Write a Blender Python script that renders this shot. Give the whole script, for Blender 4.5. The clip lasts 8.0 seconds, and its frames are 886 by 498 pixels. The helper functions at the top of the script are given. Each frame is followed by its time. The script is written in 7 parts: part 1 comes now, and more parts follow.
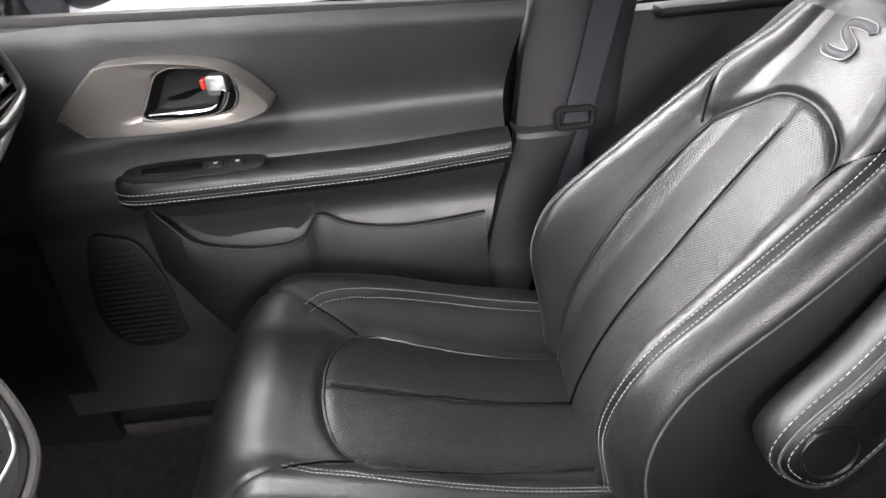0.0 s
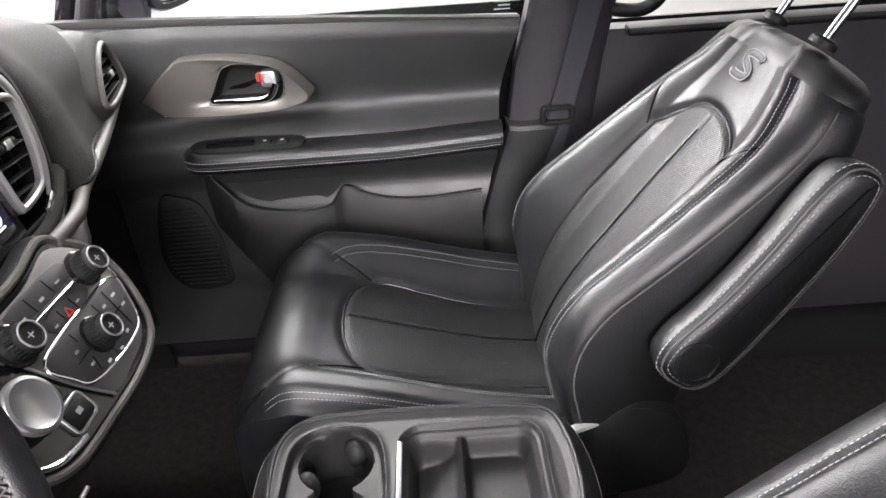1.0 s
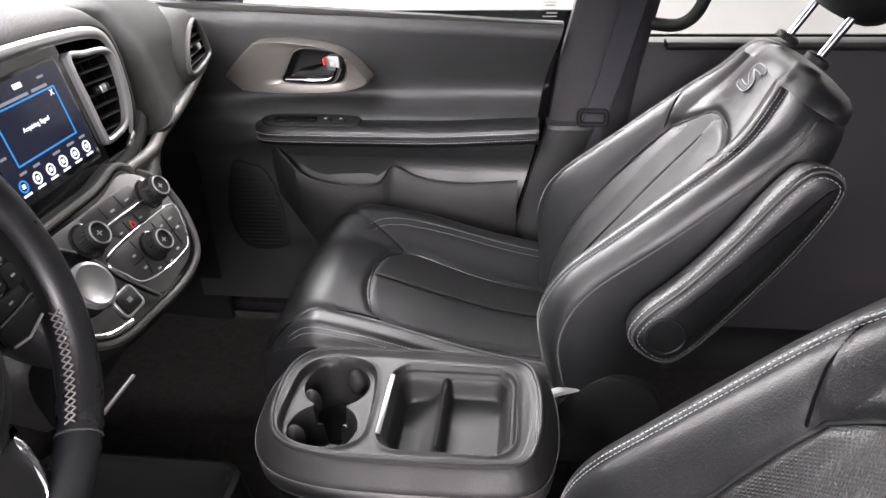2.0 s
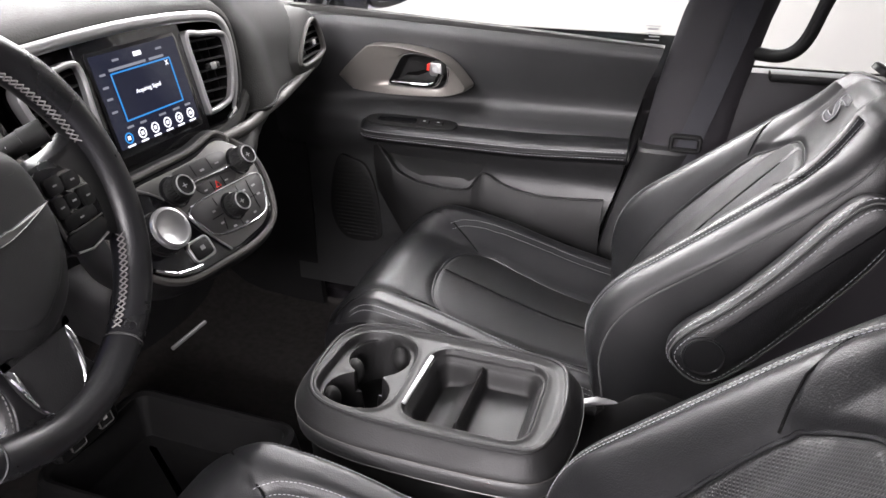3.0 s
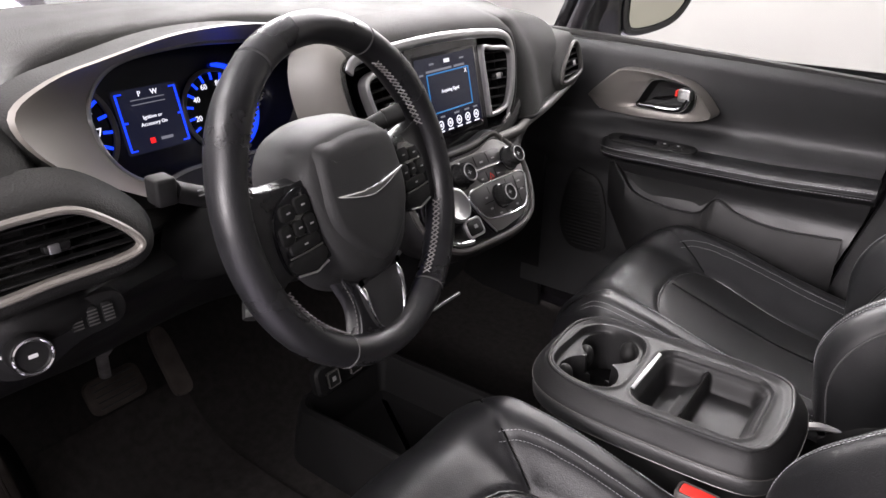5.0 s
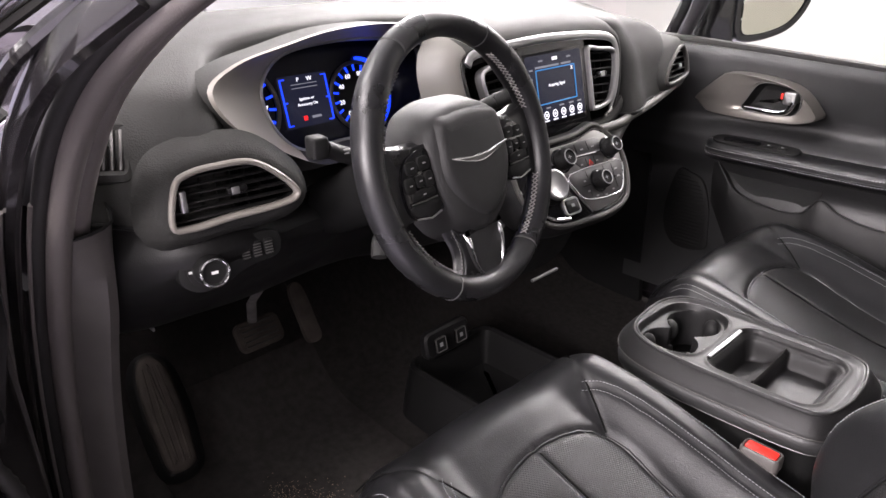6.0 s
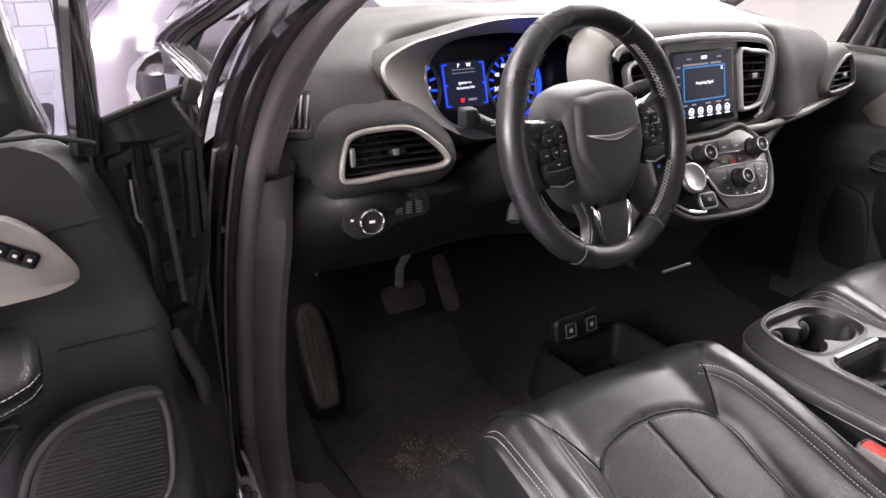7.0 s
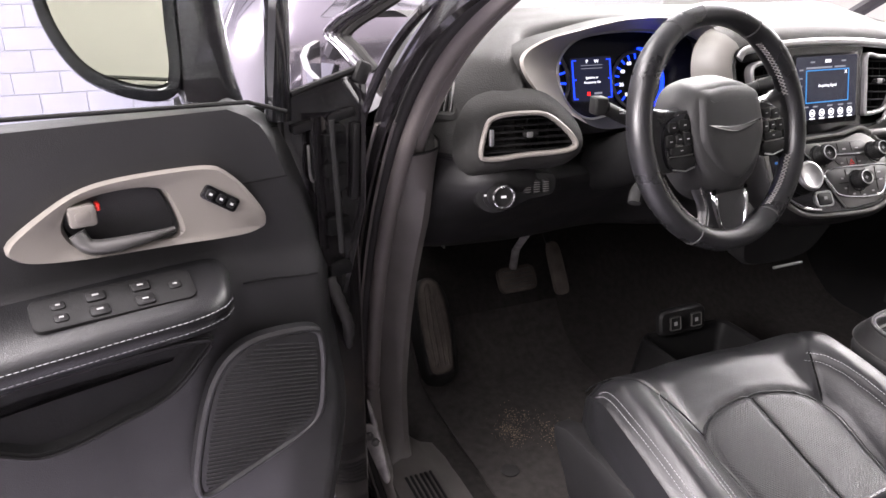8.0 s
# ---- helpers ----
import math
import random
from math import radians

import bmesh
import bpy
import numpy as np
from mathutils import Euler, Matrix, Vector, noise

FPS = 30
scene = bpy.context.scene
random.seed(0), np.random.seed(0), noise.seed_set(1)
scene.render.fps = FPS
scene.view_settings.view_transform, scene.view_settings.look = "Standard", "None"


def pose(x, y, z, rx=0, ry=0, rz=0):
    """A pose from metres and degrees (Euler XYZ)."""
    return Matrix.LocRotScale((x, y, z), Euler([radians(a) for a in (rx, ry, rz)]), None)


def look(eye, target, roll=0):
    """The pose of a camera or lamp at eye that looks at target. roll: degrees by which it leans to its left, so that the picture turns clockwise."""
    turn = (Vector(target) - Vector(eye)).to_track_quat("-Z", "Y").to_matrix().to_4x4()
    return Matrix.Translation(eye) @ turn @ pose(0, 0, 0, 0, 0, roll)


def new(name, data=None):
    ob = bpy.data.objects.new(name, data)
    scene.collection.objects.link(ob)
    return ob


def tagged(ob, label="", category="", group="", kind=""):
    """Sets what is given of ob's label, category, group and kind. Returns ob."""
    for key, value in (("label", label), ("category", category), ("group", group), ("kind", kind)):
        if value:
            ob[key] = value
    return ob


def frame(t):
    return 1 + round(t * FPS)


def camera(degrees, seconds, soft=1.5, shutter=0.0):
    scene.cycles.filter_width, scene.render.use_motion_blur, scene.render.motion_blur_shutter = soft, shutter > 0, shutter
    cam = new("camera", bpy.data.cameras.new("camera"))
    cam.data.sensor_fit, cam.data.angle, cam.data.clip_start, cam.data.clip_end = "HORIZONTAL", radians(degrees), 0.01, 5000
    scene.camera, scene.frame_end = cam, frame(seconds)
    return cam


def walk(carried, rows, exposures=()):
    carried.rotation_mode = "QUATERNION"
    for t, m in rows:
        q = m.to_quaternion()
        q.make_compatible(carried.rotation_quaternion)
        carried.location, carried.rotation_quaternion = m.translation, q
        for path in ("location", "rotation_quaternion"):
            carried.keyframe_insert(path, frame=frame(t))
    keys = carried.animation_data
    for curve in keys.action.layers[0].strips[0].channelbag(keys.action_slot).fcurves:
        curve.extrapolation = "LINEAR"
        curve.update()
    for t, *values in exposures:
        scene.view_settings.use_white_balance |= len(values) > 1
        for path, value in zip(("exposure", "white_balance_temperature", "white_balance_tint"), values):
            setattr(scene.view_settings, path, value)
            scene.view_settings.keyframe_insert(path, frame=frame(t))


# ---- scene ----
cam = camera(63.6, 8.0)
PATH = [
    (0, (0.08, -0.323, 1.015), (0.154, 1.412, 0.022), -5.3),
    (0.5, (0.095, -0.457, 1.07), (0.143, 1.277, 0.074), -4.8),
    (1, (0.115, -0.578, 1.111), (0.116, 1.145, 0.095), -4.0),
    (1.2, (0.114, -0.629, 1.112), (0.099, 1.101, 0.11), -3.0),
    (2.3, (0.281, -0.736, 1.108), (-0.058, 0.987, 0.152), -1.3),
    (2.5, (0.31, -0.744, 1.102), (-0.109, 0.972, 0.164), -0.9),
    (3, (0.347, -0.769, 1.084), (-0.231, 0.922, 0.186), 0.2),
    (3.5, (0.359, -0.794, 1.085), (-0.369, 0.854, 0.217), 0.7),
    (4, (0.35, -0.82, 1.089), (-0.562, 0.749, 0.25), 0.6),
    (4.5, (0.327, -0.871, 1.095), (-0.695, 0.635, 0.265), 0.5),
    (4.7, (0.315, -0.896, 1.096), (-0.713, 0.601, 0.258), 0.8),
    (5.8, (0.423, -1.063, 1.103), (-0.809, 0.282, 0.282), 0.1),
    (6, (0.454, -1.07, 1.1), (-0.848, 0.212, 0.288), -0.2),
    (6.5, (0.522, -1.093, 1.088), (-0.939, 0.021, 0.297), -0.1),
    (7, (0.571, -1.133, 1.079), (-1.0, -0.17, 0.301), 0.0),
    (7.5, (0.623, -1.191, 1.074), (-1.025, -0.355, 0.31), 0.1),
    (8, (0.664, -1.245, 1.072), (-1.034, -0.509, 0.311), 0.5),
]
walk(cam, [(t, look(eye, target, roll)) for t, eye, target, roll in PATH], [(0, 1.25, 6600, 15), (1, 1.2, 6600, 16), (2.5, 1.1, 6600, 17), (3.5, 0.82, 6600, 18), (4.5, 0.45, 6650, 19), (6, 0.84, 6750, 21), (6.5, 0.9, 6800, 21), (8, 1.25, 6700, 20)])

# ---- light and surroundings of the picture ----
world = bpy.data.worlds.new("world")
scene.world = world
world.use_nodes = True
world.node_tree.nodes["Background"].inputs["Color"].default_value = (0.95, 0.97, 1.0, 1)
world.node_tree.nodes["Background"].inputs["Strength"].default_value = 0.16


def area_lamp(name, eye, target, sx, sy, watts, colour=(1, 1, 1)):
    data = bpy.data.lights.new(name, "AREA")
    data.shape, data.size, data.size_y, data.energy, data.color = "RECTANGLE", sx, sy, watts, colour
    ob = new(name, data)
    ob.matrix_world = look(eye, target)
    return ob


# area lamps standing in for ceiling tubes, added and aimed to brighten chosen parts
area_lamp("added_area_lamp", (-1.75, 1.8, 2.42), (-0.2, 0.3, 0.5), 2.7, 1.2, 140)
area_lamp("added_area_lamp", (-0.7, -1.65, 2.42), (-0.1, -0.7, 0.2), 2.8, 0.9, 75)
area_lamp("added_area_lamp", (0.35, -4.3, 2.36), (-0.1, 0.7, 0.6), 2.2, 0.9, 230)
area_lamp("added_area_lamp", (-0.6, 2.5, 2.42), (0.1, 0.1, 0.5), 3.2, 1.2, 110)
area_lamp("added_area_lamp", (1.1, -2.2, 2.42), (-0.4, -0.8, 0.2), 0.6, 2.0, 14)
area_lamp("added_area_lamp", (-3.9, -3.2, 2.42), (-4.6, -2.6, 0.6), 0.5, 2.6, 15)
area_lamp("added_area_lamp", (-3.2, 0.2, 2.42), (-3.4, 0.2, 0), 0.5, 2.6, 9)


# ---- materials ----
def material(name, base=(0.5, 0.5, 0.5), rough=0.5, metal=0.0, grain=0.0, scale=400.0, vary=0.0, vary_scale=8.0,
             spec=0.5, coat=0.0, kind="noise", sheen=0.0, stretch=None, rough_vary=0.0, detail=4.0):
    mat = bpy.data.materials.new(name)
    mat.use_nodes = True
    nt = mat.node_tree
    bsdf = nt.nodes["Principled BSDF"]
    bsdf.inputs["Base Color"].default_value = (*base, 1)
    bsdf.inputs["Roughness"].default_value = rough
    bsdf.inputs["Metallic"].default_value = metal
    bsdf.inputs["Specular IOR Level"].default_value = spec
    bsdf.inputs["Coat Weight"].default_value = coat
    bsdf.inputs["Coat Roughness"].default_value = 0.05
    bsdf.inputs["Sheen Weight"].default_value = sheen
    tex = nt.nodes.new("ShaderNodeTexCoord")
    where = tex.outputs["Object"]
    if stretch:
        mapping = nt.nodes.new("ShaderNodeMapping")
        mapping.inputs["Scale"].default_value = stretch
        nt.links.new(where, mapping.inputs["Vector"])
        where = mapping.outputs["Vector"]
    if vary > 0:
        cloud = nt.nodes.new("ShaderNodeTexNoise")
        cloud.inputs["Scale"].default_value = vary_scale
        cloud.inputs["Detail"].default_value = 6
        nt.links.new(where, cloud.inputs["Vector"])
        ramp = nt.nodes.new("ShaderNodeMapRange")
        ramp.inputs["From Min"].default_value, ramp.inputs["From Max"].default_value = 0.3, 0.7
        ramp.inputs["To Min"].default_value, ramp.inputs["To Max"].default_value = 1 - vary, 1 + vary
        nt.links.new(cloud.outputs["Fac"], ramp.inputs["Value"])
        mix = nt.nodes.new("ShaderNodeVectorMath")
        mix.operation = "SCALE"
        mix.inputs[0].default_value = base
        nt.links.new(ramp.outputs["Result"], mix.inputs["Scale"])
        nt.links.new(mix.outputs["Vector"], bsdf.inputs["Base Color"])
    if rough_vary > 0:
        smear = nt.nodes.new("ShaderNodeTexNoise")
        smear.inputs["Scale"].default_value = 14
        smear.inputs["Detail"].default_value = 8
        nt.links.new(where, smear.inputs["Vector"])
        rmap = nt.nodes.new("ShaderNodeMapRange")
        rmap.inputs["From Min"].default_value, rmap.inputs["From Max"].default_value = 0.3, 0.7
        rmap.inputs["To Min"].default_value, rmap.inputs["To Max"].default_value = rough - rough_vary, rough + rough_vary
        nt.links.new(smear.outputs["Fac"], rmap.inputs["Value"])
        nt.links.new(rmap.outputs["Result"], bsdf.inputs["Roughness"])
    if grain > 0:
        if kind == "cells":
            fine = nt.nodes.new("ShaderNodeTexVoronoi")
            fine.inputs["Scale"].default_value = scale
            height = fine.outputs["Distance"]
        else:
            fine = nt.nodes.new("ShaderNodeTexNoise")
            fine.inputs["Scale"].default_value = scale
            fine.inputs["Detail"].default_value = detail
            height = fine.outputs["Fac"]
        nt.links.new(where, fine.inputs["Vector"])
        bump = nt.nodes.new("ShaderNodeBump")
        bump.inputs["Strength"].default_value = grain
        bump.inputs["Distance"].default_value = 0.001
        nt.links.new(height, bump.inputs["Height"])
        nt.links.new(bump.outputs["Normal"], bsdf.inputs["Normal"])
    return mat


def glow(name, colour, strength):
    mat = bpy.data.materials.new(name)
    mat.use_nodes = True
    b = mat.node_tree.nodes["Principled BSDF"]
    b.inputs["Base Color"].default_value = (0.01, 0.01, 0.01, 1)
    b.inputs["Roughness"].default_value = 0.12
    b.inputs["Specular IOR Level"].default_value = 0.35
    b.inputs["Emission Color"].default_value = (*colour, 1)
    b.inputs["Emission Strength"].default_value = strength
    return mat


def perforated_leather(name, base, rough, pitch):
    """Leather with rows of punched holes, laid out along the object's own y and along the way over x and z."""
    mat = material(name, base, rough, grain=0.25, scale=500, kind="cells", vary=0.12, vary_scale=20)
    nt = mat.node_tree
    bsdf = nt.nodes["Principled BSDF"]
    uv = nt.nodes.new("ShaderNodeUVMap")
    uv.uv_map = "UVMap"
    holes = []
    for shift in (0.0, 0.5):
        add = nt.nodes.new("ShaderNodeVectorMath")
        add.operation = "MULTIPLY_ADD"
        add.inputs[1].default_value, add.inputs[2].default_value = (1 / pitch, 1 / pitch, 0), (shift, shift, 0)
        nt.links.new(uv.outputs["UV"], add.inputs[0])
        frac = nt.nodes.new("ShaderNodeVectorMath")
        frac.operation = "FRACTION"
        nt.links.new(add.outputs["Vector"], frac.inputs[0])
        dist = nt.nodes.new("ShaderNodeVectorMath")
        dist.operation = "DISTANCE"
        dist.inputs[1].default_value = (0.5, 0.5, 0)
        nt.links.new(frac.outputs["Vector"], dist.inputs[0])
        holes.append(dist.outputs["Value"])
    least = nt.nodes.new("ShaderNodeMath")
    least.operation = "MINIMUM"
    nt.links.new(holes[0], least.inputs[0]), nt.links.new(holes[1], least.inputs[1])
    step = nt.nodes.new("ShaderNodeMapRange")
    step.inputs["From Min"].default_value, step.inputs["From Max"].default_value = 0.16, 0.27
    nt.links.new(least.outputs["Value"], step.inputs["Value"])
    dark = nt.nodes.new("ShaderNodeMix")
    dark.data_type = "RGBA"
    dark.inputs[6].default_value, dark.inputs[7].default_value = (0.004, 0.004, 0.004, 1), (*base, 1)
    nt.links.new(step.outputs["Result"], dark.inputs["Factor"])
    nt.links.new(dark.outputs[2], bsdf.inputs["Base Color"])
    bump = nt.nodes.new("ShaderNodeBump")
    bump.inputs["Strength"].default_value, bump.inputs["Distance"].default_value = 0.5, 0.0010
    nt.links.new(step.outputs["Result"], bump.inputs["Height"])
    nt.links.new(bump.outputs["Normal"], bsdf.inputs["Normal"])
    return mat


RIM_HIDE = material("smooth_black_hide", (0.012, 0.012, 0.013), 0.30, grain=0.12, scale=900, kind="cells", vary=0.15, vary_scale=12, rough_vary=0.08)
LEATHER = material("black_leather", (0.0085, 0.0085, 0.0092), 0.36, spec=0.5, grain=0.24, scale=640, kind="cells", vary=0.15, vary_scale=12, rough_vary=0.05)
PERF = perforated_leather("perforated_leather", (0.0105, 0.0105, 0.0112), 0.42, 0.0050)
RIM_THREAD = material("worn_grey_thread", (0.22, 0.21, 0.205), 0.7)
THREAD = material("grey_thread", (0.32, 0.32, 0.33), 0.7)
DARK_THREAD = material("dark_thread", (0.05, 0.05, 0.05), 0.7)
SOFT = material("black_soft_trim", (0.023, 0.023, 0.0235), 0.45, grain=0.16, scale=620, kind="cells", vary=0.12, vary_scale=10, rough_vary=0.06)
HUB_SKIN = material("fine_grained_skin", (0.021, 0.021, 0.021), 0.52, spec=0.35, grain=0.2, scale=1100, kind="cells", vary=0.08, vary_scale=10, rough_vary=0.05)
PLASTIC = material("black_grained_plastic", (0.0085, 0.0083, 0.0085), 0.50, spec=0.30, grain=0.3, scale=520, vary=0.15, vary_scale=9, rough_vary=0.06)
MATTE = material("black_matte_plastic", (0.006, 0.006, 0.006), 0.65, grain=0.2, scale=300, spec=0.3)
SEAM = material("black_seam_line", (0.002, 0.002, 0.002), 0.9, spec=0.1)
TREAD = material("worn_brown_tread", (0.046, 0.039, 0.034), 0.85, grain=0.5, scale=300, vary=0.3, vary_scale=30, spec=0.15)
DASH = material("grey_dash_skin", (0.027, 0.027, 0.0255), 0.62, spec=0.15, grain=0.4, scale=420, kind="cells", vary=0.08, vary_scale=7, rough_vary=0.05)
DUSK = material("dusky_satin_trim", (0.060, 0.057, 0.053), 0.45, metal=0.2, grain=0.1, scale=700, vary=0.06)
KEYFACE = material("dark_key_face", (0.032, 0.031, 0.031), 0.40, grain=0.05, scale=600)
TAUPE = material("taupe_satin_trim", (0.225, 0.208, 0.186), 0.42, metal=0.12, grain=0.05, scale=700, vary=0.05)
FLANK = material("grey_taupe_flank", (0.105, 0.099, 0.090), 0.48, grain=0.08, scale=700, vary=0.05)
BRONZE = material("bronze_satin_trim", (0.20, 0.185, 0.17), 0.33, metal=0.7, grain=0.05, scale=700, vary=0.06)
SATIN = material("satin_silver", (0.46, 0.46, 0.46), 0.32, metal=0.9, grain=0.03, scale=600)
CHROME = material("chrome", (0.85, 0.85, 0.87), 0.10, metal=1.0)
PIANO = material("gloss_black", (0.006, 0.006, 0.007), 0.09, coat=0.5)
GUN = material("gunmetal_panel", (0.13, 0.127, 0.123), 0.40, metal=0.6, grain=0.05, scale=600)
RUBBER = material("black_rubber", (0.013, 0.012, 0.0115), 0.7, grain=0.2, scale=200)
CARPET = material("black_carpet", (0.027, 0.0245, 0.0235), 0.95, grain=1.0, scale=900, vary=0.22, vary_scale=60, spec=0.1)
BELT = material("black_webbing", (0.03, 0.03, 0.036), 0.6, grain=0.5, scale=900, stretch=(1, 1, 0.2))
SILL = material("dark_brown_grey_trim", (0.080, 0.073, 0.069), 0.5, grain=0.3, scale=500, vary=0.15, vary_scale=15)
ROLL = material("brown_grey_trim", (0.125, 0.112, 0.106), 0.45, grain=0.3, scale=500, vary=0.1)
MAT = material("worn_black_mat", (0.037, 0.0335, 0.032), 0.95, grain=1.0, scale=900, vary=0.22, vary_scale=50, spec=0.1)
PILLAR = material("dark_pillar_trim", (0.022, 0.020, 0.023), 0.46, grain=0.3, scale=500, vary=0.1)
PAINT = material("black_metallic_paint", (0.010, 0.009, 0.010), 0.16, metal=0.0, coat=1.0)
METAL = material("bare_grey_metal", (0.30, 0.29, 0.28), 0.5, metal=0.6, grain=0.3, scale=120, vary=0.3, vary_scale=40)
HEADLINER = material("grey_headliner", (0.5, 0.5, 0.49), 0.95, grain=0.4, scale=700)
WALL = material("pale_wall", (0.52, 0.51, 0.475), 0.8, grain=0.1, scale=60, vary=0.03, vary_scale=1.5)
WHITE_WALL = material("white_wall", (0.85, 0.85, 0.85), 0.8, vary=0.03, vary_scale=1.2)
TILE = material("lavender_tile", (0.46, 0.45, 0.54), 0.3, grain=0.05, scale=30, vary=0.05, vary_scale=3)
GROUT = material("grout", (0.43, 0.41, 0.48), 0.8)
RED = material("red_plastic", (0.70, 0.03, 0.02), 0.35)
PEARL = material("pearl_car_paint", (0.34, 0.31, 0.36), 0.10, metal=0.9, coat=1.0)
WHITE_MARK = material("white_marking", (0.7, 0.7, 0.7), 0.6)
GREY_MARK = material("grey_marking", (0.30, 0.30, 0.30), 0.6)
NAVY = material("navy_gloss_face", (0.004, 0.005, 0.016), 0.18)
BLUE = glow("blue_dial_light", (0.004, 0.045, 1.0), 1.3)
PALE_BLUE = glow("pale_blue_light", (0.10, 0.35, 1.0), 2.0)
SCREEN_WHITE = glow("screen_white", (0.85, 0.9, 1.0), 0.9)
SCREEN_GREY = glow("screen_grey", (0.4, 0.43, 0.5), 0.35)
SCREEN_RED = glow("screen_red", (1.0, 0.02, 0.02), 1.0)
SCREEN_BACK = glow("screen_backlight", (0.03, 0.035, 0.08), 0.22)
SCREEN_CYAN = glow("screen_blue", (0.02, 0.28, 0.75), 0.6)
FLOCK = material("black_flock", (0.005, 0.005, 0.005), 0.9, spec=0.1, grain=0.3, scale=600)
MIRROR = material("mirror_glass", (0.72, 0.71, 0.61), 0.02, metal=1.0)

GLASS = bpy.data.materials.new("window_glass")
GLASS.use_nodes = True
_b = GLASS.node_tree.nodes["Principled BSDF"]
_b.inputs["Base Color"].default_value = (0.93, 0.97, 0.95, 1)
_b.inputs["Transmission Weight"].default_value, _b.inputs["Roughness"].default_value, _b.inputs["IOR"].default_value = 1.0, 0.0, 1.05


# ---- mesh helpers ----
def thing(name, label, category, group="", kind="", at=(0, 0, 0)):
    ob = new(name)
    ob.empty_display_size = 0.02
    ob.location = at
    return tagged(ob, label, category, group, kind)


def part(name, bm, mat, parent=None, label="", smooth=True, uv=None):
    bmesh.ops.recalc_face_normals(bm, faces=bm.faces)
    mesh = bpy.data.meshes.new(name)
    if uv:
        layer = bm.loops.layers.uv.new("UVMap")
        for f in bm.faces:
            for lp in f.loops:
                lp[layer].uv = uv(lp.vert.co)
    for f in bm.faces:
        f.smooth = smooth
    bm.to_mesh(mesh)
    bm.free()
    mesh.materials.append(mat)
    if smooth:
        mesh.set_sharp_from_angle(angle=radians(40))
    ob = new(name, mesh)
    if parent:
        ob.parent = parent
        up, shift = parent, Vector()
        while up:
            shift += up.location
            up = up.parent
        mesh.transform(Matrix.Translation(-shift))
    if label:
        ob["label"] = label
    if name.endswith(("stitching", "seams", "marks", "ticks", "edges", "lines", "rows", "ribs", "grooves", "grip", "mark")) and len(mesh.polygons) > 12 and "emblem" not in name:
        ob["kind"] = "stuff"
    return ob


def setting(name, bm, mat, label, category, smooth=False):
    return tagged(part(name, bm, mat, None, "", smooth), label, category, "", "structure")


def spline(pts, n=8, closed=False):
    """A Catmull-Rom line through the points, n steps to a stretch."""
    p = [Vector(q) for q in pts]
    m, out = len(p), []
    for i in range(m if closed else m - 1):
        a, b, c, d = (p[(i + k) % m] if closed else p[min(max(i + k, 0), m - 1)] for k in (-1, 0, 1, 2))
        for k in range(n):
            t = k / n
            out.append(0.5 * (2 * b + (c - a) * t + (2 * a - 5 * b + 4 * c - d) * t * t + (3 * b - a - 3 * c + d) * t ** 3))
    if not closed:
        out.append(p[-1])
    return out


def grid(rows, close_u=False, close_v=False, caps=False, bm=None):
    """A skin over rows of points. close_v joins the ends of every row, caps fills the first and last row."""
    bm = bm or bmesh.new()
    vs = [[bm.verts.new(p) for p in r] for r in rows]
    m, n = len(rows), len(rows[0])
    for i in range(m if close_u else m - 1):
        for j in range(n if close_v else n - 1):
            bm.faces.new((vs[i][j], vs[(i + 1) % m][j], vs[(i + 1) % m][(j + 1) % n], vs[i][(j + 1) % n]))
    if caps:
        bm.faces.new(vs[0]), bm.faces.new(vs[-1])
    return bm


def shell(rows, back):
    """A skin with thickness: the same rows again, shifted by back (a vector), joined round the edge."""
    back = Vector(back)
    bm = bmesh.new()
    m, n = len(rows), len(rows[0])
    top = [[bm.verts.new(p) for p in r] for r in rows]
    low = [[bm.verts.new(Vector(p) + back) for p in r] for r in rows]
    for i in range(m - 1):
        for j in range(n - 1):
            bm.faces.new((top[i][j], top[i + 1][j], top[i + 1][j + 1], top[i][j + 1]))
            bm.faces.new((low[i][j], low[i][j + 1], low[i + 1][j + 1], low[i + 1][j]))
    edge = [(i, 0) for i in range(m)] + [(m - 1, j) for j in range(1, n)] + [(i, n - 1) for i in range(m - 2, -1, -1)] + [(0, j) for j in range(n - 2, 0, -1)]
    for (a, b), (c, d) in zip(edge, edge[1:] + edge[:1]):
        bm.faces.new((top[a][b], top[c][d], low[c][d], low[a][b]))
    return bm


def tube(pts, r, n=8, closed=False, bm=None, flat=1.0, up=(0, 0, 1), ends=True):
    """A round or flattened rod along the points. r: a number or one for every point."""
    pts = [Vector(p) for p in pts]
    rows, m, up = [], len(pts), Vector(up)
    for i, p in enumerate(pts):
        a, b = (pts[i - 1], pts[(i + 1) % m]) if closed else (pts[max(i - 1, 0)], pts[min(i + 1, m - 1)])
        d = (b - a).normalized()
        side = d.cross(up)
        side = side.normalized() if side.length > 1e-4 else d.orthogonal().normalized()
        over, q = side.cross(d), r[i] if isinstance(r, (list, tuple)) else r
        rows.append([p + q * (math.cos(w) * side + flat * math.sin(w) * over) for w in (math.tau * k / n for k in range(n))])
    return grid(rows, close_u=closed, close_v=True, caps=not closed and ends, bm=bm)


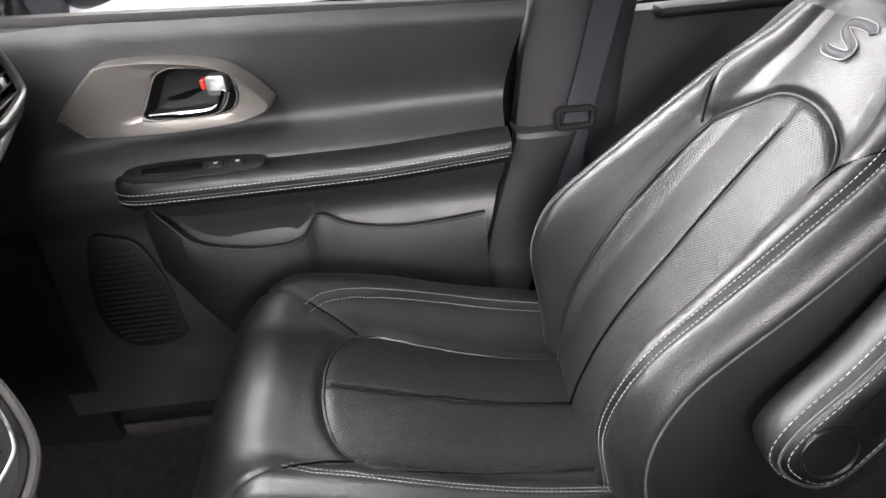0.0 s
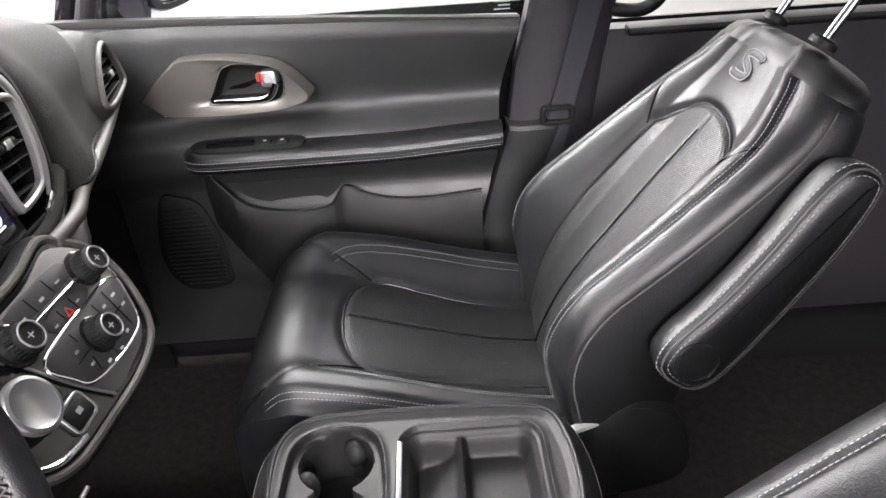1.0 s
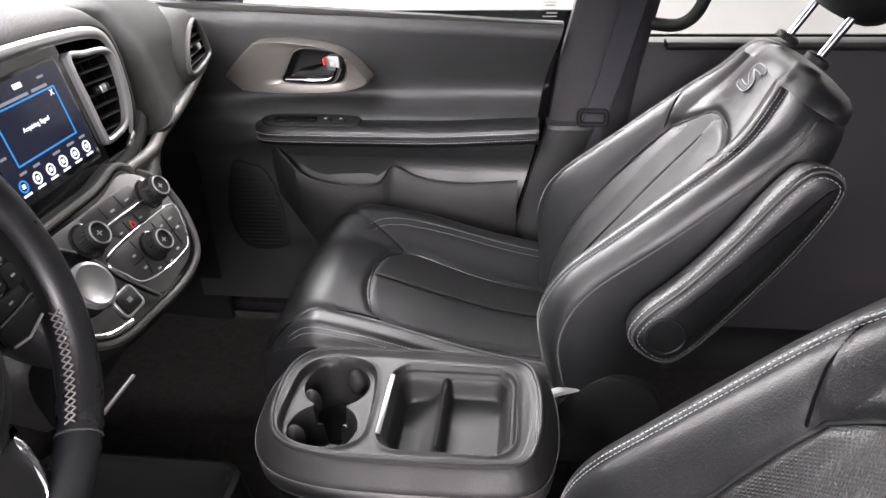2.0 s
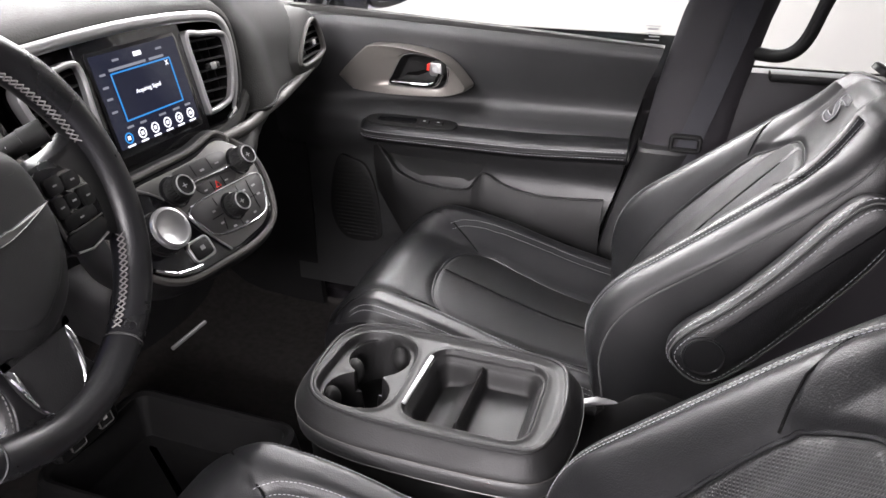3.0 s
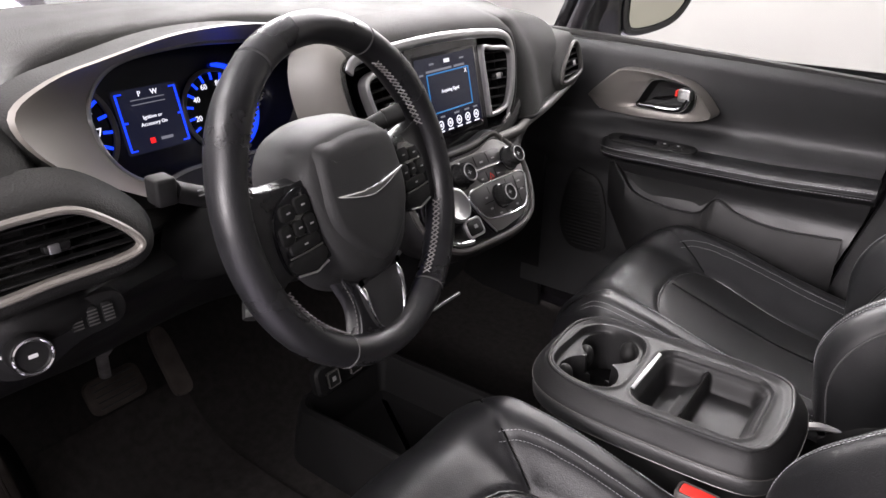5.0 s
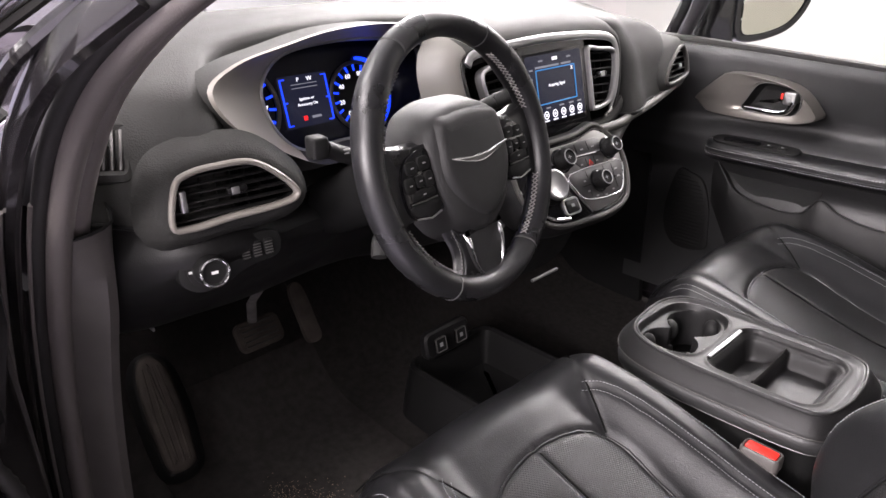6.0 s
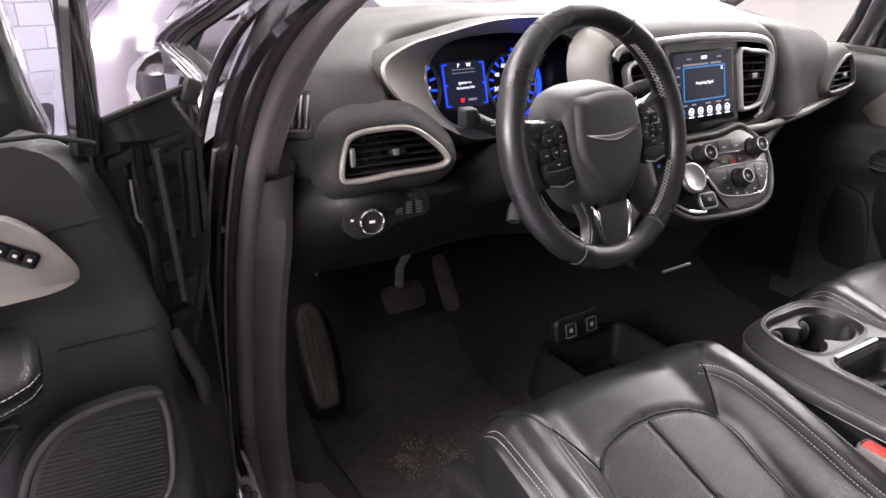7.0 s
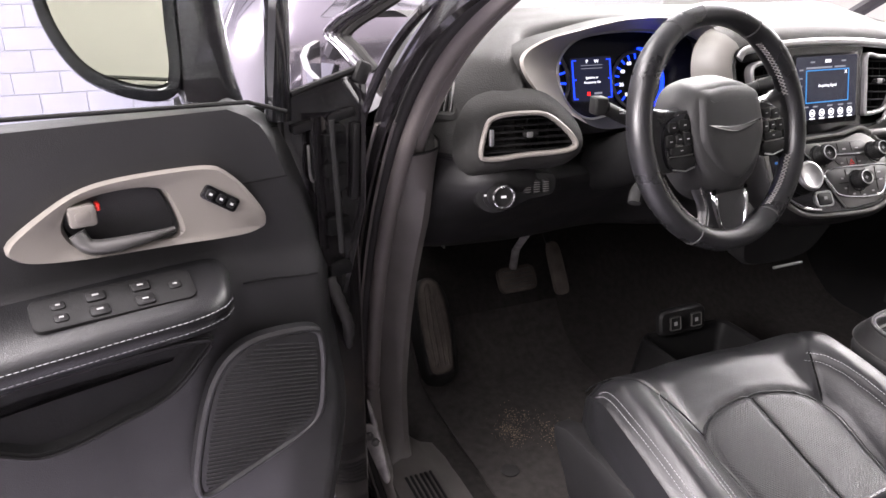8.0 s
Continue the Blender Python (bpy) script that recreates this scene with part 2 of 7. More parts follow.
def inset(outline, by):
    """A closed outline of (u, v) drawn in by a distance."""
    p = [Vector((a[0], a[1])) for a in outline]
    area = sum(a.x * b.y - b.x * a.y for a, b in zip(p, p[1:] + p[:1]))
    out = []
    for a, b, c in zip(p[-1:] + p[:-1], p, p[1:] + p[:1]):
        t = (c - a)
        t = t.normalized() if t.length > 1e-7 else Vector((1, 0))
        out.append(b + Vector((-t.y, t.x)) * (by if area > 0 else -by))
    return out


def slab(outline, rings, m, bm=None, caps=True):
    """A plate: rings of (inset, height) over an outline, laid out by the matrix m."""
    rows = [[m @ Vector((q.x, q.y, w)) for q in inset(outline, by)] for by, w in rings]
    bm = grid(rows, close_v=True, caps=caps and caps != "end", bm=bm)
    if caps == "end":
        bm.verts.ensure_lookup_table()
        bm.faces.new(list(bm.verts)[-len(outline):])
    return bm


def pillow(outline, height, m, edge=0.003, base=0.0, bm=None):
    return slab(outline, [(0, base), (0, height - edge), (edge * 0.3, height - edge * 0.3), (edge, height)], m, bm)


def frame_ring(outline, width, height, m, edge=0.002, base=0.0, inner_base=None, bm=None):
    """A raised frame of that width inside an outline."""
    inner_base = base if inner_base is None else inner_base
    rings = [(0, base), (0, height - edge), (edge, height), (width - edge, height), (width, height - edge), (width, inner_base)]
    rows = [[m @ Vector((q.x, q.y, w)) for q in inset(outline, by)] for by, w in rings]
    return grid(rows, close_u=True, close_v=True, bm=bm)


def lathe(profile, m, n=32, bm=None):
    """A turned body: (radius, height) about the local z of m."""
    rows = [[m @ Vector((r * math.cos(math.tau * k / n), r * math.sin(math.tau * k / n), h)) for k in range(n)] for r, h in profile]
    return grid(rows, close_v=True, caps=True, bm=bm)


def block(size, m, bevel=0.002, seg=2, bm=None):
    bm = bm or bmesh.new()
    made = bmesh.ops.create_cube(bm, size=1.0)["verts"]
    for v in made:
        v.co = Vector((v.co.x * size[0], v.co.y * size[1], v.co.z * size[2]))
    if bevel > 0:
        edges = list({e for v in made for e in v.link_edges})
        res = bmesh.ops.bevel(bm, geom=edges, offset=bevel, segments=seg, affect="EDGES", profile=0.5)
        made = list({v for f in res["faces"] for v in f.verts} | {v for v in made if v.is_valid})
    for v in made:
        v.co = m @ v.co
    return bm


def rounded(w, h, r, n=5, cx=0.0, cy=0.0):
    out = []
    for sx, sy, a0 in ((1, 1, 0), (-1, 1, 90), (-1, -1, 180), (1, -1, 270)):
        for k in range(n + 1):
            a = radians(a0 + 90 * k / n)
            out.append((cx + sx * (w / 2 - r) + r * math.cos(a), cy + sy * (h / 2 - r) + r * math.sin(a)))
    return out


def pod(p0, tilt, yaw=0.0):
    """Axes of a tilted face: u across the car, v up the face, w out of it towards the rear."""
    a, b = radians(tilt), radians(yaw)
    lat = Vector((math.sin(b), math.cos(b), 0))
    back = Vector((math.cos(b), -math.sin(b), 0))
    n = math.cos(a) * back + Vector((0, 0, math.sin(a)))
    up = n.cross(lat)
    return Matrix(((lat.x, up.x, n.x, p0[0]), (lat.y, up.y, n.y, p0[1]), (lat.z, up.z, n.z, p0[2]), (0, 0, 0, 1)))


def stitches(lines, length, gap, r, lift=None, bm=None):
    """Short threads along lines of points."""
    bm = bm or bmesh.new()
    for pts in lines:
        pts = [Vector(p) for p in pts]
        at, cum = 0.0, [0.0]
        for a, b in zip(pts, pts[1:]):
            cum.append(cum[-1] + (b - a).length)

        def place(d):
            for k in range(len(pts) - 1):
                if cum[k + 1] >= d:
                    f = (d - cum[k]) / max(cum[k + 1] - cum[k], 1e-9)
                    return pts[k].lerp(pts[k + 1], f)
            return pts[-1]
        while at + length < cum[-1]:
            a, b = place(at), place(at + length)
            tube([a, (a + b) / 2, b], [r * 0.6, r, r * 0.6], n=5, bm=bm)
            at += length + gap
    return bm


def bars(rects, m, h=0.0006, bm=None):
    """Flat marks: (u, v, width, height) on a face."""
    bm = bm or bmesh.new()
    for u, v, w, hh in rects:
        slab([(u - w / 2, v - hh / 2), (u + w / 2, v - hh / 2), (u + w / 2, v + hh / 2), (u - w / 2, v + hh / 2)], [(0, 0), (0, h)], m, bm)
    return bm


def lettering(text, size, m, thick=0.0004):
    """Letters in the built-in font, centred on the origin of m, as a mesh."""
    cu = bpy.data.curves.new("lettering", "FONT")
    cu.body, cu.size, cu.align_x, cu.align_y, cu.extrude, cu.resolution_u = text, size, "CENTER", "CENTER", thick, 2
    ob = new("lettering", cu)
    mesh = bpy.data.meshes.new_from_object(ob.evaluated_get(bpy.context.evaluated_depsgraph_get()))
    bm = bmesh.new()
    bm.from_mesh(mesh)
    bm.transform(m)
    bpy.data.objects.remove(ob)
    bpy.data.curves.remove(cu)
    bpy.data.meshes.remove(mesh)
    return bm


def interp(x, table):
    """Smooth value at x from rows of (x, value)."""
    if x <= table[0][0]:
        return table[0][1]
    for k in range(len(table) - 1):
        (a, fa), (b, fb) = table[k], table[k + 1]
        if x <= b:
            p = table[max(k - 1, 0)]
            q = table[min(k + 2, len(table) - 1)]
            ma = (fb - p[1]) / (b - p[0]) if b > p[0] else 0
            mb = (q[1] - fa) / (q[0] - a) if q[0] > a else 0
            h = b - a
            t = (x - a) / h
            return (2 * t ** 3 - 3 * t * t + 1) * fa + (t ** 3 - 2 * t * t + t) * h * ma + (3 * t * t - 2 * t ** 3) * fb + (t ** 3 - t * t) * h * mb
    return table[-1][1]


def sstep(a, b, x):
    t = min(max((x - a) / (b - a), 0.0), 1.0)
    return t * t * (3 - 2 * t)


def dist_line(p, line):
    """Distance in the plane from p to a broken line of (a, b)."""
    best, x, y = 9.0, p[0], p[1]
    for (ax, ay), (bx, by) in zip(line, line[1:]):
        dx, dy = bx - ax, by - ay
        t = min(max(((x - ax) * dx + (y - ay) * dy) / (dx * dx + dy * dy + 1e-12), 0), 1)
        d = (x - ax - t * dx) ** 2 + (y - ay - t * dy) ** 2
        best = min(best, d)
    return math.sqrt(best)


def inside(p, poly):
    x, y, hit = p[0], p[1], False
    for (ax, ay), (bx, by) in zip(poly, poly[1:] + poly[:1]):
        if (ay > y) != (by > y) and x < (bx - ax) * (y - ay) / (by - ay) + ax:
            hit = not hit
    return hit


def flat2(pts, n=6, closed=False):
    return [(q.x, q.y) for q in spline([(a[0], a[1], 0) for a in pts], n, closed)]


# ---- room round the car ----
GROUND = -0.46
bm = bmesh.new()
block((16, 16, 0.1), Matrix.Translation((0, 0, GROUND - 0.055)), 0, bm=bm)
room_floor = setting("floor", bm, GROUT, "showroom floor of pale lavender tiles", "floor")
for name, size, at, mat in (("wall_north", (0.15, 12, 3.2), (-5.2, 0, 1.1), WHITE_WALL), ("wall_south", (0.15, 12, 3.2), (5.2, 0, 1.1), WALL),
                            ("wall_east", (10.4, 0.15, 3.2), (0, 3.6, 1.1), WALL), ("wall_west", (10.4, 0.15, 3.2), (0, -5.0, 1.1), WHITE_WALL)):
    bm = block(size, Matrix.Translation(at), 0)
    setting(name, bm, mat, "plain pale painted showroom wall", "wall")
bm = block((10.6, 9, 0.1), Matrix.Translation((0, -0.7, 2.65)), 0)
setting("ceiling", bm, WHITE_WALL, "white showroom ceiling", "ceiling")

# unseen dark bars, added so that glossy paint reflects stripes
for i in range(9):
    setting("reflection_bar", block((0.07, 5.0, 0.05), Matrix.Translation((-5.0 + 0.42 * i, -1.2, 2.575)), 0.01), MATTE, "slim dark bar added under the ceiling to stripe reflections", "beam")

other = thing("parked_car", "pearl pink-white car parked ahead with dark trim lines", "car", at=(-3.3, -0.1, GROUND))
rows = []
for i in range(40):
    f = i / 39
    x = -5.0 + 2.1 * f
    hood = interp(f, [(0, 0.95), (0.3, 1.02), (0.55, 1.12), (0.70, 1.30), (0.80, 1.48), (0.9, 1.58), (1.0, 1.60)]) + GROUND
    wide = interp(f, [(0, 0.62), (0.15, 0.80), (0.5, 0.88), (1.0, 0.86)])
    rows.append([Vector((x, -0.05 + wide * a, GROUND + 0.25 + (hood - GROUND - 0.25) * h)) for a, h in ((-1.02, 0.0), (-1.05, 0.3), (-1.0, 0.55), (-0.92, 0.72), (-0.78, 0.86), (-0.5, 0.96), (0, 1.0), (0.5, 0.96), (0.78, 0.86), (0.92, 0.72), (1.0, 0.55), (1.05, 0.3), (1.02, 0.0))])
for f in (0.985, 0.95, 0.88, 0.72, 0.45):
    mid = Vector((rows[39][6].x, -0.05, GROUND + 0.85))
    rows.append([mid + (p - mid) * f + Vector((0.34 * (1 - f) ** 0.5, 0, 0)) for p in rows[39]])
for f in (0.95, 0.75):
    mid = Vector((-5.0, -0.05, GROUND + 0.6))
    rows.insert(0, [mid + (p - mid) * f - Vector((0.1 * (1.2 - f), 0, 0)) for p in rows[0]])
part("car_shell", grid(rows, caps=True), PEARL, other, "pearl pink-white bodywork")
glass_rows = [[Vector((p.x + 0.012, p.y, p.z + 0.012)) for p in r[4:9]] for r in rows[27:36]]
part("windscreen", grid(glass_rows), PEARL, other, "pale reflecting windscreen")
for j in (3, 9):
    part("bonnet_gap", tube([r[j] + Vector((0, 0, 0.004)) for r in rows[1:28]], 0.007, 6), MATTE, other)
for j in (5, 7):
    part("bonnet_crease", tube([r[j] + Vector((0, 0, 0.001)) for r in rows[2:26]], 0.006, 6), PEARL, other)
part("wiper_cowl", tube([Vector((p.x, p.y, p.z + 0.01)) for p in rows[27][3:10]], 0.016, 6), MATTE, other)
for wx, wy in ((-4.3, -0.9), (-4.3, 0.8)):
    wheel = part("wheel", lathe([(0.20, -0.11), (0.32, -0.10), (0.34, -0.06), (0.34, 0.06), (0.32, 0.10), (0.20, 0.11)], Matrix.Translation((wx, wy, GROUND + 0.34)) @ pose(0, 0, 0, 90, 0, 0), 36), RUBBER, other, "black tyre")
    part("wheel_rim", lathe([(0.20, -0.09), (0.20, 0.09), (0.06, 0.105)], Matrix.Translation((wx, wy, GROUND + 0.34)) @ pose(0, 0, 0, 90, 0, 0), 24), SATIN, wheel)

# ---- body of the car ----
body = thing("car_body", "black minivan body shell with dark cabin trim", "car body")
# cabin floor, sunk in front of the seats
rows = []
for i in range(50):
    x = -1.15 + 3.2 * i / 49
    z = interp(x, [(-1.15, 0.36), (-0.98, 0.22), (-0.86, 0.06), (-0.75, 0.012), (-0.2, 0.0), (2.1, 0.0)])
    rows.append([Vector((x, y, z + 0.03 * math.exp(-(y / 0.16) ** 2) + 0.003 * noise.noise(Vector((x * 20, y * 20, 0))))) for y in [-0.86 + 1.72 * j / 50 for j in range(51)]])
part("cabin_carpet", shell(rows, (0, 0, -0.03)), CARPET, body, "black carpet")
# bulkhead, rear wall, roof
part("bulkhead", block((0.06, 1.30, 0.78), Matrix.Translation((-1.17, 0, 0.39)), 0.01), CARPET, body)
part("rear_trim", block((0.06, 1.80, 1.3), Matrix.Translation((2.1, 0, 0.60)), 0.01), PILLAR, body)
rows = [[Vector((x, y, 1.30 - 0.10 * (y / 0.8) ** 4 - 0.05 * sstep(0.2, -0.25, x))) for y in [-0.80 + 1.6 * j / 24 for j in range(25)]] for x in (-0.12, 0.0, 0.3, 1.0, 2.1)]
part("headliner", shell(rows, (0, 0, 0.06)), HEADLINER, body, "light grey cloth headliner")
# footwell sides
for g in (1, -1):
    kick = [[Vector((x, g * ((0.80 if g < 0 else 0.786) + 0.03 * sstep(0.3, 0.0, z)), z)) for x in (-1.15, -0.95, -0.80 if g < 0 else -0.56)] for z in ((0.0, 0.2, 0.4, 0.55) if g < 0 else (0.0, 0.2, 0.4, 0.6, 0.82))]
    part("kick_panel", shell(kick, (0, g * 0.02, 0)), PLASTIC, body, "grained kick panel")
# door sills; the driver side's lit look is put into a lighter trim colour
for g in (1, -1):
    sill = [[Vector((x, g * y, z)) for y, z in ((0.70, 0.0), (0.745, 0.018), (0.775, 0.045), (0.82, 0.048), (0.855, 0.03), (0.865, -0.01), (0.93, -0.03), (0.94, -0.20))] for x in ((-0.62, -0.2, 0.5, 1.2, 2.0) if g < 0 else (-0.10, 0.5, 1.2, 2.0))]
    part("door_sill", grid(sill), SILL if g < 0 else PLASTIC, body, "ribbed black sill plate")
for k in range(6):
    part("sill_rib", tube([(-0.48, -0.775 - 0.011 * k, 0.048), (0.2, -0.775 - 0.011 * k, 0.048)], 0.003, 5), PLASTIC, body)
# driver side front door opening: painted flange, seal and trim
open_line = [(-0.06, -0.826, 1.07), (-0.126, -0.866, 1.02), (-0.241, -0.876, 0.943), (-0.36, -0.876, 0.835), (-0.445, -0.875, 0.724), (-0.515, -0.875, 0.60), (-0.570, -0.876, 0.46), (-0.607, -0.878, 0.30), (-0.612, -0.882, 0.16), (-0.565, -0.882, 0.05), (-0.46, -0.882, 0.0), (-0.28, -0.885, -0.01), (0.3, -0.885, -0.01)]
line = spline(open_line, 8)
low_part = lambda p: sstep(0.80, 0.60, p.z) * sstep(-0.02, 0.15, p.z)  # noqa: E731
part("door_seal", tube([p + Vector((-0.006, 0.004, 0)) for p in line], 0.009, 10), RUBBER, body, "black rubber door seal")
# two pale tubes: highlights of the glossy black edges, put into colour
part("seal_highlight", tube([p + Vector((-0.004, -0.005, 0.0)) for p in line[24:86]], 0.0032, 8), ROLL, body, "pale strip drawn as the highlight along the seal")
part("flange_highlight", tube([p + Vector((-0.008, -0.034, -0.002)) for p in line[24:86]], 0.0030, 8), ROLL, body, "pale strip drawn as the highlight along the flange")
part("painted_flange", tube([p + Vector((-0.022, -0.022, -0.006)) for p in line], 0.011, 8, flat=1.5), PAINT, body)
part("pillar_roll", tube([p + Vector((0.0, 0.026, 0.004)) for p in line[:92]], 0.0165, 12), ROLL, body, "rounded brown-grey pillar trim")
part("pillar_roll", tube([p + Vector((-0.012, 0.053, 0.010)) for p in line[:36]], 0.0145, 12), ROLL, body)
rows = [[p + Vector(o) for o in ((0.002, 0.030, 0.0), (0.010, 0.040, 0.0), (0.010 + 0.022 * low_part(p), 0.058, 0.002), (0.004 + 0.042 * low_part(p), 0.076, 0.004), (-0.006 + 0.048 * low_part(p), 0.090, 0.006), (-0.03 + 0.03 * low_part(p), 0.100, 0.01), (-0.10, 0.108, 0.02))] for p in line[29:92]]
part("opening_trim", shell(rows, (-0.006, 0, -0.004)), SILL, body, "dark grained pillar trim")
part("trim_joint", tube([p + Vector((0, 0.0, 0.001)) for p in rows[0]], 0.0022, 6), MATTE, body)
part("painted_flange", tube([p + Vector((-0.055, -0.045, -0.012)) for p in line], 0.007, 8), PAINT, body)
rows = [[p + Vector(o) for o in ((-0.012, -0.03, 0.0), (-0.06, -0.04, -0.02), (-0.12, -0.05, -0.05), (-0.17, -0.09, -0.07))] for p in line[24:84]]
part("hinge_pillar", shell(rows, (-0.004, 0.004, 0)), PAINT, body, "gloss black hinge pillar")
bolts = thing("door_check_bracket", "worn grey steel bracket at the foot of the hinge pillar", "bracket")
foot, head = Vector((-0.497, -0.868, 0.040)), Vector((-0.552, -0.897, 0.205))
e = (head - foot).normalized()
n = (Vector((0.90, -0.44, 0)) - e * e.dot(Vector((0.90, -0.44, 0)))).normalized()
l2 = e.cross(n)
m = Matrix(((l2.x, e.x, n.x, foot.x), (l2.y, e.y, n.y, foot.y), (l2.z, e.z, n.z, foot.z), (0, 0, 0, 1)))
part("bracket_plate", pillow(flat2([(-0.004, 0.0), (0.010, 0.004), (0.013, 0.05), (0.016, 0.11), (0.012, 0.128), (-0.012, 0.132), (-0.018, 0.110), (-0.014, 0.06)], 5, True), 0.006, m, 0.002), METAL, bolts, "bare worn plate")
for s in (1, -1):
    part("bracket_arm", pillow(flat2([(s * 0.008, 0.122), (s * 0.017, 0.120), (s * 0.018, 0.150), (s * 0.015, 0.180), (s * 0.010, 0.178)], 4, True), 0.006, m, 0.002), METAL, bolts)
for u, v in ((-0.004, 0.108), (0.005, 0.092)):
    part("bolt", lathe([(0.009, 0.0), (0.009, 0.006), (0.005, 0.009), (0.0, 0.009)], m @ Matrix.Translation((u, v, 0.006)), 6), GUN, bolts)
rows = [[Vector((x, y, z)) for x, y in ((-0.395, -0.985), (-0.50, -0.975), (-0.66, -0.945), (-0.80, -0.905), (-0.90, -0.86))] for z in (-0.25, 0.2, 0.5, 0.75, 0.90)]
part("wing_inner_edge", shell(rows, (-0.01, -0.01, 0)), PAINT, body, "gloss black rear edge of the front wing")
# front pillars above the dash
for g in (1, -1):
    pil = [(-0.52, 0.83, 0.80), (-0.40, 0.81, 0.905), (-0.26, 0.78, 1.02), (-0.08, 0.73, 1.17), (0.0, 0.70, 1.24)] if g < 0 else [(-0.545, 0.83, 0.80), (-0.500, 0.825, 0.90), (-0.44, 0.80, 1.00), (-0.22, 0.74, 1.19), (0.0, 0.70, 1.26)]
    part("front_pillar", tube(spline([(x, g * y, z) for x, y, z in pil], 6), 0.034 if g < 0 else 0.024, 12, flat=0.7), PILLAR, body, "dark front pillar trim")
    if g > 0:
        part("front_pillar_outer", tube(spline([(x - 0.05, g * (y + 0.03), z) for x, y, z in pil], 6), 0.02, 8), PAINT, body)
    quarter = [(-1.02, 0.80, 0.86), (-0.85, 0.79, 0.97), (-0.60, 0.75, 1.12), (-0.2, 0.68, 1.26)]
    part("outer_pillar", tube(spline([(x, g * y, z) for x, y, z in quarter], 6), 0.022, 8), PILLAR, body)
# passenger centre pillar
pil = []
for z, x0, x1, y in ((0.05, 0.08, 0.26, 0.80), (0.259, 0.187, 0.284, 0.79), (0.40, 0.215, 0.32, 0.785), (0.575, 0.262, 0.372, 0.775)):
    pil.append([Vector((x0, y + 0.03, z)), Vector((x0 + 0.004, y + 0.008, z)), Vector((x0 + 0.02, y, z)), Vector((x1 - 0.02, y, z)), Vector((x1, y + 0.015, z)), Vector((x1, y + 0.08, z))])
part("centre_pillar_lower", grid(pil), SOFT, body, "black lower centre pillar trim")
cap = [[p + Vector((0, 0, h)) + Vector((0, f, 0)) for p in pil[-1]] for h, f in ((0, 0), (0.008, 0.004), (0.012, 0.014), (0.013, 0.04))]
part("pillar_ledge", grid(cap), SOFT, body)
pil = []
for z, x0, x1, y in ((0.57, 0.268, 0.44, 0.800), (0.70, 0.285, 0.455, 0.800), (0.86, 0.318, 0.485, 0.796), (1.00, 0.36, 0.52, 0.775), (1.22, 0.43, 0.60, 0.715)):
    pil.append([Vector((x0, y + 0.06, z)), Vector((x0, y + 0.012, z)), Vector((x0 + 0.018, y, z)), Vector((x1 - 0.02, y, z)), Vector((x1, y + 0.015, z)), Vector((x1, y + 0.07, z))])
part("centre_pillar_upper", grid(pil), PILLAR, body, "dark upper centre pillar trim")
# driver centre pillar
rows = [[Vector((x, y, z)) for x, y in ((0.60, -0.93), (0.61, -0.80), (0.74, -0.79), (0.78, -0.93))] for z in (0.0, 0.5, 0.9, 1.22)]
part("centre_pillar", grid(rows, close_v=True, caps=True), PILLAR, body)
# sliding door side behind the front door
rows = [[Vector((x, 0.83 + 0.03 * sstep(0.75, 0.70, z) * 0 - 0.02 * math.sin(z * 4), z)) for x in (0.36, 0.9, 1.5, 2.1)] for z in (0.0, 0.2, 0.4, 0.6, 0.72, 0.752)]
part("rear_door_trim", shell(rows, (0, 0.05, 0)), PILLAR, body, "dark sliding door trim")
part("rear_belt_ledge", block((1.6, 0.045, 0.018), Matrix.Translation((1.30, 0.815, 0.752)), 0.006), PLASTIC, body)
rows = [[Vector((x, -0.86, z)) for x in (0.76, 1.4, 2.1)] for z in (0.0, 0.3, 0.75)]
part("rear_side_trim", shell(rows, (0, -0.05, 0)), PILLAR, body)
g = part("rear_window", shell([[Vector((x, 0.875 - 0.16 * (z - 0.75), z)) for x in (0.44, 1.5)] for z in (0.74, 1.2)], (0, 0.004, 0)), GLASS, body, smooth=False)
g.visible_shadow = False
part("rear_pillar", tube([(1.50, 0.85, 0.74), (1.58, 0.74, 1.24)], 0.06, 10), PILLAR, body)
part("roof_side_rail", tube([(-0.1, 0.715, 1.245), (0.5, 0.715, 1.25), (2.0, 0.72, 1.24)], 0.035, 10), HEADLINER, body)
part("roof_side_rail", tube([(-0.1, -0.715, 1.245), (0.5, -0.715, 1.25), (2.0, -0.72, 1.24)], 0.035, 10), HEADLINER, body)
ws = part("windscreen", shell([[Vector((x, y * (1 - 0.12 * f), z)) for y in (-0.80, -0.4, 0, 0.4, 0.80)] for f, x, z in ((0, -1.12, 0.93), (0.5, -0.60, 1.13), (1, -0.12, 1.27))], (0.003, 0, 0.004)), GLASS, body)
ws.visible_shadow = False
# bonnet and front wing, seen past the open door
rows = []
for i in range(30):
    x = -1.02 - 1.15 * i / 29
    f = i / 29
    rows.append([Vector((x, -y, z - 0.20 * f * f)) for y, z in ((0.0, 0.80), (0.45, 0.78), (0.66, 0.74), (0.76, 0.69), (0.84, 0.64), (0.90, 0.55), (0.935, 0.42), (0.95, 0.25), (0.955, 0.05), (0.94, -0.2))])
rows = [[Vector((p.x, -p.y, p.z)) for p in r[:0:-1]] + r for r in rows]
bm = grid(rows)
bm.verts.ensure_lookup_table()
bm.faces.new(list(bm.verts)[-len(rows[0]):])
part("bonnet_and_wing", bm, PAINT, body, "gloss black bonnet and front wings")
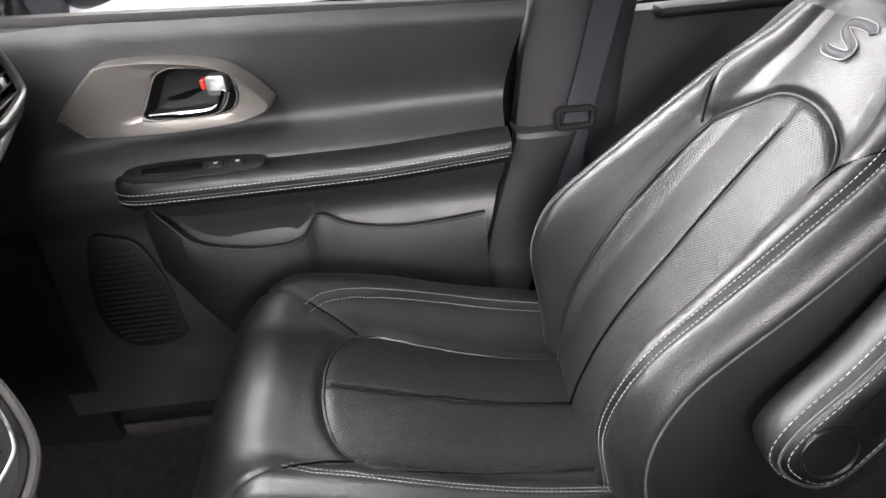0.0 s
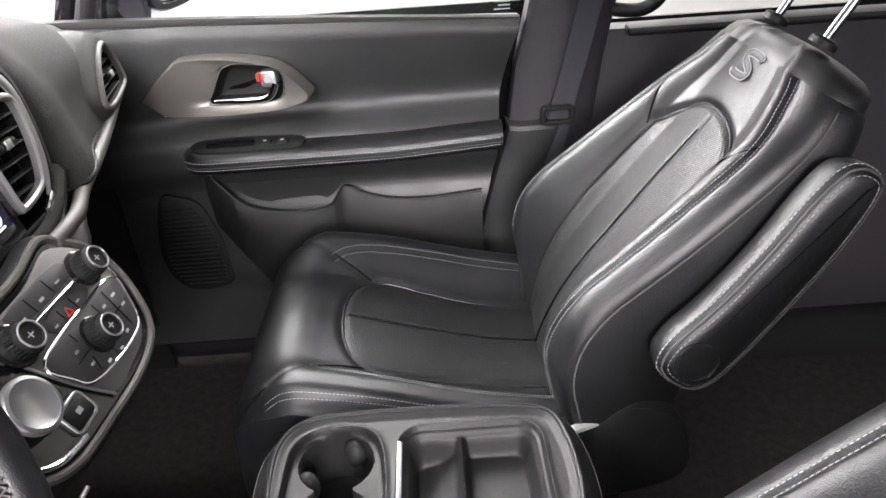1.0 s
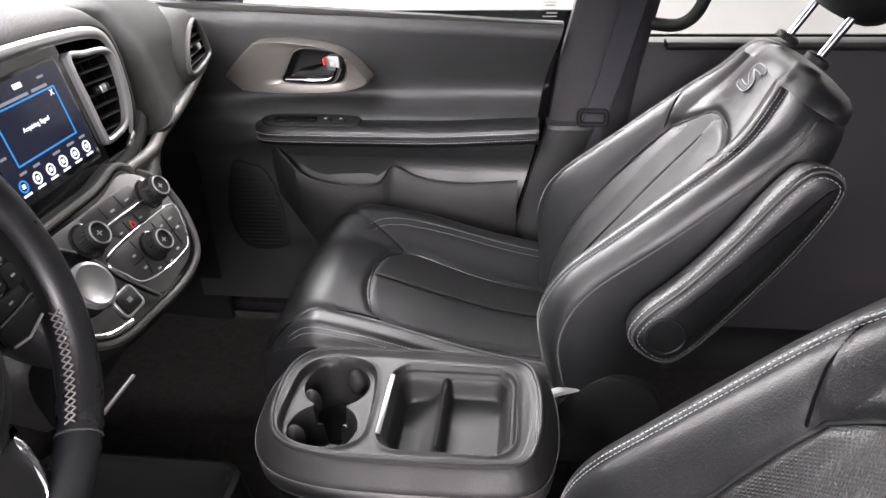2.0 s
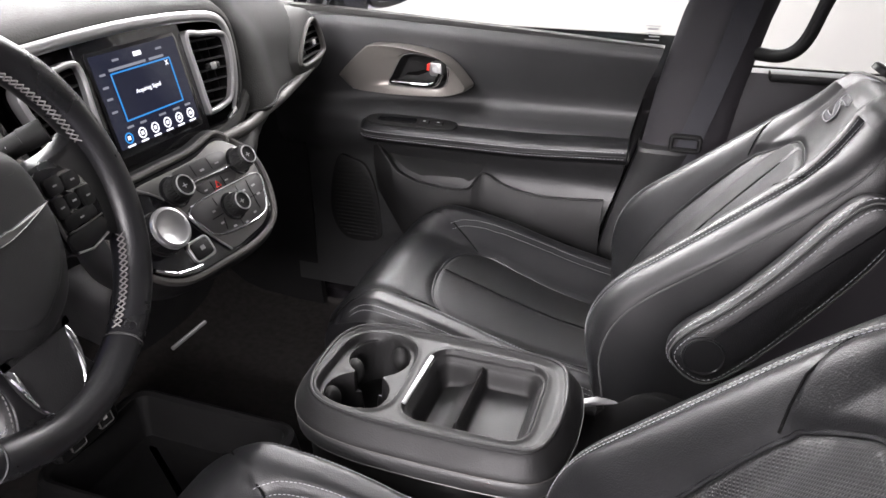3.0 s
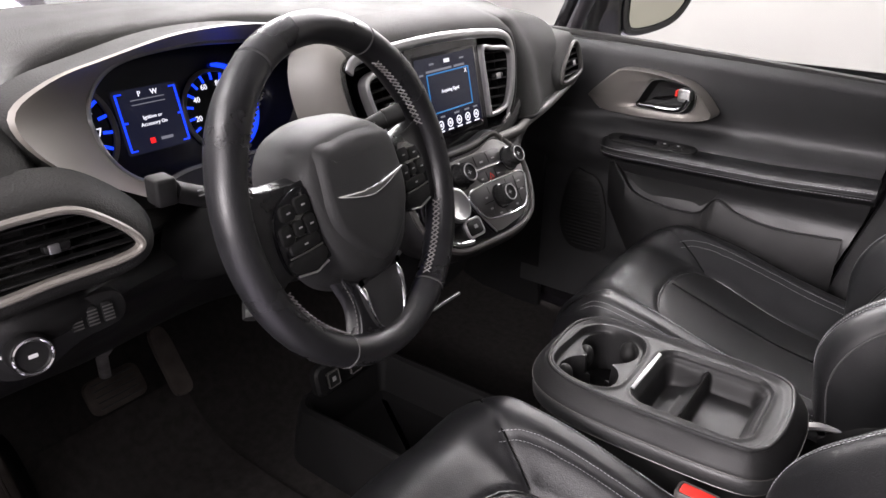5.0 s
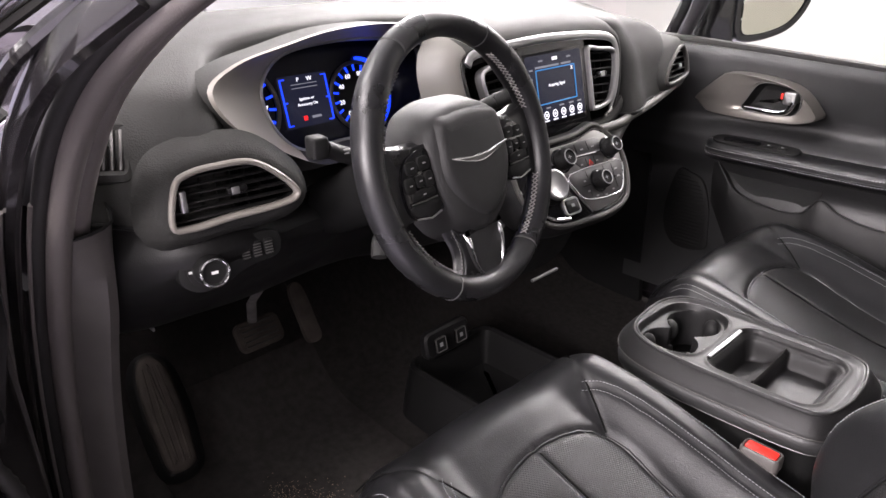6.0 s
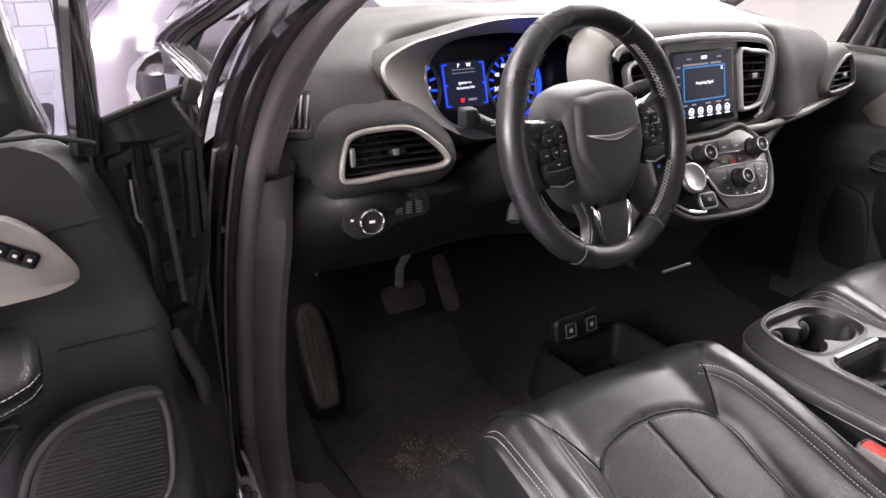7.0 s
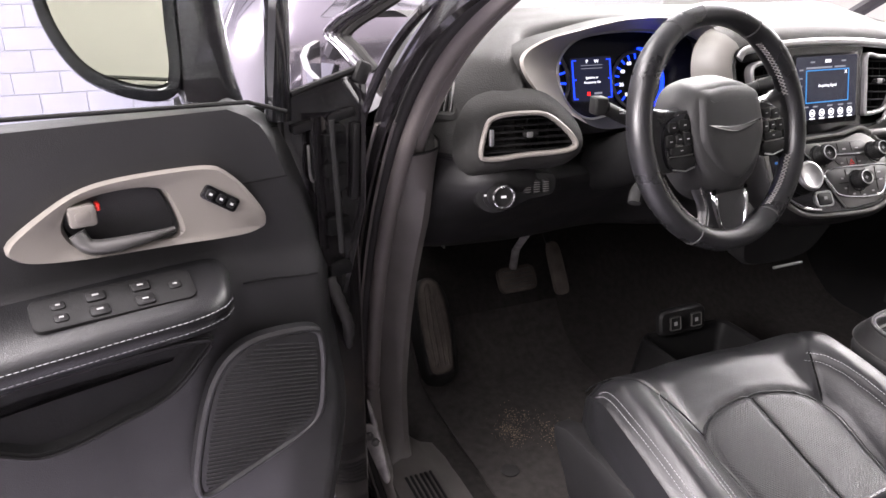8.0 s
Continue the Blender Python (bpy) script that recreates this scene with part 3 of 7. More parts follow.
rows = [[Vector((x, y, 1.385 - 0.11 * (abs(y) / 0.8) ** 4 - 0.06 * sstep(0.2, -0.25, x) - 0.05 * sstep(1.7, 2.15, x))) for y in [-0.82 + 1.64 * j / 24 for j in range(25)]] for x in (-0.16, 0.0, 0.3, 1.0, 1.7, 2.0, 2.15)]
part("roof_skin", shell(rows, (0, 0, -0.012)), PAINT, body, "gloss black roof")
for g in (1, -1):
    rows = [[Vector((x, g * (0.935 + 0.03 * math.sin((z + 0.2) * 2.4)), z)) for x in (0.80 if g < 0 else 0.37, 1.4, 2.13)] for z in (-0.22, 0.0, 0.25, 0.5, 0.74)]
    part("rear_side_skin", shell(rows, (0, g * 0.01, 0)), PAINT, body, "gloss black rear side")
    for wx in (-1.50, 1.62):
        axle = Matrix.Translation((wx, g * 0.86, GROUND + 0.335)) @ pose(0, 0, 0, 90, 0, 0)
        tyre = part("wheel", lathe([(0.21, -0.10), (0.31, -0.10), (0.335, -0.07), (0.335, 0.07), (0.31, 0.10), (0.21, 0.10)], axle, 40), RUBBER, body, "black tyre")
        part("wheel_rim", lathe([(0.21, -0.085), (0.20, 0.085), (0.05, 0.09)], axle, 24), SATIN, tyre)
part("tail", block((0.05, 1.84, 1.45), Matrix.Translation((2.16, 0, 0.52)), 0.02), PAINT, body, "gloss black tailgate")
rows = [[Vector((x, -y, z)) for y, z in ((0.845, 0.84 + 0.10 * (x + 1.02)), (0.875, 0.70), (0.93, 0.50), (0.955, 0.25), (0.95, -0.1))] for x in (-1.02, -0.9, -0.80)]
part("wing_rear_edge", grid(rows), PAINT, body)
# bright frame of the front quarter light, ahead of the door opening
quarter_line = [(-0.625, -0.866, 0.880), (-0.645, -0.888, 0.912), (-0.664, -0.908, 0.938), (-0.650, -0.892, 0.962), (-0.615, -0.858, 0.990), (-0.555, -0.815, 1.030), (-0.46, -0.765, 1.085)]
for off, mat, r in ((0.0, PEARL, 0.0045), (0.009, SATIN, 0.004), (0.018, PEARL, 0.0045), (0.026, GUN, 0.004), (0.040, RUBBER, 0.010)):
    part("quarter_light_frame", tube(spline([(x, y + off, z - off * 0.15) for x, y, z in quarter_line], 6), r, 8), mat, body, "bright quarter window frame" if mat is SATIN else "")
# seat belt on the passenger pillar
bt = thing("seat_belt", "black seat belt hanging on the passenger centre pillar", "seat belt")
web = spline([(0.47, 0.765, 1.08), (0.44, 0.782, 0.90), (0.395, 0.786, 0.70), (0.365, 0.784, 0.58), (0.34, 0.79, 0.40)], 8)
part("webbing", shell([[p + Vector((-0.024, 0, 0)), p + Vector((0.024, 0.006, 0))] for p in web], (0, 0.0025, 0)), BELT, bt, "black woven webbing")
m = Matrix(((1, 0, 0, 0.362), (0, 0, -1, 0.778), (0, 1, 0, 0.604), (0, 0, 0, 1)))
part("latch_plate", frame_ring(rounded(0.068, 0.040, 0.012), 0.010, 0.008, m, 0.003), PLASTIC, bt, "black latch plate")
part("belt_guide", tube(spline([(0.43, 0.775, 1.06), (0.46, 0.755, 1.075), (0.50, 0.765, 1.06)], 6), 0.012, 8), PLASTIC, bt)
grab = thing("grab_handle", "black curved grab handle on the pillar beside the rear window", "grab handle")
part("handle_bar", tube(spline([(0.47, 0.80, 0.795), (0.515, 0.77, 0.80), (0.545, 0.755, 0.83), (0.565, 0.75, 0.90), (0.59, 0.745, 1.00), (0.60, 0.775, 1.06)], 8), 0.013, 10), PLASTIC, grab)


# ---- seats ----
CUSHION = [(-0.178, 0.20), (-0.203, 0.27), (-0.217, 0.335), (-0.208, 0.385), (-0.177, 0.420), (-0.126, 0.434), (-0.065, 0.414),
           (0.03, 0.384), (0.13, 0.352), (0.22, 0.333), (0.30, 0.325), (0.36, 0.33)]
C_INSERT = [(0.345, 0.105), (0.20, 0.112), (0.08, 0.122), (0.01, 0.128), (-0.030, 0.112), (-0.052, 0.070), (-0.060, 0.0)]
C_INSERT = C_INSERT + [(x, -v) for x, v in C_INSERT[-2::-1]]
B_PROFILE = [(0.258, 0.235), (0.266, 0.300), (0.278, 0.355), (0.304, 0.420), (0.340, 0.482), (0.388, 0.546), (0.445, 0.622), (0.510, 0.703), (0.552, 0.762), (0.580, 0.812)]
B_INSERT = [(0.0, 0.096), (0.16, 0.118), (0.29, 0.124), (0.40, 0.126), (0.480, 0.121), (0.500, 0.114), (0.532, 0.082), (0.550, 0.046), (0.556, 0.0)]
# half widths of the backrest: to the stitched ridge of the side wing, and to the seam round its flank
B_RIDGE = [(0, 0.150), (0.10, 0.168), (0.19, 0.180), (0.235, 0.190), (0.29, 0.194), (0.35, 0.190), (0.45, 0.182), (0.555, 0.166), (0.62, 0.135), (0.66, 0.118), (0.70, 0.105)]
B_WIDTH = [(0, 0.232), (0.10, 0.244), (0.19, 0.246), (0.29, 0.236), (0.35, 0.228), (0.45, 0.222), (0.555, 0.206), (0.62, 0.192), (0.66, 0.178), (0.70, 0.162)]
B_WING = [(0, 0.0), (0.10, 0.002), (0.15, 0.012), (0.19, 0.034), (0.235, 0.064), (0.29, 0.080), (0.35, 0.076), (0.45, 0.046), (0.555, 0.018), (0.64, 0.004), (0.72, 0.0)]
B_INSERT = B_INSERT + [(s, -v) for s, v in B_INSERT[-2::-1]]


def cushion_row(k):
    """Half width and how far the side wing stands up, along the cushion's profile (0 front foot to 1 back)."""
    return interp(k, [(0, 0.185), (0.25, 0.206), (0.36, 0.224), (0.45, 0.242), (0.75, 0.255), (1, 0.245)]), interp(k, [(0, 0.0), (0.34, 0.002), (0.42, 0.012), (0.5, 0.032), (0.62, 0.048), (0.8, 0.050), (1, 0.036)])


def cushion_at(prof, k, q, seams):
    """A point of the cushion: k along its profile, q across from -1.35 to 1.35 (past 1 down the side)."""
    p = prof(k)
    w, wing = cushion_row(k)
    a = abs(q)
    side = min(a, 1.0)
    v = w * (side if a <= 1 else 1.0 + 0.012 * math.sin(min(a - 1, 0.2) / 0.2 * math.pi / 2) - 0.10 * max(a - 1.15, 0))
    z = wing * sstep(0.48, 0.80, side) - (0.022 + 0.012 * sstep(0.3, 0.5, k)) * sstep(0.84, 1.0, side) ** 2
    if a > 1:
        z -= 0.34 * (a - 1)
    crown = 0.006 * (1 - min(side / 0.45, 1) ** 2)
    x, h = p.x, p.z + z + crown
    v = v if q > 0 else -v
    if a <= 1.02 and k > 0.3:
        for line, depth, wide in seams:
            d = dist_line((x, v), line)
            if d < 3 * wide:
                h -= depth * math.exp(-(d / wide) ** 2)
    return Vector((x, v, h))


def back_v(s, q):
    """How far across the backrest q lies (q: 0 the middle, 0.8 the ridge of the wing, 1 the flank seam)."""
    r, w, a = interp(s, B_RIDGE), interp(s, B_WIDTH), abs(q)
    v = r * a / 0.8 if a <= 0.8 else r + (w - r) * math.sin((min(a, 1) - 0.8) / 0.2 * math.pi / 2)
    return v if q > 0 else -v


def back_q(s, v):
    r, w, a = interp(s, B_RIDGE), interp(s, B_WIDTH), abs(v)
    q = 0.8 * a / r if a <= r else 0.8 + 0.2 * math.asin(min((a - r) / (w - r), 1)) / (math.pi / 2)
    return q if v > 0 else -q


def back_at(prof, s, q, seams, length):
    """A point of the backrest: s metres up it, q round it from -2 to 2 (0 middle of the front, 1 flank seam, 2 middle of the back)."""
    p = prof(min(max(s / length, 0), 1))
    e = prof(min(s / length + 0.02, 1)) - prof(max(s / length - 0.02, 0))
    e = Vector((e.x, 0, e.z)).normalized()
    n = Vector((-e.z, 0, e.x))
    w, wing = interp(s, B_WIDTH), interp(s, B_WING)
    deep = interp(s, [(0, 0.12), (0.2, 0.135), (0.45, 0.11), (0.68, 0.075)])
    a = abs(q)
    drop = 0.034
    if a <= 1:
        v = abs(back_v(s, q))
        f, t = min(a / 0.8, 1), max(a - 0.8, 0) / 0.2
        h = wing * sstep(0.46, 1.0, f) + 0.006 * (1 - min(f / 0.5, 1) ** 2) + 0.010 * math.sin(math.pi * min(max((f - 0.66) / 0.34, 0), 1)) - drop * (1 - math.cos(t * math.pi / 2))
    elif a <= 1.5:
        t = (a - 1) / 0.5
        v, h = w * (1 + 0.03 * math.sin(math.pi * t) - 0.08 * t * t), (wing - drop) * (1 - t) - deep * t
    else:
        t = (a - 1.5) / 0.5
        v, h = w * 0.92 * (1 - t), -deep - 0.025 * math.sin(t * math.pi / 2)
    v = v if q > 0 else -v
    if a <= 1:
        for line, depth, wide in seams:
            d = dist_line((s, v), line)
            if d < 3 * wide:
                h -= depth * math.exp(-(d / wide) ** 2)
    return Vector((p.x, 0, p.z)) + n * h + Vector((0, v, 0))


def nearest(p, line):
    best, at = 9.0, None
    for (ax, ay), (bx, by) in zip(line, line[1:]):
        dx, dy = bx - ax, by - ay
        t = min(max(((p[0] - ax) * dx + (p[1] - ay) * dy) / (dx * dx + dy * dy + 1e-12), 0), 1)
        d = math.hypot(p[0] - ax - t * dx, p[1] - ay - t * dy)
        if d < best:
            best, at = d, (ax + t * dx, ay + t * dy)
    return at, best


def snap_flat(p, line, reach, depth, wide):
    """Moves a point of a skin onto a seam line that runs close by."""
    at, d = nearest((p.x, p.y), line)
    if d < reach:
        p.z += depth * (math.exp(-(d / wide) ** 2) - 1)
        p.x, p.y = at


def split_grid(rows, inner, pick):
    """The faces of a skin whose middle is picked (or not)."""
    bm = bmesh.new()
    made = {}
    for i in range(len(rows) - 1):
        for j in range(len(rows[0]) - 1):
            if pick(i, j) != inner:
                continue
            vs = []
            for a, b in ((i, j), (i + 1, j), (i + 1, j + 1), (i, j + 1)):
                if (a, b) not in made:
                    made[a, b] = bm.verts.new(rows[a][b])
                vs.append(made[a, b])
            bm.faces.new(vs)
    return bm


def seat(name, label, y0, out, armrest, upright=0.0, back=0.0, across=0.0):
    """A bucket seat. out: +1 where its door side is +y, -1 where it is -y."""
    ob = thing(name, label, "car seat", "front seats")
    place = lambda p: Vector((p.x, y0 + out * p.y, p.z))  # noqa: E731
    # cushion
    ways = spline([(x, 0, z) for x, z in CUSHION], 16)
    prof = lambda k: ways[min(int(k * (len(ways) - 1)), len(ways) - 2)].lerp(ways[min(int(k * (len(ways) - 1)) + 1, len(ways) - 1)], k * (len(ways) - 1) % 1)  # noqa: E731
    ins = flat2(C_INSERT, 6)
    diag = [[(-0.020, g * 0.124), (-0.085, g * 0.160), (-0.155, g * 0.205), (-0.19, g * 0.235)] for g in (1, -1)]
    wings = [flat2([(-0.088, g * 0.152), (-0.060, g * 0.170), (0.0, g * 0.180), (0.10, g * 0.186), (0.22, g * 0.184), (0.33, g * 0.18)], 5) for g in (1, -1)]
    seams = [(ins, 0.006, 0.006), ([(-0.06, 0), (0.36, 0)], 0.003, 0.004)] + [(d, 0.003, 0.004) for d in diag] + [(d, 0.0025, 0.005) for d in wings]
    nu, nv = 160, 170
    ks = [i / nu for i in range(nu + 1)]
    qs = [-1.35 + 2.7 * j / nv for j in range(nv + 1)]
    flat_rows = [[cushion_at(prof, k, q, seams) for q in qs] for k in ks]
    for i, k in enumerate(ks):      # small creases and unevenness of the hide
        for j, q in enumerate(qs):
            p = flat_rows[i][j]
            p.z += 0.0012 * noise.noise(Vector((p.x * 14 + out, p.y * 14, 3))) + 0.0005 * noise.noise(Vector((p.x * 60, p.y * 25, out * 5)))
    for i, k in enumerate(ks):
        for j in range(len(qs)):
            if k > 0.36:
                snap_flat(flat_rows[i][j], ins, 0.0024, 0.006, 0.006)
    pick = lambda i, j: ks[i] > 0.40 and inside((sum(flat_rows[a][b].x for a in (i, i + 1) for b in (j, j + 1)) / 4, sum(flat_rows[a][b].y for a in (i, i + 1) for b in (j, j + 1)) / 4), ins)  # noqa: E731
    rows = [[place(p) for p in r] for r in flat_rows]
    uvf = lambda c: (c.x + c.z * 0.2, c.y)  # noqa: E731
    part("cushion", split_grid(rows, False, pick), LEATHER, ob, "smooth black leather cushion with raised side wings")
    part("cushion_insert", split_grid(rows, True, pick), PERF, ob, "perforated black leather centre", uv=uvf)

    def on_cushion(line, lift=0.0008):
        got = []
        for x, v in line:
            k = min(ks, key=lambda kk: abs(prof(kk).x - x) + (9 if kk < 0.36 else 0))
            w = cushion_row(k)[0]
            got.append(place(cushion_at(prof, k, max(min(v / w, 1.0), -1.0), []) + Vector((x - prof(k).x, 0, lift))))
        return spline(got, 2)
    piping = []
    for x, v in ins[:-1]:
        k = min(ks, key=lambda kk: abs(prof(kk).x - x) + (9 if kk < 0.36 else 0))
        piping.append(place(cushion_at(prof, k, max(min(v / cushion_row(k)[0], 1.0), -1.0), seams) + Vector((x - prof(k).x, 0, 0.0006))))
    part("insert_seam", tube(piping, 0.0026, 6), LEATHER, ob)
    shift = lambda line, by: [tuple(q) for q in inset_open(line, by)]  # noqa: E731
    lines = [on_cushion(shift(w, s * 0.006)) for w in wings for s in (1, -1)] + [on_cushion([(x, g * interp(x, [(-0.15, 0.228), (-0.05, 0.234), (0.1, 0.236), (0.33, 0.232)]) + o) for x in [-0.15 + 0.02 * i for i in range(24)]]) for g in (1, -1) for o in (0.0, 0.005)]
    for line2 in diag + [[(-0.05 + 0.02 * i, 0.0) for i in range(19)]]:
        part("seam", tube(on_cushion(line2, 0.0), 0.0014, 6), SEAM, ob)
    part("cushion_stitching", stitches(lines, 0.0038, 0.0018, 0.0005), THREAD, ob, "double rows of pale grey stitching")
    # plinth under the cushion
    part("seat_base", block((0.42, 0.40, 0.17), Matrix.Translation((0.08, y0, 0.165)), 0.02, 3), MATTE, ob, "black plastic seat base")
    skirt = [(-0.19, 0.335), (0.33, 0.31), (0.36, 0.20), (0.20, 0.165), (-0.10, 0.17), (-0.185, 0.24)]
    m = Matrix(((1, 0, 0, 0), (0, 0, out, y0 + out * 0.225), (0, 1, 0, 0), (0, 0, 0, 1)))
    part("side_valance", pillow(flat2(skirt, 4, True), 0.035, m, 0.012), PLASTIC, ob, "grained plastic side cover")
    for g in (1, -1):
        part("seat_rail", block((0.62, 0.045, 0.06), Matrix.Translation((0.12, y0 + g * 0.19, 0.055)), 0.006), MATTE, ob)
    # backrest
    y0 += across
    ca, sa = math.cos(upright), math.sin(upright)
    bways = spline([(0.26 + back + (x - 0.26) * ca - (z - 0.30) * sa, 0, 0.30 + (x - 0.26) * sa + (z - 0.30) * ca) for x, z in B_PROFILE], 16)
    length = sum((b - a).length for a, b in zip(bways, bways[1:]))
    bprof = lambda k: bways[min(int(k * (len(bways) - 1)), len(bways) - 2)].lerp(bways[min(int(k * (len(bways) - 1)) + 1, len(bways) - 1)], k * (len(bways) - 1) % 1)  # noqa: E731
    bins = flat2(B_INSERT, 6)
    yoke = [[(0.484, g * 0.121), (0.518, g * 0.142), (0.556, g * 0.165)] for g in (1, -1)]
    edge = [[(s, g * interp(s, B_RIDGE)) for s in [0.034 * i for i in range(1, 21)]] for g in (1, -1)]
    bseams = [(bins, 0.007, 0.006), ([(0.0, 0), (0.548, 0)], 0.003, 0.004)] + [(d, 0.002, 0.004) for d in yoke] + [(d, 0.004, 0.004) for d in edge]
    ss = [length * i / 180 for i in range(181)]
    bq = [-1.0 + i / 80 for i in range(161)]
    round_q = [1.0 + i / 14 for i in range(1, 15)] + [-2.0 + i / 14 for i in range(1, 14)]
    front = []
    for s in ss:
        row = []
        for q in bq:
            near, d = nearest((s, back_v(s, q)), bins)
            if d < 0.0026 and abs(q) < 0.75:
                row.append(back_at(bprof, near[0], back_q(*near), bseams, length))
            else:
                row.append(back_at(bprof, s, q, bseams, length))
        front.append(row)
    for i in range(len(ss)):
        for p in front[i]:
            p.x -= 0.0013 * noise.noise(Vector((p.z * 13, p.y * 13, 7 + out)))
    bpick = lambda i, j: inside(((ss[i] + ss[i + 1]) / 2, sum(front[a][b].y for a in (i, i + 1) for b in (j, j + 1)) / 4), bins)  # noqa: E731
    rows = [[place(p) for p in r] for r in front]
    part("backrest", split_grid(rows, False, bpick), LEATHER, ob, "black leather backrest with raised side wings")
    part("backrest_insert", split_grid(rows, True, bpick), PERF, ob, "perforated black leather centre", uv=lambda c: (c.z * 1.2, c.y))
    piping = [place(back_at(bprof, s, back_q(s, v), bseams, length)) + Vector((-0.0008, 0, 0.0004)) for s, v in bins[:-1]]
    part("insert_seam", tube(piping, 0.0026, 6), LEATHER, ob)
    wrap = [[place(back_at(bprof, s, q, [], length)) for q in [1.0] + round_q + [-1.0]] for s in ss[::3]]
    part("backrest_cover", grid(wrap), LEATHER, ob)
    # rounded top
    ring = [place(back_at(bprof, length, q, [], length)) for q in bq[::5] + round_q]
    mid = sum(ring, Vector()) / len(ring)
    d = Vector((0.62, 0, 0.78))
    crown = [ring] + [[mid + (p - mid) * f + d * h for p in ring] for f, h in ((0.985, 0.010), (0.93, 0.022), (0.80, 0.031), (0.55, 0.037), (0.25, 0.040))]
    part("backrest_top", grid(crown, close_v=True, caps=True), LEATHER, ob)

    def on_back(line, lift=0.0012):
        got = []
        for s, v in line:
            p = back_at(bprof, s, back_q(s, v), [], length)
            got.append(place(p + Vector((-0.8, 0, 0.58)) * lift))
        return spline(got, 2)
    for line2 in yoke + [[(0.02 + 0.02 * i, 0.0) for i in range(26)]]:
        part("seam", tube(on_back(line2, 0.0), 0.0014, 6), SEAM, ob)
    lines = [on_back(shift(e, sgn * 0.0045)) for e in edge for sgn in (1, -1)]
    part("backrest_stitching", stitches(lines, 0.0038, 0.0018, 0.0005), THREAD, ob, "double rows of pale grey stitching")
    second = [[place(back_at(bprof, s, g * 1.0, [], length)) + Vector((-0.0008, 0, 0.0006)) for s in ss[6:176:3]] for g in (1, -1)]
    for line2 in second:
        part("wing_seam", tube(line2, 0.0016, 6), DARK_THREAD, ob)
    # stitched emblem letter on the upper backrest
    at = place(back_at(bprof, 0.637, 0.0, [], length))
    e = (bprof(0.92) - bprof(0.82)).normalized()
    m = Matrix(((0, e.x, -e.z, at.x), (-1, 0, 0, at.y), (0, e.z, e.x, at.z), (0, 0, 0, 1)))
    m = m @ Matrix.Translation((0, 0, 0.001))
    ess = spline([(0.026, 0.012, 0), (0.022, 0.017, 0), (0.004, 0.018, 0), (-0.014, 0.016, 0), (-0.017, 0.010, 0), (-0.010, 0.004, 0), (0.008, -0.003, 0), (0.015, -0.009, 0), (0.010, -0.016, 0), (-0.006, -0.018, 0), (-0.024, -0.017, 0), (-0.028, -0.012, 0)], 5)
    part("emblem", tube([m @ p for p in ess], 0.0045, 8, flat=0.25, up=m.col[2].xyz), BELT, ob, "embroidered grey letter S with a pale outline")
    edges = [[m @ (p + sgn * 0.0055 * Vector((-(b - a).y, (b - a).x, 0)).normalized() + Vector((0, 0, 0.001))) for a, p, b in zip(ess, ess[1:], ess[2:])] for sgn in (1, -1)]
    bm = bmesh.new()
    for line in edges:
        tube(line, 0.0008, 5, bm=bm)
    part("emblem_outline", bm, THREAD, ob)
    # head restraint on two posts
    up = Vector((0.50, 0, 0.866))
    for g in (0.070, -0.070):
        foot = place(bways[-1] + Vector((0.044, g, 0.024)))
        part("headrest_post", tube([foot, foot + up * 0.10], 0.0062, 12), CHROME, ob, "chrome post")
        part("post_collar", lathe([(0.019, -0.004), (0.019, 0.004), (0.016, 0.007), (0.009, 0.008)], Matrix.Translation(foot + up * 0.004) @ up.to_track_quat("Z", "Y").to_matrix().to_4x4(), 20), PLASTIC, ob)
    c = place(bways[-1] + Vector((0.044, 0, 0.024))) + up * 0.150
    rows = []
    for i in range(17):
        a = math.pi * i / 16
        hgt, r = -0.085 * math.cos(a), math.sin(a) ** 0.55
        rows.append([c + up * hgt + Vector((0.866, 0, -0.5)) * (0.055 * r * math.copysign(abs(math.sin(b)) ** 0.75, math.sin(b))) + Vector((0, 0.135 * r * math.copysign(abs(math.cos(b)) ** 0.6, math.cos(b)), 0)) for b in (math.tau * j / 40 for j in range(40))])
    part("headrest", grid(rows, close_v=True, caps=True), LEATHER, ob, "black leather head restraint")
    # hinge cover at the foot of the backrest
    for g in (1, -1):
        m = Matrix(((1, 0, 0, 0), (0, 0, out * g, y0 + out * g * 0.222), (0, 1, 0, 0), (0, 0, 0, 1)))
        cover = flat2([(0.24, 0.24), (0.30, 0.36), (0.37, 0.40), (0.44, 0.36), (0.45, 0.26), (0.34, 0.22)], 5, True)
        part("recliner_cover", pillow(cover, 0.03, m, 0.010), PLASTIC, ob, "rounded plastic recliner cover")
    if armrest:
        a, b = Vector((0.418, 0, 0.512)), Vector((0.612, 0, 0.752))
        e = (b - a).normalized()
        n = Vector((-e.z, 0, e.x))
        e = (e + Vector((0, out * 0.10, 0))).normalized()
        w3 = Vector((0, -out, 0))
        w3 = (w3 - e * w3.dot(e)).normalized()
        prof2 = flat2([(-0.046, 0.0), (-0.036, 0.033), (0.0, 0.043), (0.07, 0.034), (0.15, 0.032), (0.235, 0.036), (0.282, 0.030), (0.300, 0.004), (0.290, -0.026), (0.22, -0.044), (0.10, -0.052), (0.0, -0.050), (-0.036, -0.034)], 6, True)
        yy = y0 - out * 0.226
        m = Matrix(((e.x, n.x, w3.x, a.x), (e.y, n.y, w3.y, yy), (e.z, n.z, w3.z, a.z), (0, 0, 0, 1)))
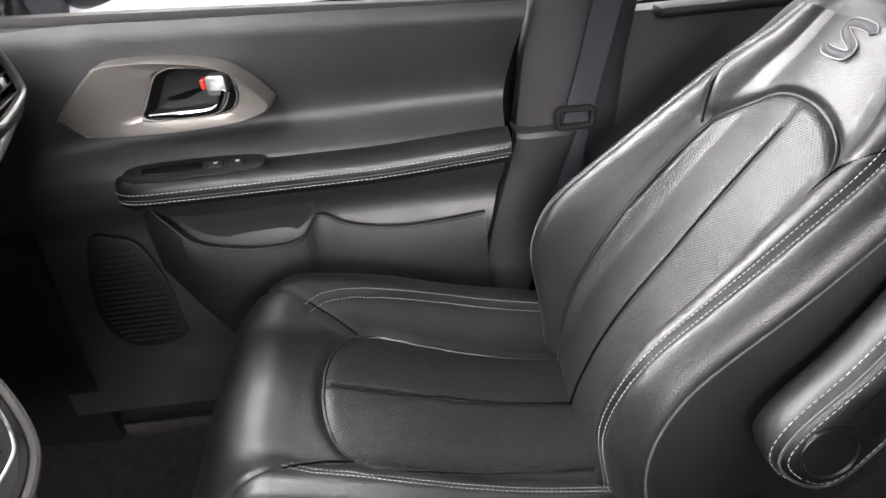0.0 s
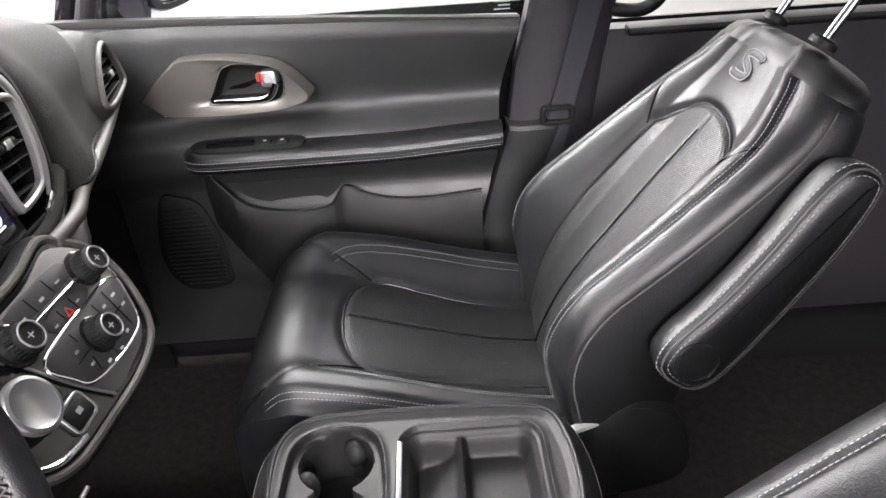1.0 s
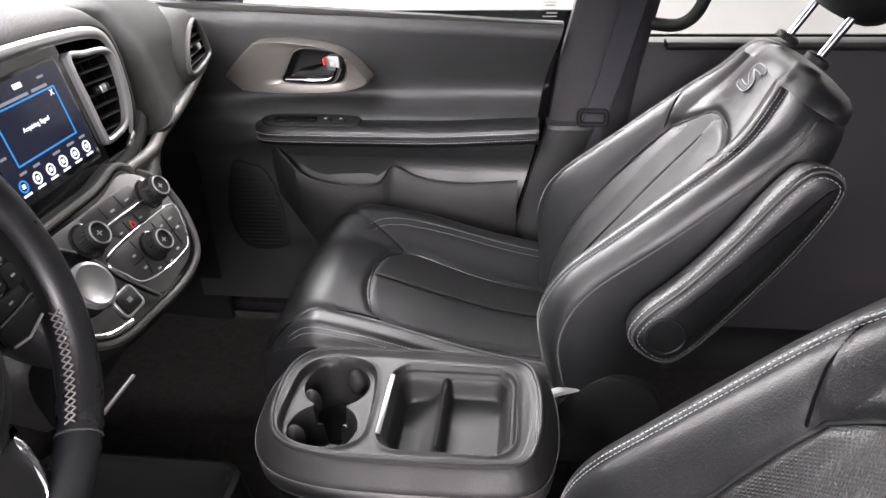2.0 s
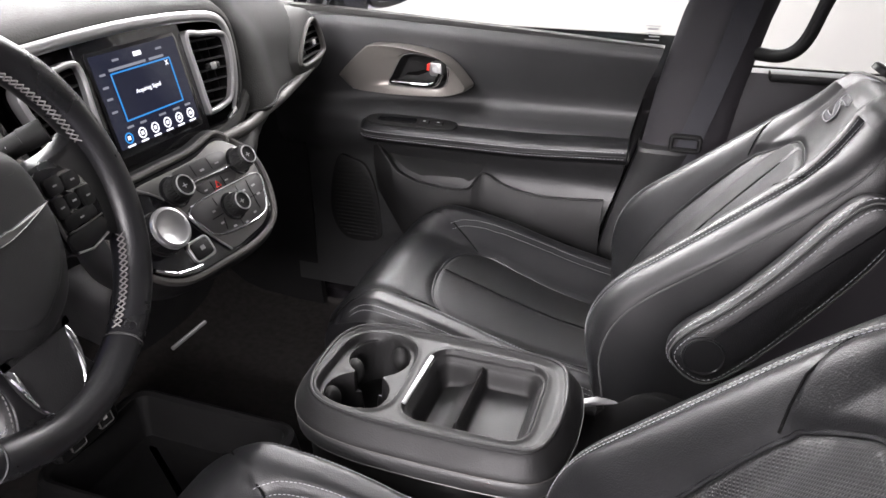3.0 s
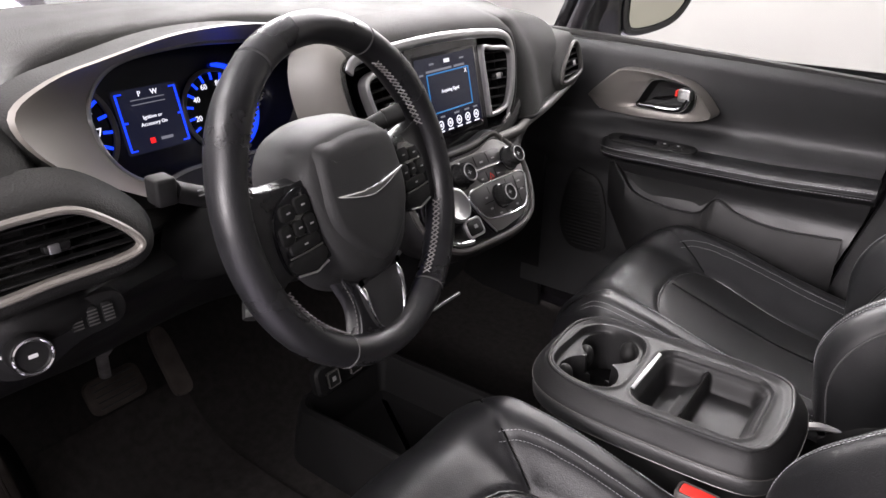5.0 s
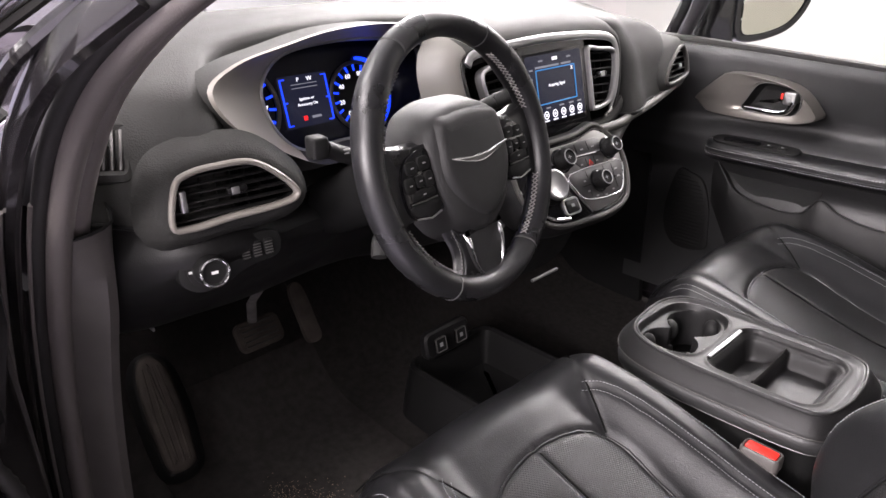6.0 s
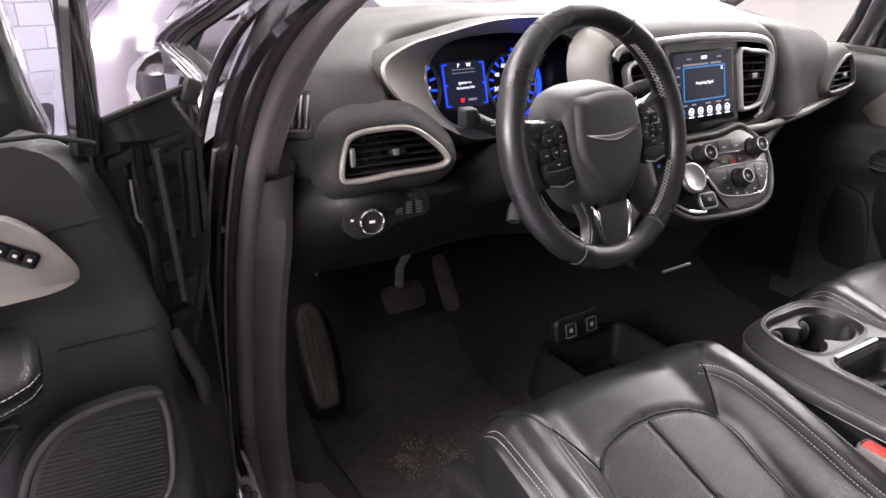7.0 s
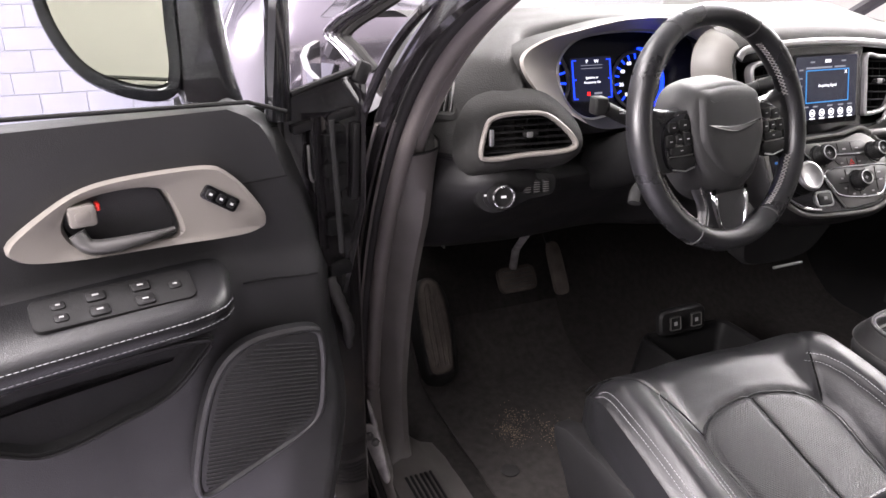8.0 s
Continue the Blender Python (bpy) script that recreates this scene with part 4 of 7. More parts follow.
        part("armrest", slab(prof2, [(0.018, 0.016), (0.007, 0.022), (0.003, 0.032), (0, 0.054), (0.003, 0.066), (0.012, 0.073), (0.026, 0.076)], m), LEATHER, ob, "folded-up black leather armrest")
        ridge = inset(prof2, 0.0045)
        part("armrest_seam", tube([m @ Vector((q.x, q.y, 0.0705)) for q in ridge], 0.0016, 6, closed=True), DARK_THREAD, ob)
        lines = [[m @ Vector((q.x, q.y, 0.0738)) for q in inset(prof2, w)] for w in (0.011,)] + [[m @ Vector((q.x, q.y, 0.062)) for q in inset(prof2, 0.0005)]]
        part("armrest_stitching", stitches(lines, 0.0050, 0.0022, 0.0006), THREAD, ob)
        part("pivot_cap", lathe([(0.029, 0.070), (0.029, 0.0785), (0.0265, 0.0790), (0.0250, 0.0770), (0.022, 0.0770), (0.0, 0.0780)], m, 36), LEATHER, ob, "round leather pivot cap")
    return ob


def inset_open(line, by):
    """An open flat line moved sideways."""
    out = []
    for i, p in enumerate(line):
        a, b = line[max(i - 1, 0)], line[min(i + 1, len(line) - 1)]
        t = Vector((b[0] - a[0], b[1] - a[1]))
        t = t.normalized() if t.length > 1e-9 else Vector((1, 0))
        out.append((p[0] - t.y * by, p[1] + t.x * by))
    return out


seat("passenger_seat", "black leather bucket seat with perforated centre and folded armrest", 0.408, 1, True)
seat("driver_seat", "black leather bucket seat behind the steering wheel", -0.397, -1, False, 0.105, 0.016, 0.023).location.x = 0.018


def buckle(y, x, z, lean, label):
    ob = thing("seat_belt_buckle", label, "belt buckle", "front belt buckles")
    up = Vector((lean, 0, 1)).normalized()
    m = Matrix.Translation((x, y, z)) @ up.to_track_quat("Z", "Y").to_matrix().to_4x4() @ pose(0, 0, 0, 0, 0, 90)
    part("buckle_body", slab(rounded(0.058, 0.030, 0.008), [(0.012, -0.095), (0.008, -0.060), (0.002, -0.026), (0.0015, -0.022), (0.0, -0.021), (0.0, -0.003), (0.002, 0.0), (0.004, 0.0), (0.005, -0.004), (0.012, -0.004)], m), SILL, ob, "dark grey plastic case")
    part("release_button", pillow(rounded(0.047, 0.020, 0.005), 0.001, m, 0.002, -0.004), RED, ob, "red release button")
    part("buckle_stalk", tube(spline([m @ Vector((0, 0, -0.07)), m @ Vector((0, 0, -0.14)), Vector((x + 0.02, y, z - 0.26))], 6), 0.012, 8, flat=0.5), MATTE, ob)
    return ob


buckle(-0.152, 0.186, 0.406, 0.02, "black belt buckle with red button beside the driver seat")


# ---- passenger door, closed ----
def door_depth(x, z):
    """How far the passenger door's trim stands at a place, as y."""
    y = 0.800
    y -= 0.012 * sstep(0.70, 0.83, z) * (1 - sstep(0.80, 0.84, z))
    y += 0.022 * math.exp(-((z - 0.655) / 0.05) ** 2) * sstep(-0.5, -0.2, x)
    # swelling that carries the armrest and falls away below it
    arm = sstep(0.47, 0.555, z) * (1 - sstep(0.590, 0.640, z))
    y -= 0.040 * arm
    y -= 0.020 * sstep(0.50, 0.42, z) * sstep(-0.42, -0.30, x) * (1 - sstep(0.30, 0.22, z))
    # forward part turns towards the dash
    y -= 0.05 * sstep(-0.36, -0.56, x) * sstep(0.55, 0.75, z)
    # wave in the upper panel
    y -= 0.010 * math.exp(-(((x + 0.30) / 0.20) ** 2 + ((z - 0.72) / 0.07) ** 2))
    return y


pd = thing("passenger_door", "closed front door with black trim, armrest and bronze handle bezel", "car door", "front doors")
rows = []
for i in range(64):
    z = 0.09 + (0.826 - 0.09) * i / 63
    rear = interp(z, [(0.08, 0.12), (0.277, 0.178), (0.394, 0.206), (0.509, 0.237), (0.617, 0.247), (0.769, 0.280), (0.83, 0.292)])
    rows.append([Vector((x, door_depth(x, z), z - 0.045 * (x + 0.48) * sstep(0.70, 0.83, z))) for x in [-0.62 + (rear + 0.62) * j / 80 for j in range(81)]])
part("door_trim", shell(rows, (0, 0.05, 0)), SOFT, pd, "black soft-touch door trim")
belt = [(-0.62, 0.805, 0.834), (-0.475, 0.806, 0.831), (-0.1, 0.806, 0.812), (0.29, 0.806, 0.787)]
part("belt_seal", tube(spline(belt, 10), 0.009, 8, flat=1.2), RUBBER, pd)
# armrest
arm_rows = []
sec = [(0.765, 0.600), (0.745, 0.599), (0.727, 0.595), (0.716, 0.585), (0.714, 0.570), (0.720, 0.556), (0.740, 0.546), (0.765, 0.542)]
for i in range(48):
    x = -0.392 + 0.640 * i / 47
    f = interp(x, [(-0.392, 0.0), (-0.380, 0.55), (-0.355, 0.9), (-0.30, 1.0), (0.20, 0.90), (0.248, 0.80)])
    dz = -0.012 * sstep(-0.1, -0.39, x) * 0 + 0.010 * sstep(0.0, 0.25, x) - 0.004
    arm_rows.append([Vector((x, 0.772 + (p[0] - 0.772) * f, 0.572 + (p[1] - 0.572) * (0.35 + 0.65 * min(f * 1.3, 1)) + dz)) for p in flat2(sec, 3)])
part("armrest", grid(arm_rows, caps=True), LEATHER, pd, "padded leather armrest with double stitching")
lines = [[Vector((r[k].x, r[k].y - 0.0016, r[k].z)) for r in arm_rows[1:]] for k in (10, 13)]
part("armrest_stitching", stitches(lines, 0.0055, 0.002, 0.0008), THREAD, pd)
part("armrest_seam", tube([Vector((r[12].x, r[12].y + 0.0005, r[12].z)) for r in arm_rows[2:]], 0.0012, 5), DARK_THREAD, pd)


def door_face(y, lean=0.0, u0=0.0):
    """u along the car (rearwards), v up, w towards the cabin, at the passenger door."""
    return Matrix(((1, 0, 0, u0), (0, 0, -1, y), (0, 1, 0, 0), (0, 0, 0, 1)))


def handle_set(parent, m, mirrored=False, shift=(0, 0), lock_bar=False):
    """The bezel round the door's pull handle, its cup, the lever and the red-marked lock."""
    g = -1 if mirrored else 1
    o = lambda pts: [(g * (a + shift[0]), b + shift[1]) for a, b in pts]  # noqa: E731
    bez = o(flat2([(-0.430, 0.686), (-0.436, 0.694), (-0.410, 0.722), (-0.372, 0.756), (-0.348, 0.768), (-0.270, 0.768), (-0.190, 0.756), (-0.150, 0.735), (-0.118, 0.702), (-0.112, 0.690), (-0.124, 0.680), (-0.170, 0.668), (-0.260, 0.661), (-0.340, 0.660), (-0.398, 0.663)], 6, True))
    cup = o(flat2([(-0.306, 0.688), (-0.296, 0.706), (-0.276, 0.742), (-0.262, 0.753), (-0.240, 0.757), (-0.190, 0.752), (-0.166, 0.744), (-0.158, 0.728), (-0.160, 0.702), (-0.178, 0.685), (-0.230, 0.682), (-0.290, 0.680)], 5, True))
    n = len(cup)
    # bezel face with the cup cut through it
    bez_n = [bez[int(k * len(bez) / n)] for k in range(n)]
    best = min(range(n), key=lambda s: sum((bez_n[(k + s) % n][0] - cup[k][0]) ** 2 + (bez_n[(k + s) % n][1] - cup[k][1]) ** 2 for k in range(n)))
    bez_n = [bez_n[(k + best) % n] for k in range(n)]
    lerp = lambda f, w: [m @ Vector((a[0] + (b[0] - a[0]) * f, a[1] + (b[1] - a[1]) * f, w)) for a, b in zip(bez_n, cup)]  # noqa: E731
    part("handle_bezel", grid([lerp(0, -0.040), lerp(0, 0.006), lerp(0.06, 0.0105), lerp(0.5, 0.009), lerp(0.92, 0.005), lerp(1.0, -0.002), lerp(1.0, -0.010)], close_v=True), BRONZE, parent, "satin bronze handle bezel")
    part("handle_cup", slab(cup, [(0, 0.0), (0.004, -0.014), (0.010, -0.024), (0.02, -0.027)], m, caps="end"), MATTE, parent, "black recessed handle cup")
    rim = [m @ Vector((q.x, q.y, 0.0035)) for q in inset(cup, 0.0)]
    low = [p for p in rim]
    part("cup_rim", tube(low, 0.0013, 6, closed=True), GUN, parent)
    grip = o([(-0.296, 0.684), (-0.25, 0.684), (-0.205, 0.686), (-0.184, 0.694), (-0.172, 0.716)])
    pts = spline([m @ Vector((a, b + 0.004, 0.004)) for a, b in grip], 6)
    k = len(pts)
    part("pull_lever", tube(pts, [0.0045 + 0.0055 * sstep(0, 0.30, i / k) for i in range(k)], 12, flat=0.8), CHROME, parent, "chrome pull lever")
    part("bezel_edge", tube([m @ Vector((a, b, 0.0085)) for a, b in o(flat2([(-0.400, 0.665), (-0.340, 0.662), (-0.260, 0.663), (-0.170, 0.670), (-0.126, 0.682)], 6))], 0.0016, 6), SATIN, parent)
    sq = o(rounded(0.030, 0.030, 0.006, 4, -0.184, 0.728))
    part("lock_button", pillow(sq, 0.012, m, 0.003, -0.012), SATIN, parent, "silver lock button")
    part("lock_window", pillow(o(rounded(0.015, 0.014, 0.003, 3, -0.184, 0.728)), 0.0128, m, 0.001), GREY_MARK, parent)
    part("lock_mark", pillow(o(rounded(0.006, 0.015, 0.002, 3, -0.206, 0.729)), 0.004, m, 0.002, -0.012), RED, parent, "red unlocked mark")


handle_set(pd, door_face(0.766) @ Matrix.Translation((-0.43, 0, 0)) @ pose(0, 0, 0, 0, -5, 0) @ Matrix.Translation((0.43, 0, 0)))
# window and lock switches in the armrest
m = Matrix(((1, 0, 0, -0.245), (0, 1, 0, 0.748), (0, 0, 1, 0.594), (0, 0, 0, 1))) @ pose(0, 0, 0, 16, 0, 0)
panel = flat2([(-0.098, -0.020), (0.07, -0.020), (0.105, -0.004), (0.080, 0.020), (-0.098, 0.020)], 4, True)
part("switch_panel", pillow(panel, 0.008, m, 0.003, -0.006), MATTE, pd, "black switch panel")
part("pull_cup", pillow(rounded(0.095, 0.022, 0.008, 4, -0.040, 0.0), 0.0095, m, 0.001), PIANO, pd, "dark pull cup")
for u in (0.028, 0.062):
    sw = part("window_switch", pillow(rounded(0.024, 0.017, 0.004, 3, u, 0.0), 0.0110, m, 0.003), MATTE, pd)
    part("switch_mark", bars([(u, 0.0, 0.006, 0.004)], m @ Matrix.Translation((0, 0, 0.0111))), GREY_MARK, sw)
# map pocket
m = door_face(0.783)
hole = flat2([(-0.345, 0.535), (-0.300, 0.480), (-0.255, 0.455), (-0.180, 0.448), (-0.120, 0.452), (-0.082, 0.495), (-0.10, 0.530), (-0.22, 0.545)], 5, True)
part("map_pocket", slab(hole, [(0.0, -0.004), (0.010, -0.006), (0.022, -0.007)], m, caps="end"), MATTE, pd, "dark open map pocket")
lip = spline([(-0.362, 0.775, 0.545), (-0.325, 0.764, 0.500), (-0.280, 0.757, 0.458), (-0.190, 0.754, 0.440), (-0.115, 0.755, 0.446), (-0.078, 0.757, 0.488), (-0.030, 0.757, 0.466), (0.03, 0.757, 0.452), (0.10, 0.758, 0.449), (0.205, 0.762, 0.456)], 6)
low_rows = []
for i, p in enumerate(lip):
    xx = p.x
    bottom = interp(xx, [(-0.36, 0.40), (-0.2, 0.20), (0.205, 0.20)])
    low_rows.append([Vector((xx, p.y + 0.020, p.z - 0.004)), Vector((xx, p.y + 0.004, p.z)), Vector((xx, p.y, p.z - 0.006)), Vector((xx, p.y - 0.004, p.z * 0.6 + bottom * 0.4)), Vector((xx, p.y + 0.012, bottom))])
part("lower_trim", grid(low_rows), PLASTIC, pd, "grained plastic lower door trim with a swept edge")
part("trim_edge", tube([q + Vector((0, -0.002, 0.001)) for q in lip], 0.0022, 6), PLASTIC, pd)
# speaker grille with ribs
spk = flat2([(-0.475, 0.470), (-0.430, 0.474), (-0.392, 0.455), (-0.366, 0.390), (-0.356, 0.31), (-0.365, 0.255), (-0.46, 0.25), (-0.50, 0.33)], 5, True)
m = door_face(0.796)
sp = part("speaker_grille", pillow(spk, 0.010, m, 0.004), PLASTIC, pd, "ribbed speaker grille")
bm = bmesh.new()
for k in range(20):
    v = 0.262 + 0.0105 * k
    us = [u for u in [-0.50 + 0.002 * i for i in range(80)] if inside((u, v), [(q.x, q.y) for q in inset(spk, 0.012)])]
    if us:
        tube([m @ Vector((us[0], v, 0.0105)), m @ Vector((us[-1], v, 0.0105))], 0.0022, 5, bm=bm)
tagged(part("grille_ribs", bm, MATTE, sp), kind="stuff")
# glass, upper frame
glass = [[Vector((x, 0.848 - 0.16 * (z - 0.80), z)) for x in (-0.72, 0.42)] for z in (0.72, 1.12)]
g = part("door_glass", shell(glass, (0, 0.004, 0)), GLASS, pd, smooth=False)
g.visible_shadow = False
m = Matrix(((1, 0, 0, 0.262), (0, 0.16, -0.98, 0.842), (0, 0.98, 0.16, 0.812), (0, 0, 0, 1)))
part("glass_marking", bars([(0, 0.018, 0.030, 0.002), (0, 0.012, 0.022, 0.004), (0, 0.004, 0.030, 0.002), (0.004, -0.003, 0.022, 0.003), (0, -0.010, 0.030, 0.002)], m), GREY_MARK, pd, "small grey printed marks")
part("outer_door_skin", shell([[Vector((x, 0.90 + 0.03 * math.sin((z + 0.2) * 2.4), z)) for x in (-0.70, 0.36)] for z in [-0.20 + 0.1 * i for i in range(11)]], (0, 0.01, 0)), PAINT, pd)


def wing_mirror(parent, m, flip=1):
    """An outside mirror. m: u across the mirror, v up, w towards the viewer."""
    shape = [(flip * a, b) for a, b in flat2([(-0.100, 0.055), (-0.090, 0.0), (-0.055, -0.050), (0.0, -0.075), (0.060, -0.082), (0.082, -0.060), (0.085, 0.0), (0.085, 0.070), (0.060, 0.105), (-0.03, 0.110), (-0.085, 0.095)], 6, True)]
    part("mirror_housing", slab(shape, [(0.006, 0.0), (-0.014, -0.004), (-0.020, -0.03), (-0.008, -0.075), (0.03, -0.105), (0.07, -0.115)], m), PAINT, parent, "gloss black mirror housing")
    part("mirror_glass", slab(shape, [(0.010, -0.004), (0.006, 0.001), (0.008, 0.003)], m), MIRROR, parent, "pale reflecting mirror glass")
    part("mirror_rim", frame_ring(inset(shape, -0.012), 0.016, 0.004, m, 0.002, -0.01), PIANO, parent)
    mount = [(flip * a, b) for a, b in flat2([(0.080, 0.115), (0.130, 0.110), (0.160, 0.085), (0.168, 0.02), (0.178, -0.060), (0.190, -0.125), (0.120, -0.125), (0.085, -0.100), (0.075, 0.0)], 5, True)]
    part("mirror_arm", slab(mount, [(0.010, -0.11), (0.0, -0.095), (0.0, -0.02), (0.006, -0.006), (0.018, 0.0)], m), PAINT, parent, "gloss black mirror mount")


# ---- driver door, open ----
DA = radians(79.0)
du, dn = Vector((math.cos(DA), -math.sin(DA), 0)), Vector((math.sin(DA), math.cos(DA), 0))
DO = Vector((-0.304, -1.113, -0.0536))
# u from the hinge side outwards is +u; here u runs outwards, v up, w towards the viewer
DM = Matrix(((du.x, 0, dn.x, DO.x), (du.y, 0, dn.y, DO.y), (0, 1, 0, DO.z), (0, 0, 0, 1))) @ Matrix.Scale(1.05, 4)
dd = thing("driver_door", "wide open front door with black trim and taupe handle bezel", "car door", "front doors")


def ddepth(u, v):
    w = 0.0
    w += 0.030 * sstep(0.56, 0.62, v) * (1 - sstep(0.66, 0.70, v)) * sstep(0.02, 0.10, u)
    w -= 0.012 * sstep(0.84, 0.70, v) * sstep(0.64, 0.70, v)
    w += 0.035 * sstep(0.56, 0.42, v) * sstep(0.12, -0.02, u)
    w -= 0.015 * sstep(0.60, 0.54, v) * sstep(0.05, 0.2, u)
    return w


rows = []
for i in range(70):
    v = 0.06 + (0.893 - 0.06) * i / 69
    front = interp(v, [(0.05, -0.05), (0.256, -0.09), (0.404, -0.116), (0.617, -0.119), (0.701, -0.112), (0.793, -0.080), (0.86, -0.052), (0.878, -0.036), (0.893, -0.005)])
    rows.append([DM @ Vector((u, v, ddepth(u, v) - 0.03 * sstep(front + 0.03, front, u))) for u in [front + (0.62 - front) * (j / 70) for j in range(71)]])
part("door_trim", shell(rows, -0.05 * dn), SOFT, dd, "black soft-touch door trim")
part("belt_seal", tube([DM @ Vector(p) for p in ((-0.06, 0.880, -0.012), (-0.008, 0.898, -0.008), (0.27, 0.906, -0.008), (0.62, 0.90, -0.008))], 0.003, 8), MATTE, dd)
part("trim_seam", tube([DM @ Vector((u, 0.644 + 0.012 * sstep(-0.1, 0.03, u), ddepth(u, 0.650) + 0.0005)) for u in [-0.085 + 0.01 * k for k in range(12)]], 0.0015, 5), MATTE, dd)
part("trim_seam", tube([DM @ Vector((u, 0.795 - 0.02 * u, ddepth(u, 0.795) + 0.0005)) for u in [-0.050 + 0.01 * k for k in range(8)]], 0.0012, 5), MATTE, dd)


def driver_handle(parent, m):
    bez = flat2([(-0.012, 0.748), (0.008, 0.788), (0.034, 0.818), (0.056, 0.827), (0.102, 0.829), (0.166, 0.827), (0.209, 0.818), (0.254, 0.793), (0.286, 0.768), (0.281, 0.754), (0.263, 0.746), (0.211, 0.740), (0.114, 0.736), (0.010, 0.732)], 6, True)
    cup = flat2([(0.101, 0.760), (0.111, 0.796), (0.122, 0.809), (0.151, 0.814), (0.188, 0.812), (0.214, 0.804), (0.223, 0.790), (0.225, 0.775), (0.215, 0.756), (0.195, 0.747), (0.145, 0.744), (0.108, 0.746)], 6, True)
    n = len(cup)
    bn = [bez[int(k * len(bez) / n)] for k in range(n)]
    best = min(range(n), key=lambda s: sum((bn[(k + s) % n][0] - cup[k][0]) ** 2 + (bn[(k + s) % n][1] - cup[k][1]) ** 2 for k in range(n)))
    bn = [bn[(k + best) % n] for k in range(n)]
    lerp = lambda f, w: [m @ Vector((a[0] + (b[0] - a[0]) * f, a[1] + (b[1] - a[1]) * f, w)) for a, b in zip(bn, cup)]  # noqa: E731
    part("handle_bezel", grid([lerp(0, -0.016), lerp(0, 0.004), lerp(0.06, 0.009), lerp(0.5, 0.008), lerp(0.93, 0.004), lerp(1.0, -0.004), lerp(1.0, -0.014)], close_v=True), TAUPE, parent, "taupe satin handle bezel")
    part("handle_cup", slab(cup, [(0, 0.0), (0.004, -0.018), (0.012, -0.026), (0.02, -0.028)], m, caps="end"), MATTE, parent, "black recessed handle cup")
    grip = spline([m @ Vector(p) for p in ((0.106, 0.756, 0.004), (0.14, 0.754, 0.010), (0.180, 0.752, 0.011), (0.205, 0.756, 0.009), (0.214, 0.772, 0.004))], 6)
    k = len(grip)
    part("pull_lever", tube(grip, [0.0045 + 0.0075 * sstep(0, 0.5, i / k) for i in range(k)], 12, flat=0.8), GUN, parent, "dark satin pull lever")
    part("lock_button", pillow(rounded(0.030, 0.026, 0.005, 4, 0.205, 0.792), 0.010, m, 0.003, -0.014), TAUPE, parent, "silver lock button")
    part("lock_window", pillow(rounded(0.017, 0.013, 0.004, 3, 0.205, 0.792), 0.0108, m, 0.001), TAUPE, parent)
    part("lock_mark", pillow(rounded(0.005, 0.009, 0.002, 3, 0.187, 0.799), 0.006, m, 0.002, -0.014), RED, parent, "red unlocked mark")
    memo = m @ Matrix.Translation((0.047, 0.786, 0.0085)) @ pose(0, 0, 0, 0, 0, -55)
    part("memory_switch", pillow(rounded(0.019, 0.050, 0.005, 4), 0.003, memo, 0.001, -0.004), PIANO, parent, "black memory switch")
    for v in (-0.015, 0.0, 0.015):
        part("memory_button", pillow(rounded(0.012, 0.011, 0.003, 3, 0, v), 0.0048, memo, 0.001), MATTE, parent)
    part("switch_mark", bars([(0, v, 0.003, 0.004) for v in (-0.015, 0.0, 0.015)], memo @ Matrix.Translation((0, 0, 0.0049))), WHITE_MARK, parent)


driver_handle(dd, DM @ Matrix.Translation((0, 0, 0.006)))
# armrest with the window switches
arm_rows = []
sec = [(0.0, 0.704), (0.030, 0.696), (0.060, 0.686), (0.082, 0.675), (0.090, 0.660), (0.082, 0.644), (0.055, 0.626), (0.0, 0.618)]
for i in range(40):
    u = 0.042 + 0.56 * i / 39
    f = interp(u, [(0.042, 0.0), (0.050, 0.45), (0.072, 0.8), (0.13, 1.0), (0.60, 1.0)])
    arm_rows.append([DM @ Vector((u, 0.662 + (b - 0.662) * (0.4 + 0.6 * min(f * 1.4, 1)) - 0.010 * sstep(0.1, 0.5, u), a * f)) for a, b in flat2(sec, 3)])
part("armrest", grid(arm_rows, caps=True), LEATHER, dd, "padded leather armrest with double stitching")
lines = [[r[k] + 0.0012 * dn for r in arm_rows[1:]] for k in (11, 14)]
part("armrest_stitching", stitches(lines, 0.0055, 0.002, 0.0006), THREAD, dd)
m = DM @ Matrix.Translation((0.19, 0.692, 0.040)) @ Matrix(((1, 0, 0, 0), (0, 0, 1, 0), (0, -1, 0, 0), (0, 0, 0, 1))) @ pose(0, 0, 0, 21, 0, 0)
part("switch_panel", pillow(rounded(0.18, 0.052, 0.012), 0.004, m, 0.002, -0.006), MATTE, dd, "black window switch panel")
for u, v in ((-0.030, 0.010), (-0.030, -0.014), (0.020, 0.010), (0.020, -0.014)):
    sw = part("window_switch", pillow(rounded(0.022, 0.017, 0.004, 3, u, v), 0.007, m, 0.002), PLASTIC, dd)
    part("switch_mark", bars([(u, v, 0.007, 0.0025)], m @ Matrix.Translation((0, 0, 0.0071))), GREY_MARK, sw)
for u, v in ((-0.068, 0.0), (0.06, 0.008), (0.06, -0.012)):
    sw = part("mirror_switch", pillow(rounded(0.016, 0.013, 0.004, 3, u, v), 0.006, m, 0.002), PLASTIC, dd)
    part("switch_mark", bars([(u, v, 0.005, 0.0025)], m @ Matrix.Translation((0, 0, 0.0061))), GREY_MARK, sw)
